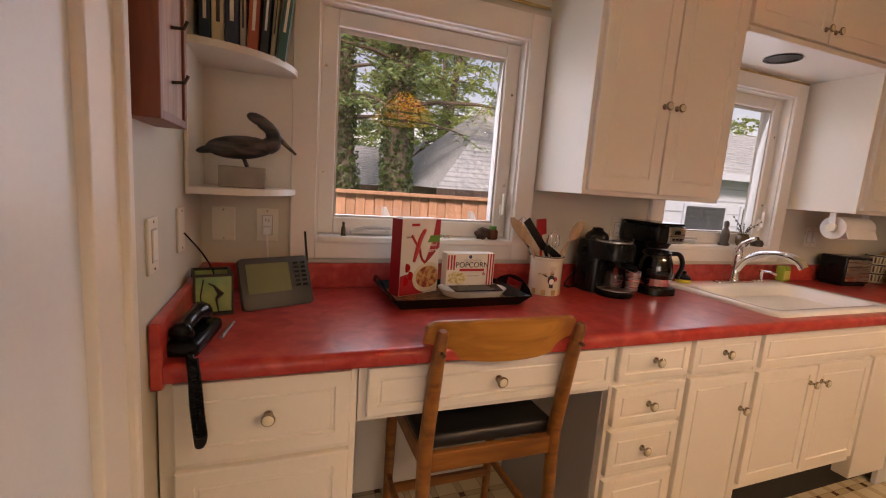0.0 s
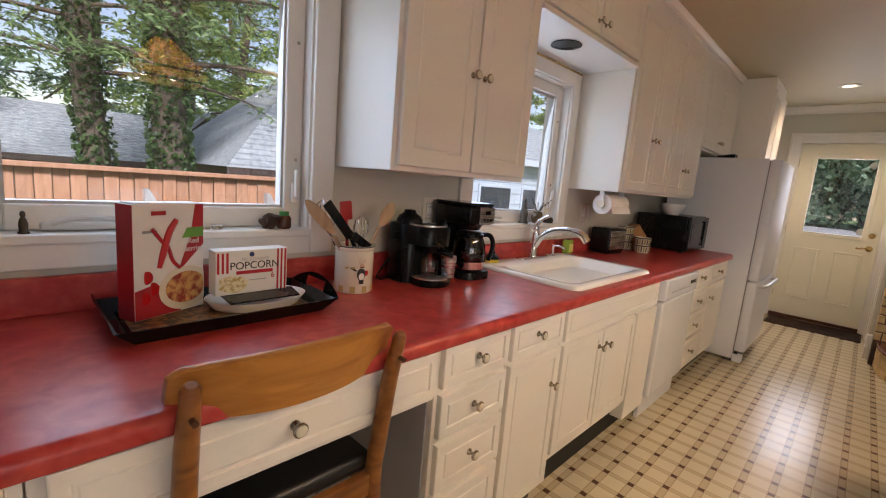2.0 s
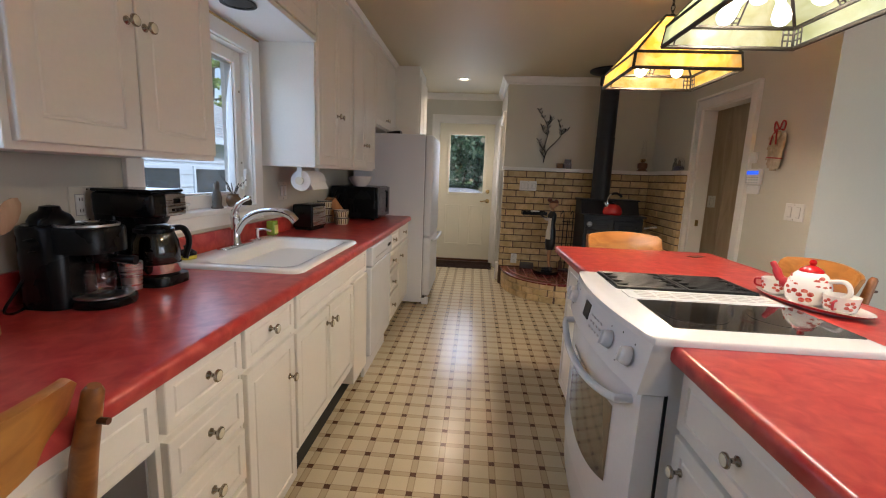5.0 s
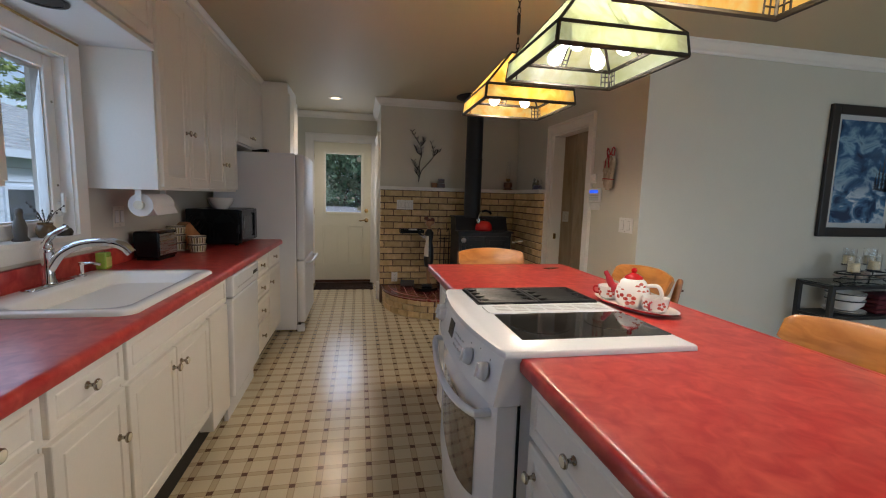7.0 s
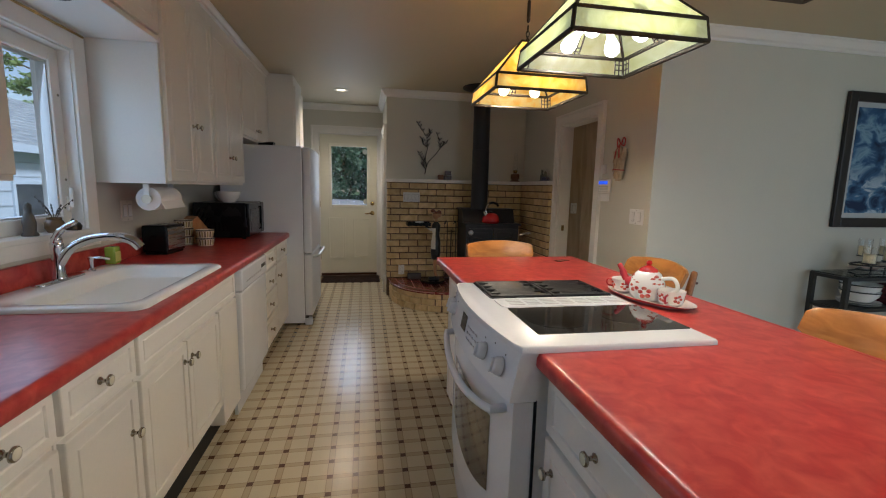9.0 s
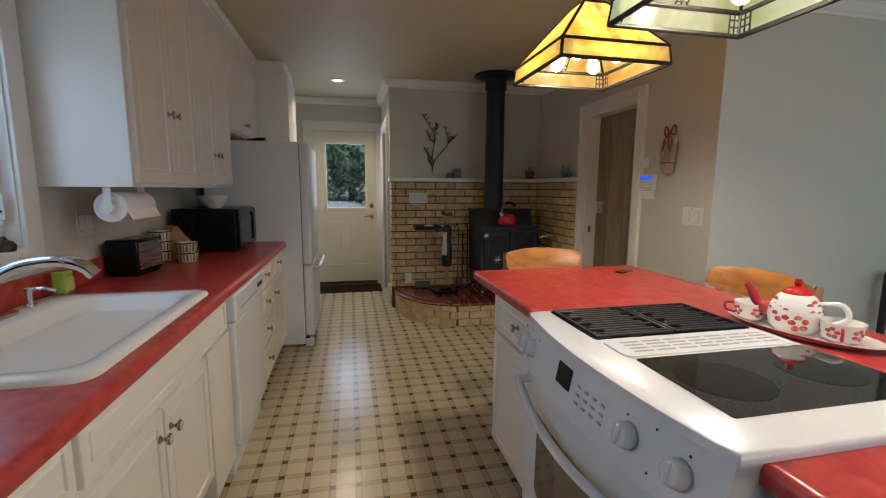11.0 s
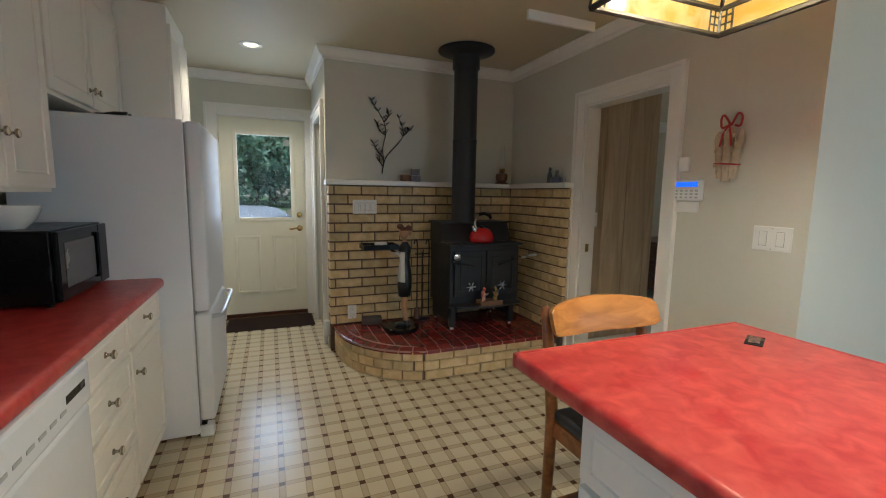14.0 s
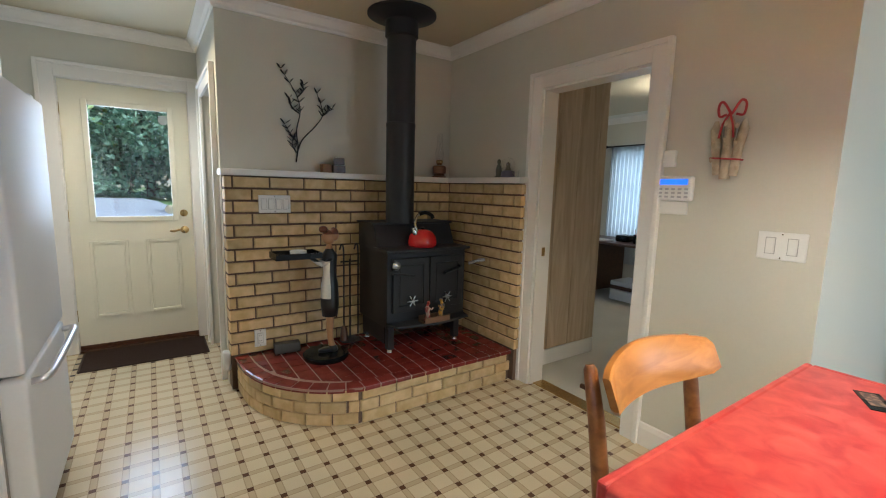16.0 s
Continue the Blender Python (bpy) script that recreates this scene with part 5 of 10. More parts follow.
    while zc < H - 0.06:
        if 0.10 < zc - z2 < 0.24:
            part("rod", lathe([(0, 0), (0.006, 0.002), (0.010, 0.012), (0.010, 0.108), (0.006, 0.118), (0, 0.12)], 12, (x, y, z2 + 0.12)), M_CAME, t, smooth=True)
            zc = z2 + 0.245
        pts = [(math.cos(2 * math.pi * i / 10) * 0.009, 0, math.sin(2 * math.pi * i / 10) * 0.019) for i in range(10)]
        if k % 2:
            pts = [(0, p_[0], p_[2]) for p_ in pts]
        part("link", tube([(x + p_[0], y + p_[1], zc + 0.012 + p_[2]) for p_ in pts], 0.0028, 6, closed=True), M_CAME, t, smooth=True)
        zc += 0.029
        k += 1
    part("canopy", lathe([(0, -0.035), (0.012, -0.032), (0.05, -0.012), (0.062, -0.001), (0, -0.001)], 28, (x, y, H)), M_CAME, t, smooth=True)
    return t


pendant(2.585, -0.495, M_AMBER, M_BULB, "amber art glass pendant lamp on a chain, lit")
pendant(1.76, -0.495, M_PALE, M_BULBW, "pale green art glass pendant lamp on a chain, lit")
pendant(0.935, -0.495, M_AMBER, M_BULB, "amber art glass pendant lamp near the island end, lit")

# ---- back door ----
bd = structure("door_back", bmesh.new(), M_DOOR, "cream back door with a half pane and two raised panels", "door")
bd.data.clear_geometry()
db = bmesh.new()
GY0, GY1, GZ0, GZ1 = 0.36, 0.90, 1.075, 1.955
XF = XD + 0.035
for b_ in ((XF, DY0, 0.012, XF + 0.045, GY0, DH), (XF, GY1, 0.012, XF + 0.045, DY1, DH), (XF, GY0, 0.012, XF + 0.045, GY1, GZ0), (XF, GY0, GZ1, XF + 0.045, GY1, DH)):
    box(*b_, bm=db)
db.to_mesh(bd.data); db.free()
bf = bmesh.new()
for b_ in ((XF - 0.014, GY0 - 0.03, GZ0 - 0.03, XF + 0.002, GY0 + 0.012, GZ1 + 0.03), (XF - 0.014, GY1 - 0.012, GZ0 - 0.03, XF + 0.002, GY1 + 0.03, GZ1 + 0.03), (XF - 0.014, GY0 + 0.012, GZ0 - 0.03, XF + 0.002, GY1 - 0.012, GZ0 + 0.012), (XF - 0.014, GY0 + 0.012, GZ1 - 0.012, XF + 0.002, GY1 - 0.012, GZ1 + 0.03)):
    box(*b_, 0.006, bm=bf)
part("glazing_frame", bf, M_DOOR, bd)
pn = part("pane", box(XF + 0.018, GY0 + 0.001, GZ0 + 0.001, XF + 0.024, GY1 - 0.001, GZ1 - 0.001), M_GLASS, bd, "clear glass pane")
pn.visible_shadow = False
for y0, y1 in ((0.325, 0.575), (0.695, 0.945)):
    pm = front_mesh(y1 - y0, 0.62, 0.012, 0.03)
    pm.transform(Matrix.Translation((XF + 0.004, y1, 0.27)) @ Matrix.Rotation(radians(-90), 4, "Z"))
    for b_ in ((y0, 0.27, y0 + 0.022, 0.89), (y1 - 0.022, 0.27, y1, 0.89), (y0 + 0.022, 0.27, y1 - 0.022, 0.292), (y0 + 0.022, 0.868, y1 - 0.022, 0.89)):
        box(XF - 0.017, b_[0], b_[1], XF - 0.006, b_[2], b_[3], 0.004, bm=pm)
    part("panel", pm, M_DOOR, bd, "raised door panel")
part("deadbolt", lathe([(0, 0), (0.030, 0), (0.030, 0.006), (0.022, 0.014), (0.012, 0.018), (0.012, 0.026), (0, 0.028)], 24, (XF, 0.29, 1.11), m=Matrix.Rotation(radians(-90), 4, "Y")), M_BRASS, bd, "brass deadbolt", smooth=True)
lv = lathe([(0, 0), (0.032, 0), (0.032, 0.006), (0.018, 0.016), (0.011, 0.02), (0.011, 0.045), (0, 0.047)], 24, (XF, 0.29, 0.965), m=Matrix.Rotation(radians(-90), 4, "Y"))
tube(spline([(XF - 0.042, 0.29, 0.965), (XF - 0.046, 0.33, 0.968), (XF - 0.046, 0.37, 0.958), (XF - 0.044, 0.40, 0.962)], 4), 0.009, 10, bm=lv)
part("lever_handle", lv, M_BRASS, bd, "brass lever handle", smooth=True)
for z in (0.25, 1.05, 1.85):
    part("hinge", cyl((XF - 0.004, DY1 + 0.004, z), (XF - 0.004, DY1 + 0.004, z + 0.09), 0.007, 10), M_BRASS, bd)
part("door_sweep", box(XF - 0.012, DY0, 0.012, XF, DY1, 0.045, 0.003), M_BROWN, bd, "dark door sweep")
dj = bmesh.new()
box(XD - 0.004, DY0 - 0.02, 0, XD + 0.15, DY0 - 0.001, DH + 0.02, bm=dj)
box(XD - 0.004, DY1 + 0.001, 0, XD + 0.15, DY1 + 0.02, DH + 0.02, bm=dj)
box(XD - 0.004, DY0 - 0.001, DH + 0.002, XD + 0.15, DY1 + 0.001, DH + 0.02, bm=dj)
structure("jamb_back_door", dj, M_WHITE, "white back door jamb", "jamb")
structure("sill_back_door", box(XD - 0.02, DY0, 0, XD + 0.16, DY1, 0.011, 0.002), M_BROWN, "dark wooden back door sill", "sill")
matb = bmesh.new()
box(6.32, 0.19, 0.0, 6.755, 1.03, 0.012, 0.004, bm=matb)
tagged(part("door_mat", matb, M_MAT), "dark brown ribbed door mat before the back door", "mat")
rib = bmesh.new()
for i in range(26):
    box(6.335 + 0.016 * i, 0.205, 0.011, 6.343 + 0.016 * i, 1.015, 0.015, bm=rib)
part("ribs", rib, M_MAT, bpy.data.objects["door_mat"])


# ---- bricks and hearth tiles ----
def brick_mesh(name, l, h, d, material, bevel=0.004):
    me = bpy.data.meshes.new(name)
    b = box(-l / 2, -d / 2, -h / 2, l / 2, d / 2, h / 2)
    out = [e for e in b.edges if all(v.co.y < 0 for v in e.verts)]
    bmesh.ops.bevel(b, geom=out, offset=bevel, segments=1, affect="EDGES")
    bmesh.ops.recalc_face_normals(b, faces=b.faces)
    b.to_mesh(me); b.free()
    me.materials.append(material)
    return me


BL, BH, JT = 0.215, 0.0665, 0.011
PITCH = BL + JT
MESHES = {}


def brick(parent, length, m):
    key = round(length, 3)
    if key not in MESHES:
        MESHES[key] = brick_mesh("brick", length, BH, 0.03, M_BRICK)
    return place("brick", MESHES[key], parent, "", m)


def course(parent, s0, s1, z, to_world, shift, skip=()):
    """One row of bricks from s0 to s1 along a face; to_world gives the pose at a place along it."""
    s = s0 + shift - PITCH
    while s < s1:
        a, b_ = max(s, s0), min(s + BL, s1)
        if b_ - a > 0.03:
            j = random.uniform(-0.0015, 0.0015)
            brick(parent, b_ - a, to_world((a + b_) / 2, z + BH / 2, j))
        s += PITCH


Z0B = ZH + 0.002
ROWS_B = 15
HB = (1.425 - Z0B) / ROWS_B
face_x = lambda s, z, j: Matrix.Translation((XB + 0.013 + j, -s, z)) @ Matrix.Rotation(radians(-90), 4, "Z")
face_y = lambda s, z, j: Matrix.Translation((s, YBK - 0.013 + j, z)) @ Matrix.Rotation(radians(180), 4, "Z")
for i in range(ROWS_B):
    z = Z0B + HB * i + 0.006
    course(sur_ob, -YH + 0.005, -YBK, z, face_x, PITCH / 2 * (i % 2) + 0.05)
    course(sur_ob, 4.632, XB, z, face_y, PITCH / 2 * ((i + 1) % 2) + 0.08)
for i in range(3):   # foot of the surround beside the hearth
    course(sur_ob, 4.632, 4.668, 0.004 + 0.0765 * i, face_y, 0.02)

# ends of the surround, at the doorway and at the hall
end_x = lambda s, z, j: Matrix.Translation((4.6465 + j, -s, z)) @ Matrix.Rotation(radians(-90), 4, "Z")
end_y = lambda s, z, j: Matrix.Translation((s, YH - 0.017 + j, z)) @ Matrix.Rotation(radians(180), 4, "Z")
for i in range(ROWS_B):
    z = Z0B + HB * i + 0.006
    course(sur_ob, -YBK + 0.0295, -YS, z, end_x, PITCH / 2 * (i % 2) + 0.09)
    course(sur_ob, XB + 0.002, XH, z, end_y, PITCH / 2 * (i % 2) + 0.09)

# hearth front: bricks follow the outline
seg_len = [0]
for p_, q_ in zip(hearth_line, hearth_line[1:]):
    seg_len.append(seg_len[-1] + math.hypot(q_[0] - p_[0], q_[1] - p_[1]))


def along(s):
    for k in range(len(hearth_line) - 1):
        if s <= seg_len[k + 1] + 1e-6:
            f = (s - seg_len[k]) / (seg_len[k + 1] - seg_len[k])
            p_, q_ = hearth_line[k], hearth_line[k + 1]
            return (p_[0] + (q_[0] - p_[0]) * f, p_[1] + (q_[1] - p_[1]) * f), math.atan2(q_[1] - p_[1], q_[0] - p_[0])
    return hearth_line[-1], 0


def face_h(s, z, j):
    (a, b_), (_, ang) = along(s)[0], along(s)
    return Matrix.Translation((a + 0.013 * math.sin(ang) * 1.0, b_ - 0.013 * math.cos(ang), z)) @ Matrix.Rotation(ang + math.pi, 4, "Z")


straight = seg_len[1]
for i in range(3):
    z = 0.003 + 0.0725 * i
    course(hearth_ob, 0.0, straight - 0.004, z, face_h, PITCH / 2 * (i % 2) + 0.03)
    s = straight + 0.006 + (0.07 if i % 2 else 0)
    first = True
    while s < seg_len[-1] - 0.02:
        L = 0.155
        if first and i % 2:
            brick(hearth_ob, 0.06, face_h(straight + 0.036, z + BH / 2, 0))
        first = False
        b_ = min(s + L, seg_len[-1])
        if b_ - s > 0.04:
            brick(hearth_ob, b_ - s - JT, face_h((s + b_) / 2, z + BH / 2, 0))
        s += L

# red tiles on top
grout = bmesh.new()
rim = [(x - 0.012, y + (0.012 if x > 4.7 else 0)) for x, y in hearth_line]
prism(rim + [(XB, YBK)], ZH - 0.0155, ZH - 0.004, bm=grout)
gro = part("grout_bed", grout, M_GROUT, hearth_ob, "pale grout")
TS = 0.102


def inside(px, py, poly):
    r_ = False
    for k in range(len(poly)):
        (x1, y1), (x2, y2) = poly[k], poly[k - 1]
        if (y1 > py) != (y2 > py) and px < (x2 - x1) * (py - y1) / (y2 - y1) + x1:
            r_ = not r_
    return r_


edge_in = [(x + 0.070, y - (0.075 if x > 4.69 else 0.0)) for x, y in hearth_line]
poly_in = edge_in + [(XB, YBK)]


def clip(poly, ax, v, keep_less):
    out_ = []
    for k in range(len(poly)):
        p_, q_ = poly[k - 1], poly[k]
        pi, qi = (p_[ax] <= v) == keep_less, (q_[ax] <= v) == keep_less
        if pi != qi:
            f = (v - p_[ax]) / (q_[ax] - p_[ax])
            out_.append((p_[0] + (q_[0] - p_[0]) * f, p_[1] + (q_[1] - p_[1]) * f))
        if qi:
            out_.append(q_)
    return out_


def tile(poly):
    b = prism(poly, ZH - 0.010, ZH, bevel=0.0)
    return part("tile", b, M_QUARRY, hearth_ob)


x = 4.740
while x < XB:
    y = YBK + 0.004
    while y < 0.12:
        c = clip(clip(clip(clip(poly_in, 0, x + 0.0045, False), 0, x + TS - 0.0045, True), 1, y + 0.0045, False), 1, y + TS - 0.0045, True)
        if len(c) > 2:
            ar = abs(sum(c[k - 1][0] * c[k][1] - c[k][0] * c[k - 1][1] for k in range(len(c)))) / 2
            if ar > 0.0006:
                tile(c)
        y += TS
    x += TS
# border tiles with a rounded nose
s = 0.0
while s < seg_len[-1] - 0.03:
    e = min(s + 0.104, seg_len[-1])
    (a0, b0), an0 = along(s + 0.004)
    (a1, b1), an1 = along(e - 0.005)
    n0, n1 = Vector((-math.sin(an0), math.cos(an0))), Vector((-math.sin(an1), math.cos(an1)))
    o0, o1 = Vector((a0, b0)) + n0 * 0.014, Vector((a1, b1)) + n1 * 0.014
    i0, i1 = Vector((a0, b0)) - n0 * 0.068, Vector((a1, b1)) - n1 * 0.068
    b = bmesh.new()
    vs = []
    for o, i_ in ((o0, i0), (o1, i1)):
        n_ = (i_ - o).normalized()
        vs.append([b.verts.new(p) for p in ((*o, ZH - 0.028), (*o, ZH - 0.010), (*(o + n_ * 0.003), ZH - 0.003), (*(o + n_ * 0.010), ZH), (*i_, ZH), (*i_, ZH - 0.010), (*(o + n_ * 0.008), ZH - 0.012), (*(o + n_ * 0.008), ZH - 0.028))])
    for k in range(8):
        b.faces.new([vs[0][k], vs[0][(k + 1) % 8], vs[1][(k + 1) % 8], vs[1][k]])
    b.faces.new(vs[0][::-1]); b.faces.new(vs[1])
    part("edge_tile", b, M_QUARRY, hearth_ob)
    s = e


# ---- outside ----
M_GRASS = blend_mat("lawn", rgb(0.05, 0.10, 0.02), rgb(0.12, 0.20, 0.05), 0.9, 6, 0.3, 0.7, 6, bump=0.8, dist=0.02)
gr = bmesh.new()
box(-80, -80, -0.45, 120, 120, -0.30, bm=gr)
structure("ground", gr, M_GRASS, "lawn and ground around the house", "ground")
structure("path", prism([(7.0, -0.4), (9.5, -0.2), (12.5, 0.2), (17, 1.2), (17, 2.6), (12, 1.5), (9.0, 1.25), (7.0, 1.4)], -0.29, -0.26), mk("grey_concrete", rgb(0.25, 0.27, 0.29), 0.9, var=0.1, bump=0.3), "pale concrete garden path from the back door", "path")
structure("step", box(6.96, 0.1, -0.29, 7.6, 1.2, -0.05, 0.01), mk("step_concrete", rgb(0.4), 0.9, var=0.1), "concrete door step", "step")


def leaf_mat(name, c1, c2):
    m = bpy.data.materials.new(name)
    m.use_nodes = True
    nt = m.node_tree
    p = nt.nodes["Principled BSDF"]
    g, r = nt.nodes.new("ShaderNodeNewGeometry"), nt.nodes.new("ShaderNodeValToRGB")
    r.color_ramp.elements[0].color, r.color_ramp.elements[1].color = c1, c2
    nt.links.new(g.outputs["Random Per Island"], r.inputs[0])
    nt.links.new(r.outputs[0], p.inputs["Base Color"])
    p.inputs["Roughness"].default_value = 0.55
    tr, mx = nt.nodes.new("ShaderNodeBsdfTranslucent"), nt.nodes.new("ShaderNodeMixShader")
    nt.links.new(r.outputs[0], tr.inputs[0])
    mx.inputs[0].default_value = 0.35
    nt.links.new(p.outputs[0], mx.inputs[1]); nt.links.new(tr.outputs[0], mx.inputs[2])
    nt.links.new(mx.outputs[0], nt.nodes["Material Output"].inputs[0])
    return m


M_NEEDLE = leaf_mat("conifer_spray", rgb(0.07, 0.15, 0.06), rgb(0.26, 0.42, 0.17))
M_DARKLEAF = leaf_mat("dark_foliage", rgb(0.08, 0.18, 0.11), rgb(0.30, 0.46, 0.31))
M_LIGHTLEAF = leaf_mat("light_foliage", rgb(0.14, 0.25, 0.06), rgb(0.34, 0.48, 0.15))
M_IVY = leaf_mat("ivy_leaf", rgb(0.02, 0.055, 0.015), rgb(0.07, 0.15, 0.04))
M_BARK = blend_mat("grey_bark", rgb(0.05, 0.04, 0.032), rgb(0.14, 0.115, 0.09), 0.9, 7, 0.3, 0.7, 6, stretch=(3, 3, 0.6), bump=0.8, dist=0.03)
RNG = np.random.default_rng(7)


def leaves(name, centres, sizes, material, parent, flat=0.4, aspect=2.2):
    """Many small bent leaves, each of two triangles, about the given centres."""
    n = len(centres)
    c = np.asarray(centres, float)
    d = RNG.normal(size=(n, 3)); d[:, 2] *= flat
    d /= np.linalg.norm(d, axis=1)[:, None]
    w = np.cross(d, RNG.normal(size=(n, 3)))
    w /= np.linalg.norm(w, axis=1)[:, None]
    s = np.asarray(sizes, float)[:, None]
    droop = np.zeros((n, 3)); droop[:, 2] = -1
    a = c - d * s * 0.5
    b = c + d * s * 0.5 + droop * s * 0.2
    l, r = c + w * s / aspect * 0.5, c - w * s / aspect * 0.5
    v = np.stack([a, l, b, r], 1).reshape(-1, 3)
    f = np.arange(4 * n).reshape(n, 4)
    me = bpy.data.meshes.new(name)
    me.from_pydata(v.tolist(), [], f.tolist())
    me.materials.append(material)
    return place(name, me, parent)


def tree(x, y, h, r, label, mat_leaf, limbs=34, z_low=1.6, reach=2.6, per=170, size=0.16, ivy=0, category="tree", conifer=True):
    """Tapered trunk, drooping limbs with side twigs, and a ragged crown of sprays along them."""
    t = thing("tree", (x, y, -0.3), label, category, "garden trees")
    pts = [(x + 0.12 * math.sin(k * 1.3 + x), y + 0.1 * math.cos(k * 1.7 + y), -0.3 + h * k / 8) for k in range(9)]
    trunk = part("trunk", tube(pts, [r * (1.15 - 1.0 * k / 8.6) for k in range(9)], 14), M_BARK, t, smooth=True)
    wood = bmesh.new()
    cs, ss = [], []
    for i in range(limbs):
        f = (i + 0.5) / limbs
        z = z_low + (h - z_low - 0.5) * f
        a = i * 2.39996 + RNG.uniform(-0.3, 0.3)
        L = reach * (1 - 0.72 * f) * RNG.uniform(0.65, 1.15)
        k = min(7.99, (z + 0.3) / h * 8)
        p0 = Vector(pts[int(k)]).lerp(Vector(pts[min(8, int(k) + 1)]), k - int(k))
        dirn = Vector((math.cos(a), math.sin(a), RNG.uniform(-0.05, 0.3)))
        line = [p0 + dirn * L * u + Vector((0, 0, -0.28 * L * u * u if conifer else 0.12 * L * u)) for u in (0, 0.25, 0.5, 0.75, 1.0)]
        tube(line, [r * 0.20 * (1 - 0.75 * u) * (1 - 0.5 * f) + 0.006 for u in (0, 0.25, 0.5, 0.75, 1.0)], 6, bm=wood)
        side = Vector((-dirn.y, dirn.x, 0))
        for j in range(7):
            u = RNG.uniform(0.2, 1.0)
            q = line[0].lerp(line[-1], u) + Vector((0, 0, -0.2 * L * u * (u - 1) if conifer else 0))
            e = q + side * RNG.choice((-1, 1)) * L * RNG.uniform(0.12, 0.36) + Vector((0, 0, RNG.uniform(-0.3, 0.05) * L * 0.5))
            tube([q, q.lerp(e, 0.5) + Vector((0, 0, 0.03)), e], [0.012, 0.008, 0.004], 4, bm=wood)
            m_ = per // 7
            uu = RNG.uniform(0.05, 1.1, m_)[:, None]
            base = np.array(q)[None] + (np.array(e) - np.array(q))[None] * uu
            cs.append(base + RNG.normal(size=(m_, 3)) * np.array([0.10, 0.10, 0.055]) * reach * 0.42)
            ss.append(RNG.uniform(0.6, 1.4, m_) * size)
    part("limbs", wood, M_BARK, t, "bare grey limbs and twigs")
    leaves("crown", np.concatenate(cs), np.concatenate(ss), mat_leaf, t, aspect=3.2 if conifer else 2.0)
    if ivy:
        n = ivy
        z = RNG.uniform(0, 1, n) ** 1.3 * min(h * 0.72, 6.5)
        a = RNG.uniform(0, 2 * np.pi, n)
        k = np.clip((z) / h * 8, 0, 7.99)
        P0 = np.array(pts)
        ax = P0[k.astype(int)] + (P0[k.astype(int) + 1] - P0[k.astype(int)]) * (k - k.astype(int))[:, None]
        rad = r * (1.12 - 0.115 * k) + RNG.uniform(0.0, 0.11, n)
        c = ax + np.stack([np.cos(a) * rad, np.sin(a) * rad, np.zeros(n)], 1)
        leaves("ivy", c, RNG.uniform(0.06, 0.13, n), M_IVY, t, flat=1.0, aspect=1.2)
    return t


tree(1.25, 10.6, 13, 0.22, "tall conifer with an ivy wrapped trunk", M_NEEDLE, 46, 2.6, 3.4, 300, 0.13, 2600)
tree(2.45, 10.0, 14, 0.29, "tall conifer with thick ivy round its trunk", M_NEEDLE, 46, 2.9, 3.2, 300, 0.13, 3800)
for x, y, h, m_, rc in ((-3.5, 14, 12, M_NEEDLE, 3.4), (-0.8, 18, 14, M_NEEDLE, 4.0), (4.6, 17.5, 12, M_LIGHTLEAF, 3.8), (7.5, 20, 13, M_LIGHTLEAF, 4.2), (3.0, 24, 17, M_DARKLEAF, 4.6), (-2.5, 24, 17, M_DARKLEAF, 4.6), (9.5, 27, 13, M_DARKLEAF, 5)):
    tree(x, y, h, 0.24, "tall green tree behind the neighbouring house", m_, 34, 2.0, rc, 190, 0.26 if y > 16 else 0.19)
for x, y, h in ((13.0, 13.0, 9), (17.5, 17, 12), (21, 13.5, 10), (25, 20, 14)):
    tree(x, y, h, 0.2, "leafy tree behind the white outbuilding", M_LIGHTLEAF, 28, 1.6, 3.2, 150, 0.22, conifer=False)

# fence of narrow upright boards
M_CEDAR = blend_mat("new_cedar_board", rgb(0.36, 0.185, 0.11), rgb(0.50, 0.29, 0.19), 0.7, 5, 0.3, 0.7, 5, stretch=(8, 8, 1), pieces=0.12, bump=0.1)
fence = thing("fence", (2.0, 5.6, -0.3), "new cedar board fence with a flat top rail", "fence")
me_b = bpy.data.meshes.new("board")
bb_ = box(-0.058, -0.01, -0.3, 0.058, 0.01, 1.15, 0.004, 1)
bb_.to_mesh(me_b); bb_.free(); me_b.materials.append(M_CEDAR)
for i in range(66):
    ob_ = place("board", me_b, fence, "", Matrix.Translation((-2.6 + 0.122 * i, 5.6 + (0.018 if i % 2 else 0), 0)))
part("top_rail", box(-2.8, 5.52, 1.15, 5.6, 5.70, 1.195, 0.006), M_CEDAR, fence)
for i in range(5):
    part("post", box(-2.6 + 1.9 * i, 5.63, -0.3, -2.51 + 1.9 * i, 5.72, 1.15, 0.004), M_CEDAR, fence)
M_VENT = mk("galvanised_vent", rgb(0.62, 0.64, 0.66), 0.35, 0.5)
for vx in (0.93, 1.93):
    vb_ = prism([(vx - 0.05, 0.62), (vx + 0.05, 0.62), (vx + 0.05, 0.93), (vx - 0.02, 1.06), (vx - 0.05, 1.06)], -4.62, -4.54, m=XZ)
    tagged(part("vent_cap", vb_, M_VENT), "pale angled metal vent cap before the fence", "vent", "vent caps")
    part("pipe", cyl((vx, 4.58, -0.3), (vx, 4.58, 0.63), 0.035, 12), M_VENT, bpy.data.objects["vent_cap"] if vx < 1 else bpy.data.objects["vent_cap.001"])

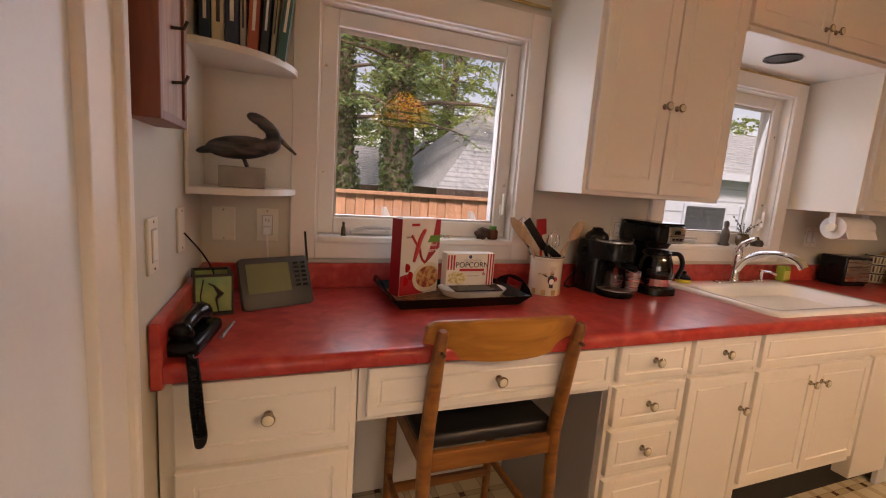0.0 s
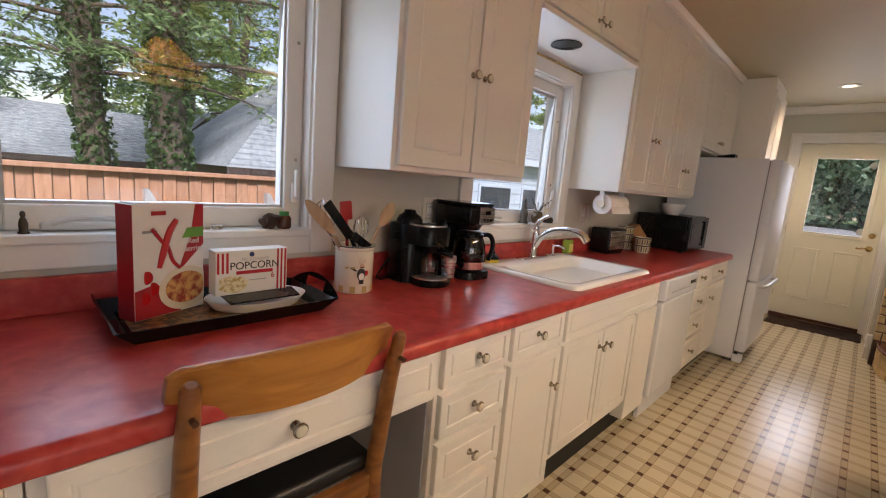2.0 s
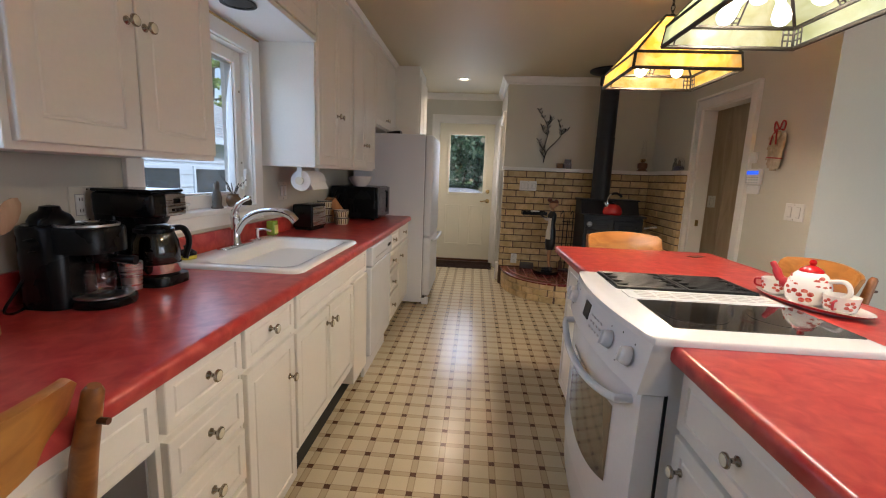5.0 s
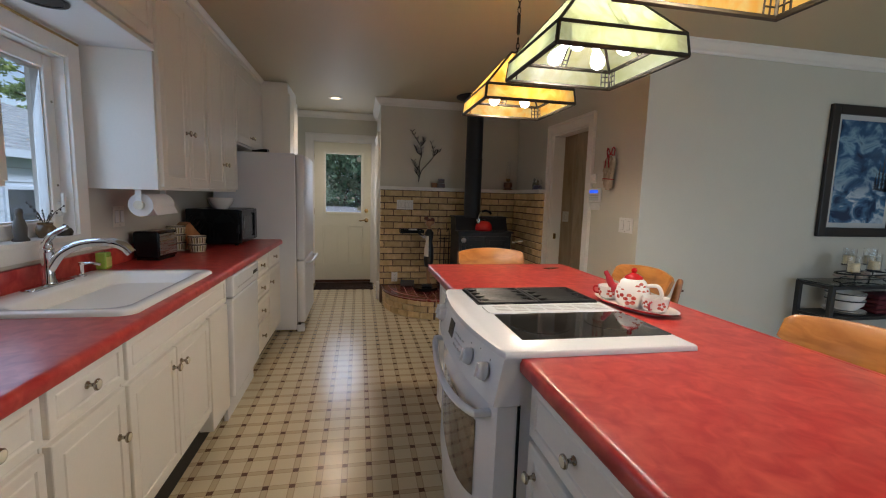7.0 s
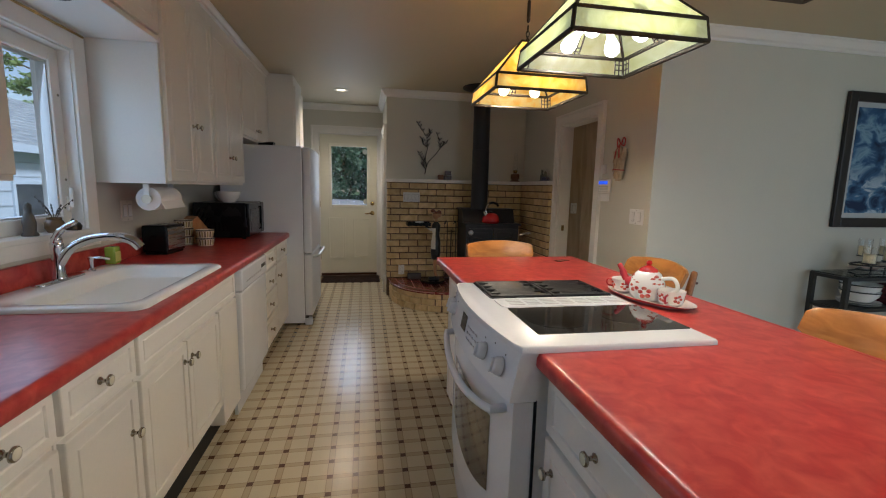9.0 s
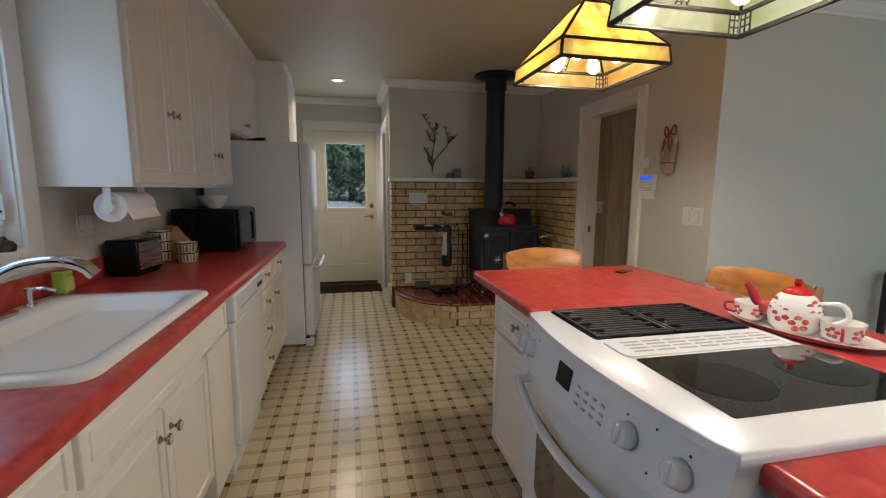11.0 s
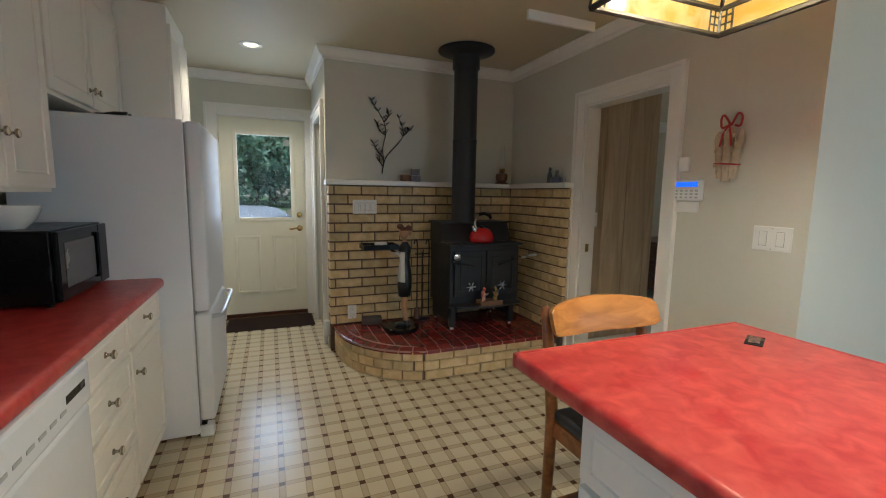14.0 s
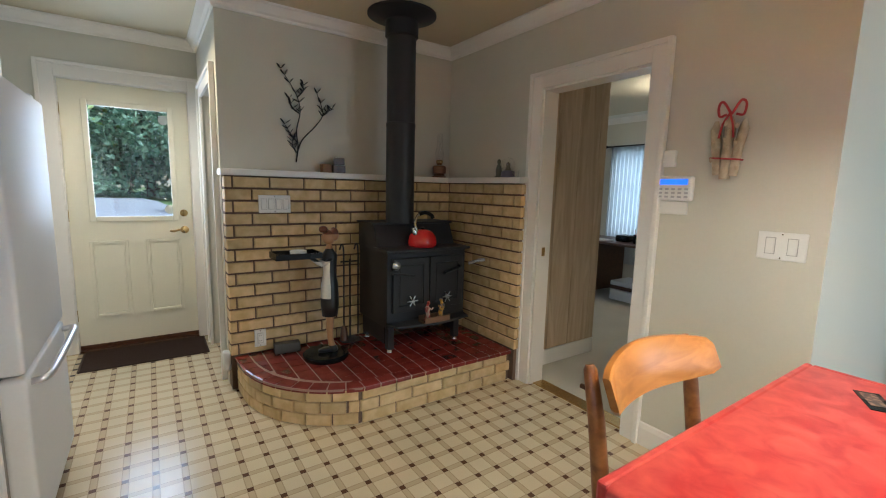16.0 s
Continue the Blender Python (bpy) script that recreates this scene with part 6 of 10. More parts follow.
M_SHINGLE = blend_mat("grey_roof_shingle", rgb(0.18, 0.22, 0.255), rgb(0.33, 0.385, 0.42), 0.85, 9, 0.3, 0.7, 6, bump=0.4, stretch=(1, 1, 1), dist=0.01)
M_SIDING = mk("white_siding", rgb(0.40, 0.49, 0.58), 0.6, var=0.03)
M_DARKTRIM = mk("dark_eaves_board", rgb(0.05, 0.035, 0.03), 0.7)


def hip_roof(parent, x0, y0, x1, y1, z, pitch, over=0.35):
    """A hipped roof with raised shingle courses on its near slope."""
    x0, y0, x1, y1 = x0 - over, y0 - over, x1 + over, y1 + over
    d = min(x1 - x0, y1 - y0) / 2
    top = z + d * pitch
    if x1 - x0 >= y1 - y0:
        rdg = [(x0 + d, (y0 + y1) / 2), (x1 - d, (y0 + y1) / 2)]
    else:
        rdg = [((x0 + x1) / 2, y0 + d), ((x0 + x1) / 2, y1 - d)]
    b = bmesh.new()
    c = [b.verts.new((px, py, z)) for px, py in ((x0, y0), (x1, y0), (x1, y1), (x0, y1))]
    r0, r1 = (b.verts.new((*q, top)) for q in rdg)
    if x1 - x0 >= y1 - y0:
        for f in ((c[0], c[1], r1, r0), (c[1], c[2], r1), (c[2], c[3], r0, r1), (c[3], c[0], r0)):
            b.faces.new(f)
    else:
        for f in ((c[0], c[1], r0), (c[1], c[2], r1, r0), (c[2], c[3], r1), (c[3], c[0], r0, r1)):
            b.faces.new(f)
    b.faces.new(c[::-1])
    rf = part("roof", b, M_SHINGLE, parent, "weathered grey shingle roof")
    n = int(d * math.hypot(1, pitch) / 0.16)
    cs_ = bmesh.new()
    for i in range(n):
        u = (i + 0.4) / n
        a0, a1, yy, zz = x0 + d * u, x1 - d * u, y0 + d * u, z + d * pitch * u
        if a1 - a0 > 0.2:
            box(a0, yy - 0.01, zz - 0.006, a1, yy + 0.02, zz + 0.026, bm=cs_)
    ob_ = part("shingle_courses", cs_, M_SHINGLE, rf)
    ob_["kind"] = "stuff"
    part("eaves_board", box(x0, y0 - 0.02, z - 0.14, x1, y0 + 0.02, z + 0.0), M_DARKTRIM if z < 1.6 else M_SIDING, parent)
    return rf


g1 = thing("garage", (7.5, 12, -0.3), "neighbouring building with a steep grey shingle hip roof", "building")
part("wall", box(3.4, 9.4, -0.3, 12, 15, 1.25), mk("brown_siding", rgb(0.16, 0.12, 0.09), 0.7), g1)
hip_roof(g1, 3.4, 9.4, 12, 15, 1.25, 0.95)
g2 = thing("house", (1.0, 17, -0.3), "low house with a long grey roof and a small gable", "house")
part("wall", box(-9, 14.4, -0.3, 6.2, 19.5, 1.2), mk("dark_house_wall", rgb(0.10, 0.07, 0.055), 0.7), g2)
hip_roof(g2, -9, 14.4, 6.2, 19.5, 1.15, 0.48)
gable = prism([(3.55, 1.75), (5.35, 1.75), (4.45, 2.62)], -16.5, -14.75, m=XZ)
part("gable", gable, M_DARKTRIM, g2, "dark gable end with white barge boards")
bgb = bmesh.new()
tube([(3.35, 14.7, 1.62), (4.45, 14.7, 2.68)], 0.07, 4, bm=bgb)
tube([(5.55, 14.7, 1.62), (4.45, 14.7, 2.68)], 0.07, 4, bm=bgb)
part("barge_board", bgb, M_SIDING, g2)
gw = bmesh.new()
for i in range(5):
    box(3.95 + 0.22 * i, 14.70, 1.80, 3.99 + 0.22 * i, 14.74, 1.95 + 0.16 * (2 - abs(i - 2)), bm=gw)
part("gable_slats", gw, mk("grey_slat", rgb(0.3), 0.7), g2)
gr2 = bmesh.new()
q = [gr2.verts.new(p) for p in ((4.45, 14.6, 2.72), (3.2, 14.6, 1.55), (3.2, 16.6, 1.9), (4.45, 17.0, 2.72), (5.7, 14.6, 1.55), (5.7, 16.6, 1.9))]
gr2.faces.new((q[0], q[1], q[2], q[3])); gr2.faces.new((q[0], q[3], q[5], q[4]))
part("gable_roof", gr2, M_SHINGLE, g2)
ob3 = thing("outbuilding", (9.5, 8, -0.3), "white sided outbuilding with a grey shingle roof", "building")
part("wall", box(5.6, 6.6, -0.3, 15, 10.5, 1.95), M_SIDING, ob3)
hip_roof(ob3, 5.6, 6.6, 15, 10.5, 1.97, 0.55)
sl = bmesh.new()
for i in range(7):
    box(5.6, 6.588, 0.1 + 0.26 * i, 15, 6.601, 0.118 + 0.26 * i, bm=sl)
part("siding_line", sl, mk("siding_shadow_gap", rgb(0.26, 0.31, 0.36), 0.6), ob3)
for wx in (7.55, 9.2):
    wf = part("window", box(wx - 0.06, 6.56, 0.62, wx + 1.16, 6.602, 1.33, 0.006), M_SIDING, ob3)
    part("pane", box(wx, 6.55, 0.68, wx + 1.1, 6.575, 1.27), mk("dark_pane", rgb(0.05, 0.06, 0.07), 0.1), wf, "dark glass pane")

# hedge and trees beyond the back door
for k, (x, y, h, m_) in enumerate(((25, 0.5, 12, M_DARKLEAF), (26, 5.5, 12, M_NEEDLE), (24, -5, 10, M_DARKLEAF))):
    tree(x, y, h, 0.17, "dense dark green garden tree beyond the path", m_, 40, 0.3, 3.0, 210, 0.17, conifer=False)


def bush(x, y, r, h, label, material, n=2600, size=0.09, z=-0.3):
    t = thing("bush", (x, y, z), label, "bush", "garden bushes")
    st_ = bmesh.new()
    for k in range(7):
        a = k * 0.9
        tube([(x, y, z - 0.02), (x + 0.3 * r * math.cos(a), y + 0.3 * r * math.sin(a), z + 0.5 * h), (x + 0.7 * r * math.cos(a), y + 0.7 * r * math.sin(a), z + 0.85 * h)], [0.02, 0.014, 0.006], 5, bm=st_)
    part("stems", st_, M_BARK, t)
    d = RNG.normal(size=(n, 3)); d /= np.linalg.norm(d, axis=1)[:, None]
    rr = RNG.uniform(0.45, 1.0, n)[:, None] * (1 + 0.25 * np.sin(d[:, :1] * 9 + d[:, 1:2] * 7))
    c = np.array([x, y, z + h * 0.5]) + d * rr * np.array([r, r, h * 0.52])
    leaves("foliage", c, RNG.uniform(0.6, 1.4, n) * size, material, t, flat=0.8, aspect=1.7)


# the lawn rises beyond the back door
bank = bmesh.new()
cols = []
for x, z in ((8.5, -0.31), (11, -0.05), (14, 0.26), (18, 0.55), (24, 0.72), (45, 0.9)):
    cols.append([bank.verts.new((x, y, z + 0.04 * math.sin(y + x))) for y in (-25, -8, -3, 0, 3, 6, 12, 25)] + [bank.verts.new((x, 25, -0.5)), bank.verts.new((x, -25, -0.5))])
for a, c in zip(cols, cols[1:]):
    for k in range(10):
        bank.faces.new([a[k], a[(k + 1) % 10], c[(k + 1) % 10], c[k]])
structure("lawn_bank", bank, M_GRASS, "rising lawn beyond the back door", "lawn", smooth=True)
pb = bmesh.new()
pc_ = []
for x, y0, y1, z in ((13.5, -0.7, 2.6, 0.30), (16, -0.4, 2.8, 0.50), (18, 0.0, 3.2, 0.63), (20.5, 0.3, 4.6, 0.70), (22, 0.8, 6.5, 0.76)):
    pc_.append([pb.verts.new(p) for p in ((x, y0, z), (x, y1, z), (x, y1, z - 0.12), (x, y0, z - 0.12))])
for a, c in zip(pc_, pc_[1:]):
    for k in range(4):
        pb.faces.new([a[k], a[(k + 1) % 4], c[(k + 1) % 4], c[k]])
pb.faces.new(pc_[0]); pb.faces.new(pc_[-1])
structure("drive", pb, bpy.data.materials["grey_concrete"], "pale gravel drive curving across the lawn", "drive")
for x, y, r, h, m_ in ((23, -2.6, 2.4, 5.2, M_DARKLEAF), (24, 1.2, 2.6, 6.5, M_DARKLEAF), (23.5, 4.6, 2.6, 5.6, M_LIGHTLEAF), (22.5, 7.6, 2.4, 6.0, M_DARKLEAF), (26.5, 3.0, 2.8, 8.5, M_DARKLEAF), (27, -1.0, 2.8, 8.0, M_DARKLEAF), (26, 8.0, 3.0, 9.0, M_LIGHTLEAF)):
    bush(x, y, r, h, "dense tall garden shrub beyond the drive", m_, 7000, 0.24, 0.6)
bush(16.6, -0.95, 0.75, 1.0, "rounded pale green bush beside the drive", M_LIGHTLEAF, 2600, 0.10, 0.42)


# ---- small things: desk end ----
M_IVORY = mk("ivory_plastic", rgb(0.72, 0.68, 0.58), 0.35)
M_PLATEW = mk("white_plastic", rgb(0.78, 0.77, 0.74), 0.35)
M_DKGREY = mk("dark_grey_plastic", rgb(0.045, 0.045, 0.042), 0.4)
M_SLOT = mk("grey_slot_gap", rgb(0.42, 0.41, 0.39), 0.6)
M_PAPER = mk("white_card", rgb(0.78, 0.76, 0.72), 0.55)
M_INK = mk("black_print", rgb(0.03), 0.6)
M_CRIM = mk("crimson_print", rgb(0.42, 0.018, 0.03), 0.35)
M_SCAR = mk("scarlet_enamel", rgb(0.50, 0.012, 0.014), 0.12, coat=0.4)
M_CREAM = mk("cream_glaze", rgb(0.74, 0.68, 0.55), 0.2)
M_GREY = mk("weathered_grey_wood", rgb(0.30, 0.28, 0.25), 0.8, var=0.3, scale=20, bump=0.5, bscale=60)
M_WAX = mk("cream_candle_wax", rgb(0.78, 0.68, 0.46), 0.5)
M_GREENG = blend_mat("green_art_glass", rgb(0.10, 0.30, 0.15), rgb(0.45, 0.50, 0.20), 0.12, 9, 0.3, 0.7, 3)


def wall_plate(at, way, w, h, slots, label, material=None, kind="switch"):
    """An electric plate; way: 'x+' etc, the way that it faces; slots: number of rockers or outlets."""
    ang = {"y-": 0, "x+": 90, "y+": 180, "x-": -90}[way]
    m = Matrix.Translation(at) @ Matrix.Rotation(radians(ang), 4, "Z")
    t = thing("switch_plate" if kind == "switch" else "outlet_plate", at, label, kind, "wall plates")
    part("plate", box(-w / 2, -0.007, -h / 2, w / 2, 0.0, h / 2, 0.003, m=m), material or M_IVORY, t)
    for i in range(slots):
        cx = (i - (slots - 1) / 2) * w / max(1, slots) * 0.9
        part("slot_frame", box(cx - 0.0185, -0.0082, -0.0355, cx + 0.0185, -0.0060, 0.0355, m=m), M_SLOT, t, "thin grey gap")
        rk = part("rocker" if kind == "switch" else "socket", box(cx - 0.016, -0.011, -0.033, cx + 0.016, -0.0065, 0.033, 0.003, m=m), M_PLATEW, t)
        if kind != "switch":
            for dz in (-0.018, 0.018):
                part("slot", box(cx - 0.006, -0.0116, dz - 0.005, cx - 0.004, -0.0108, dz + 0.005, m=m), M_BLACK, rk)
                part("slot", box(cx + 0.004, -0.0116, dz - 0.005, cx + 0.006, -0.0108, dz + 0.005, m=m), M_BLACK, rk)
    for dz in (-h * 0.42, h * 0.42):
        part("screw", cyl(m @ Vector((0, -0.0085, dz)), m @ Vector((0, -0.006, dz)), 0.003, 8), M_NICKEL, t)
    return t


wall_plate((-0.315, YN, 1.15), "y-", 0.075, 0.12, 0, "ivory phone jack plate on the wall under the shelf", kind="outlet")
ou = wall_plate((-0.172, YN, 1.15), "y-", 0.075, 0.12, 1, "ivory outlet with two plugs under the shelf", kind="outlet")
part("plug", box(-0.188, YN - 0.045, 1.118, -0.158, YN - 0.010, 1.148, 0.005), M_PLATEW, ou, "white plug")
part("cord", tube(spline([(-0.172, YN - 0.04, 1.12), (-0.170, YN - 0.045, 1.05), (-0.168, YN - 0.035, 0.98), (-0.16, YN - 0.05, 0.93)], 5), 0.004, 6), M_PLATEW, ou, "thin white cord", smooth=True)
wall_plate((XW, 1.15, 1.17), "x+", 0.075, 0.12, 1, "ivory switch plate on the end wall")
jk = wall_plate((XW, 1.43, 1.17), "x+", 0.075, 0.12, 0, "ivory wall jack with a thin black cable", kind="outlet")
part("cord", tube(spline([(XW + 0.012, 1.43, 1.16), (XW + 0.05, 1.46, 1.10), (XW + 0.075, 1.50, 1.03), (XW + 0.085, 1.55, 0.93)], 5), 0.0025, 6), M_BLACK, jk, "thin black cable", smooth=True)
wall_plate((1.455, YN, 1.185), "y-", 0.13, 0.12, 2, "ivory double outlet behind the coffee makers", kind="outlet")
wall_plate((2.945, YN, 1.185), "y-", 0.12, 0.12, 2, "pale switch and outlet plate beside the sink window")

shelf = thing("corner_shelf", (-0.3, 1.7, 1.26), "white painted quarter-round corner shelf unit", "shelf")
part("back_board", box(XW + 0.002, YN - 0.010, 1.262, -0.078, YN - 0.001, 2.45, 0.002), M_CAB, shelf)
part("side_board", box(XW + 0.002, 1.50, 1.262, XW + 0.012, YN - 0.0105, 2.45, 0.002), M_CAB, shelf)
for z, flat_ in ((1.266, True), (1.668, False), (2.07, False)):
    R = 0.295
    arcp = [(XW + 0.012 + R * math.sin(radians(a)), YN - 0.0105 - R * math.cos(radians(a))) for a in range(0, 91, 6)]
    part("shelf_board", prism([(XW + 0.012, YN - 0.0105)] + arcp, z, z + 0.020, bevel=0.004), M_CAB, shelf)

# books on the middle board
sx = -0.357
for w, h, d, col, lean, nm in ((0.030, 0.26, 0.17, (0.02, 0.05, 0.07), 0, "dark teal"), (0.034, 0.25, 0.17, (0.62, 0.55, 0.36), 0, "cream"), (0.036, 0.27, 0.18, (0.02, 0.03, 0.06), 0, "navy"), (0.016, 0.24, 0.16, (0.55, 0.5, 0.42), 0, "pale"), (0.030, 0.23, 0.17, (0.48, 0.11, 0.05), 3, "red"), (0.022, 0.25, 0.17, (0.02, 0.02, 0.02), 4, "black"), (0.012, 0.24, 0.16, (0.5, 0.42, 0.25), 5, "buff"), (0.026, 0.27, 0.17, (0.02, 0.12, 0.10), 7, "green")):
    y0 = YN - 0.02 - d - max(0, (sx + 0.357)) * -0.03
    m = Matrix.Translation((sx, YN - 0.02, 1.6885)) @ Matrix.Rotation(radians(lean), 4, "Y")
    bk = thing("book", (sx + w / 2, YN - 0.1, 1.689), nm + " cookbook standing on the corner shelf", "book", "cookbooks")
    part("cover", box(0, -d, 0, w, -0.002, h, 0.002, m=m), mk("book_" + nm, rgb(*col), 0.45), bk)
    part("pages", box(0.003, -d + 0.006, h - 0.001, w - 0.003, -0.004, h + 0.0008, m=m), M_PAPER, bk)
    part("title_bar", box(w * 0.35, -d - 0.0012, h * 0.30, w * 0.65, -d + 0.0005, h * 0.82, m=m), M_PAPER if sum(col) < 0.8 else M_INK, bk, "band of lettering")
    sx += w + 0.0025 + (0.004 if lean else 0)

# carved pelican: one plain shape on its block
pel = bmesh.new()
px, py, pz = -0.238, 1.60, 1.352
def ell(cx, cz, rx, ry, rz, rot=0):
    blob((px + cx, py, pz + cz), (rx, ry, rz), 3, bm=pel, m=Matrix.Rotation(radians(rot), 4, "Y"))
ell(-0.01, 0.058, 0.098, 0.042, 0.036, -4)
ell(-0.098, 0.045, 0.035, 0.020, 0.012, -14)
tube(spline([(px + 0.065, py, pz + 0.065), (px + 0.088, py, pz + 0.085), (px + 0.078, py, pz + 0.118), (px + 0.050, py, pz + 0.142)], 5), [0.026] * 5 + [0.022] * 5 + [0.019] * 6, 12, bm=pel)
ell(0.040, 0.148, 0.034, 0.018, 0.017, 20)
tube([(px + 0.058, py, pz + 0.145), (px + 0.10, py, pz + 0.098), (px + 0.155, py, pz + 0.050)], [0.013, 0.010, 0.004], 8, bm=pel)
tube([(px - 0.002, py - 0.012, pz + 0.03), (px + 0.01, py - 0.012, pz)], 0.006, 6, bm=pel)
tube([(px - 0.002, py + 0.012, pz + 0.03), (px + 0.01, py + 0.012, pz)], 0.006, 6, bm=pel)
tagged(part("pelican_carving", pel, blend_mat("painted_dark_wood", rgb(0.012, 0.011, 0.011), rgb(0.11, 0.095, 0.085), 0.55, 9, 0.42, 0.62, 6, 0.4, stretch=(1, 1, 5), bump=0.3), smooth="all"), "dark painted wooden pelican standing on a grey block", "statue")
tagged(part("wood_block", box(-0.305, 1.555, 1.2865, -0.172, 1.645, 1.351, 0.004), M_GREY), "weathered grey wooden block under the pelican", "block")

case = thing("wall_case", (XW, 1.1, 1.42), "red cedar wall case with small hooks on the end wall", "case")
part("frame_side", box(XW + 0.001, 0.985, 1.42, XW + 0.062, 1.003, 2.2, 0.002), M_REDBOX, case)
part("frame_side", box(XW + 0.001, 1.192, 1.42, XW + 0.062, 1.21, 2.2, 0.002), M_REDBOX, case)
part("frame_bottom", box(XW + 0.001, 1.003, 1.42, XW + 0.062, 1.192, 1.437, 0.002), M_REDBOX, case)
part("front_board", box(XW + 0.001, 1.003, 1.437, XW + 0.056, 1.192, 2.2), blend_mat("worn_cedar_board", rgb(0.26, 0.11, 0.06), rgb(0.46, 0.26, 0.16), 0.5, 5, 0.3, 0.7, 5, 0.6, stretch=(8, 8, 1.2)), case, "worn paler cedar front board")
for z in (1.50, 1.60, 1.70, 1.80):
    part("hook", tube([(XW + 0.055, 1.10, z), (XW + 0.078, 1.10, z + 0.002), (XW + 0.084, 1.10, z + 0.016)], 0.0035, 6), M_CAME, case, "small dark hook")

# weather station, lantern, telephone, pen
ws = thing("weather_station", (-0.14, 1.53, 0.916), "dark grey desktop weather station with a green screen", "electronics")
m = Matrix.Translation((-0.225, 1.475, 0.917)) @ Matrix.Rotation(radians(22), 4, "Z") @ Matrix.Rotation(radians(-24), 4, "X")
part("case", prism(rounded(0, 0, 0.225, 0.165, 0.012), -0.026, 0, m=m @ XZ @ Matrix.Rotation(0, 4, "X"), bevel=0.004), M_DKGREY, ws, smooth=True)
part("screen", box(0.018, -0.0, 0.050, 0.155, 0.0015, 0.145, m=m @ Matrix.Translation((0, -0.0015, 0)) @ Matrix.Scale(-1, 4, (0, 1, 0))), mk("green_lcd", rgb(0.13, 0.15, 0.075), 0.2), ws, "grey green display")
M_LCDINK = mk("lcd_digits", rgb(0.06, 0.075, 0.03), 0.4)
for i in range(5):
    for j in range(3):
        part("digit_bar", box(0.030 + 0.024 * i, -0.0022, 0.062 + 0.027 * j, 0.044 + 0.024 * i, -0.0016, 0.072 + 0.027 * j, m=m), M_LCDINK, ws)
for i in range(2):
    for j in range(6):
        part("key", box(0.172 + 0.024 * i, -0.004, 0.062 + 0.015 * j, 0.188 + 0.024 * i, 0.0, 0.070 + 0.015 * j, 0.0015, m=m), M_BLACK, ws)
part("antenna", tube([m @ Vector((0.215, 0.02, 0.15)), m @ Vector((0.233, 0.02, 0.15)), m @ Vector((0.233, 0.0, 0.25))], 0.004, 8), M_BLACK, ws, "short black antenna", smooth=True)
part("stand", box(0.05, 0.02, 0.0, 0.17, 0.085, 0.012, 0.003, m=Matrix.Translation((-0.225, 1.475, 0.9155)) @ Matrix.Rotation(radians(22), 4, "Z")), M_DKGREY, ws)
lan = thing("glass_lantern", (-0.315, 1.50, 0.916), "small green art glass candle box with a heron outline", "lantern")
lm = Matrix.Translation((-0.315, 1.50, 0.916)) @ Matrix.Rotation(radians(12), 4, "Z")
for k in range(4):
    part("pane", box(-0.048, -0.050, 0.012, 0.048, -0.047, 0.118, m=lm @ Matrix.Rotation(radians(90 * k), 4, "Z")), M_GREENG, lan)
    part("edge_came", box(-0.052, -0.052, 0.0, -0.046, -0.046, 0.124, m=lm @ Matrix.Rotation(radians(90 * k), 4, "Z")), M_CAME, lan)
    part("rim_came", box(-0.046, -0.052, 0.116, 0.046, -0.046, 0.124, m=lm @ Matrix.Rotation(radians(90 * k), 4, "Z")), M_CAME, lan)
part("base", box(-0.052, -0.052, 0.0, 0.052, 0.052, 0.010, m=lm), M_CAME, lan)
hr = tube([lm @ Vector(p) for p in ((0.012, -0.052, 0.012), (0.006, -0.052, 0.05), (0.018, -0.052, 0.065), (0.0, -0.052, 0.09), (-0.014, -0.052, 0.098))], [0.002, 0.003, 0.009, 0.003, 0.002], 6)
tube([lm @ Vector(p) for p in ((-0.03, -0.052, 0.012), (-0.034, -0.052, 0.06), (-0.026, -0.052, 0.11))], 0.002, 5, bm=hr)
part("heron", hr, M_CAME, lan, "dark heron and reed outline")
ph = thing("telephone", (-0.325, 1.24, 0.916), "black corded telephone with its coiled cord hanging down", "telephone")
pm_ = Matrix.Translation((-0.322, 1.235, 0.916)) @ Matrix.Rotation(radians(-8), 4, "Z")
part("base", box(-0.040, -0.095, 0.0, 0.040, 0.105, 0.035, 0.012, 3, m=pm_), M_BLACK, ph, smooth=True)
hs = tube([pm_ @ Vector(p) for p in spline([(0, -0.088, 0.046), (0, -0.062, 0.058), (0, -0.015, 0.066), (0, 0.045, 0.064), (0, 0.088, 0.050)], 4)], [0.015, 0.024, 0.027, 0.026, 0.021, 0.019, 0.018, 0.018, 0.018, 0.018, 0.018, 0.020, 0.024, 0.027, 0.026, 0.022, 0.014], 12)
part("handset", hs, M_BLKGLOSS, ph, "glossy black handset", smooth="all")
coil = []
path_ = spline([(-0.312, 1.135, 0.93), (-0.300, 1.092, 0.90), (-0.297, 1.088, 0.83), (-0.290, 1.088, 0.755), (-0.286, 1.088, 0.735), (-0.280, 1.088, 0.755), (-0.284, 1.088, 0.80), (-0.290, 1.09, 0.88), (-0.30, 1.115, 0.925)], 60)
for i, p_ in enumerate(path_):
    a = i * 1.1
    coil.append((p_.x + 0.007 * math.cos(a), p_.y - 0.004 + 0.007 * math.sin(a), p_.z + 0.002 * math.sin(a)))
part("coiled_cord", tube(coil, 0.003, 5), M_BLACK, ph, "coiled black cord", smooth=True)
tagged(part("pen", cyl((-0.262, 1.25, 0.9215), (-0.245, 1.37, 0.9215), 0.005, 10, 0.004), M_STEEL, smooth=True), "silver pen lying beside the telephone", "pen")

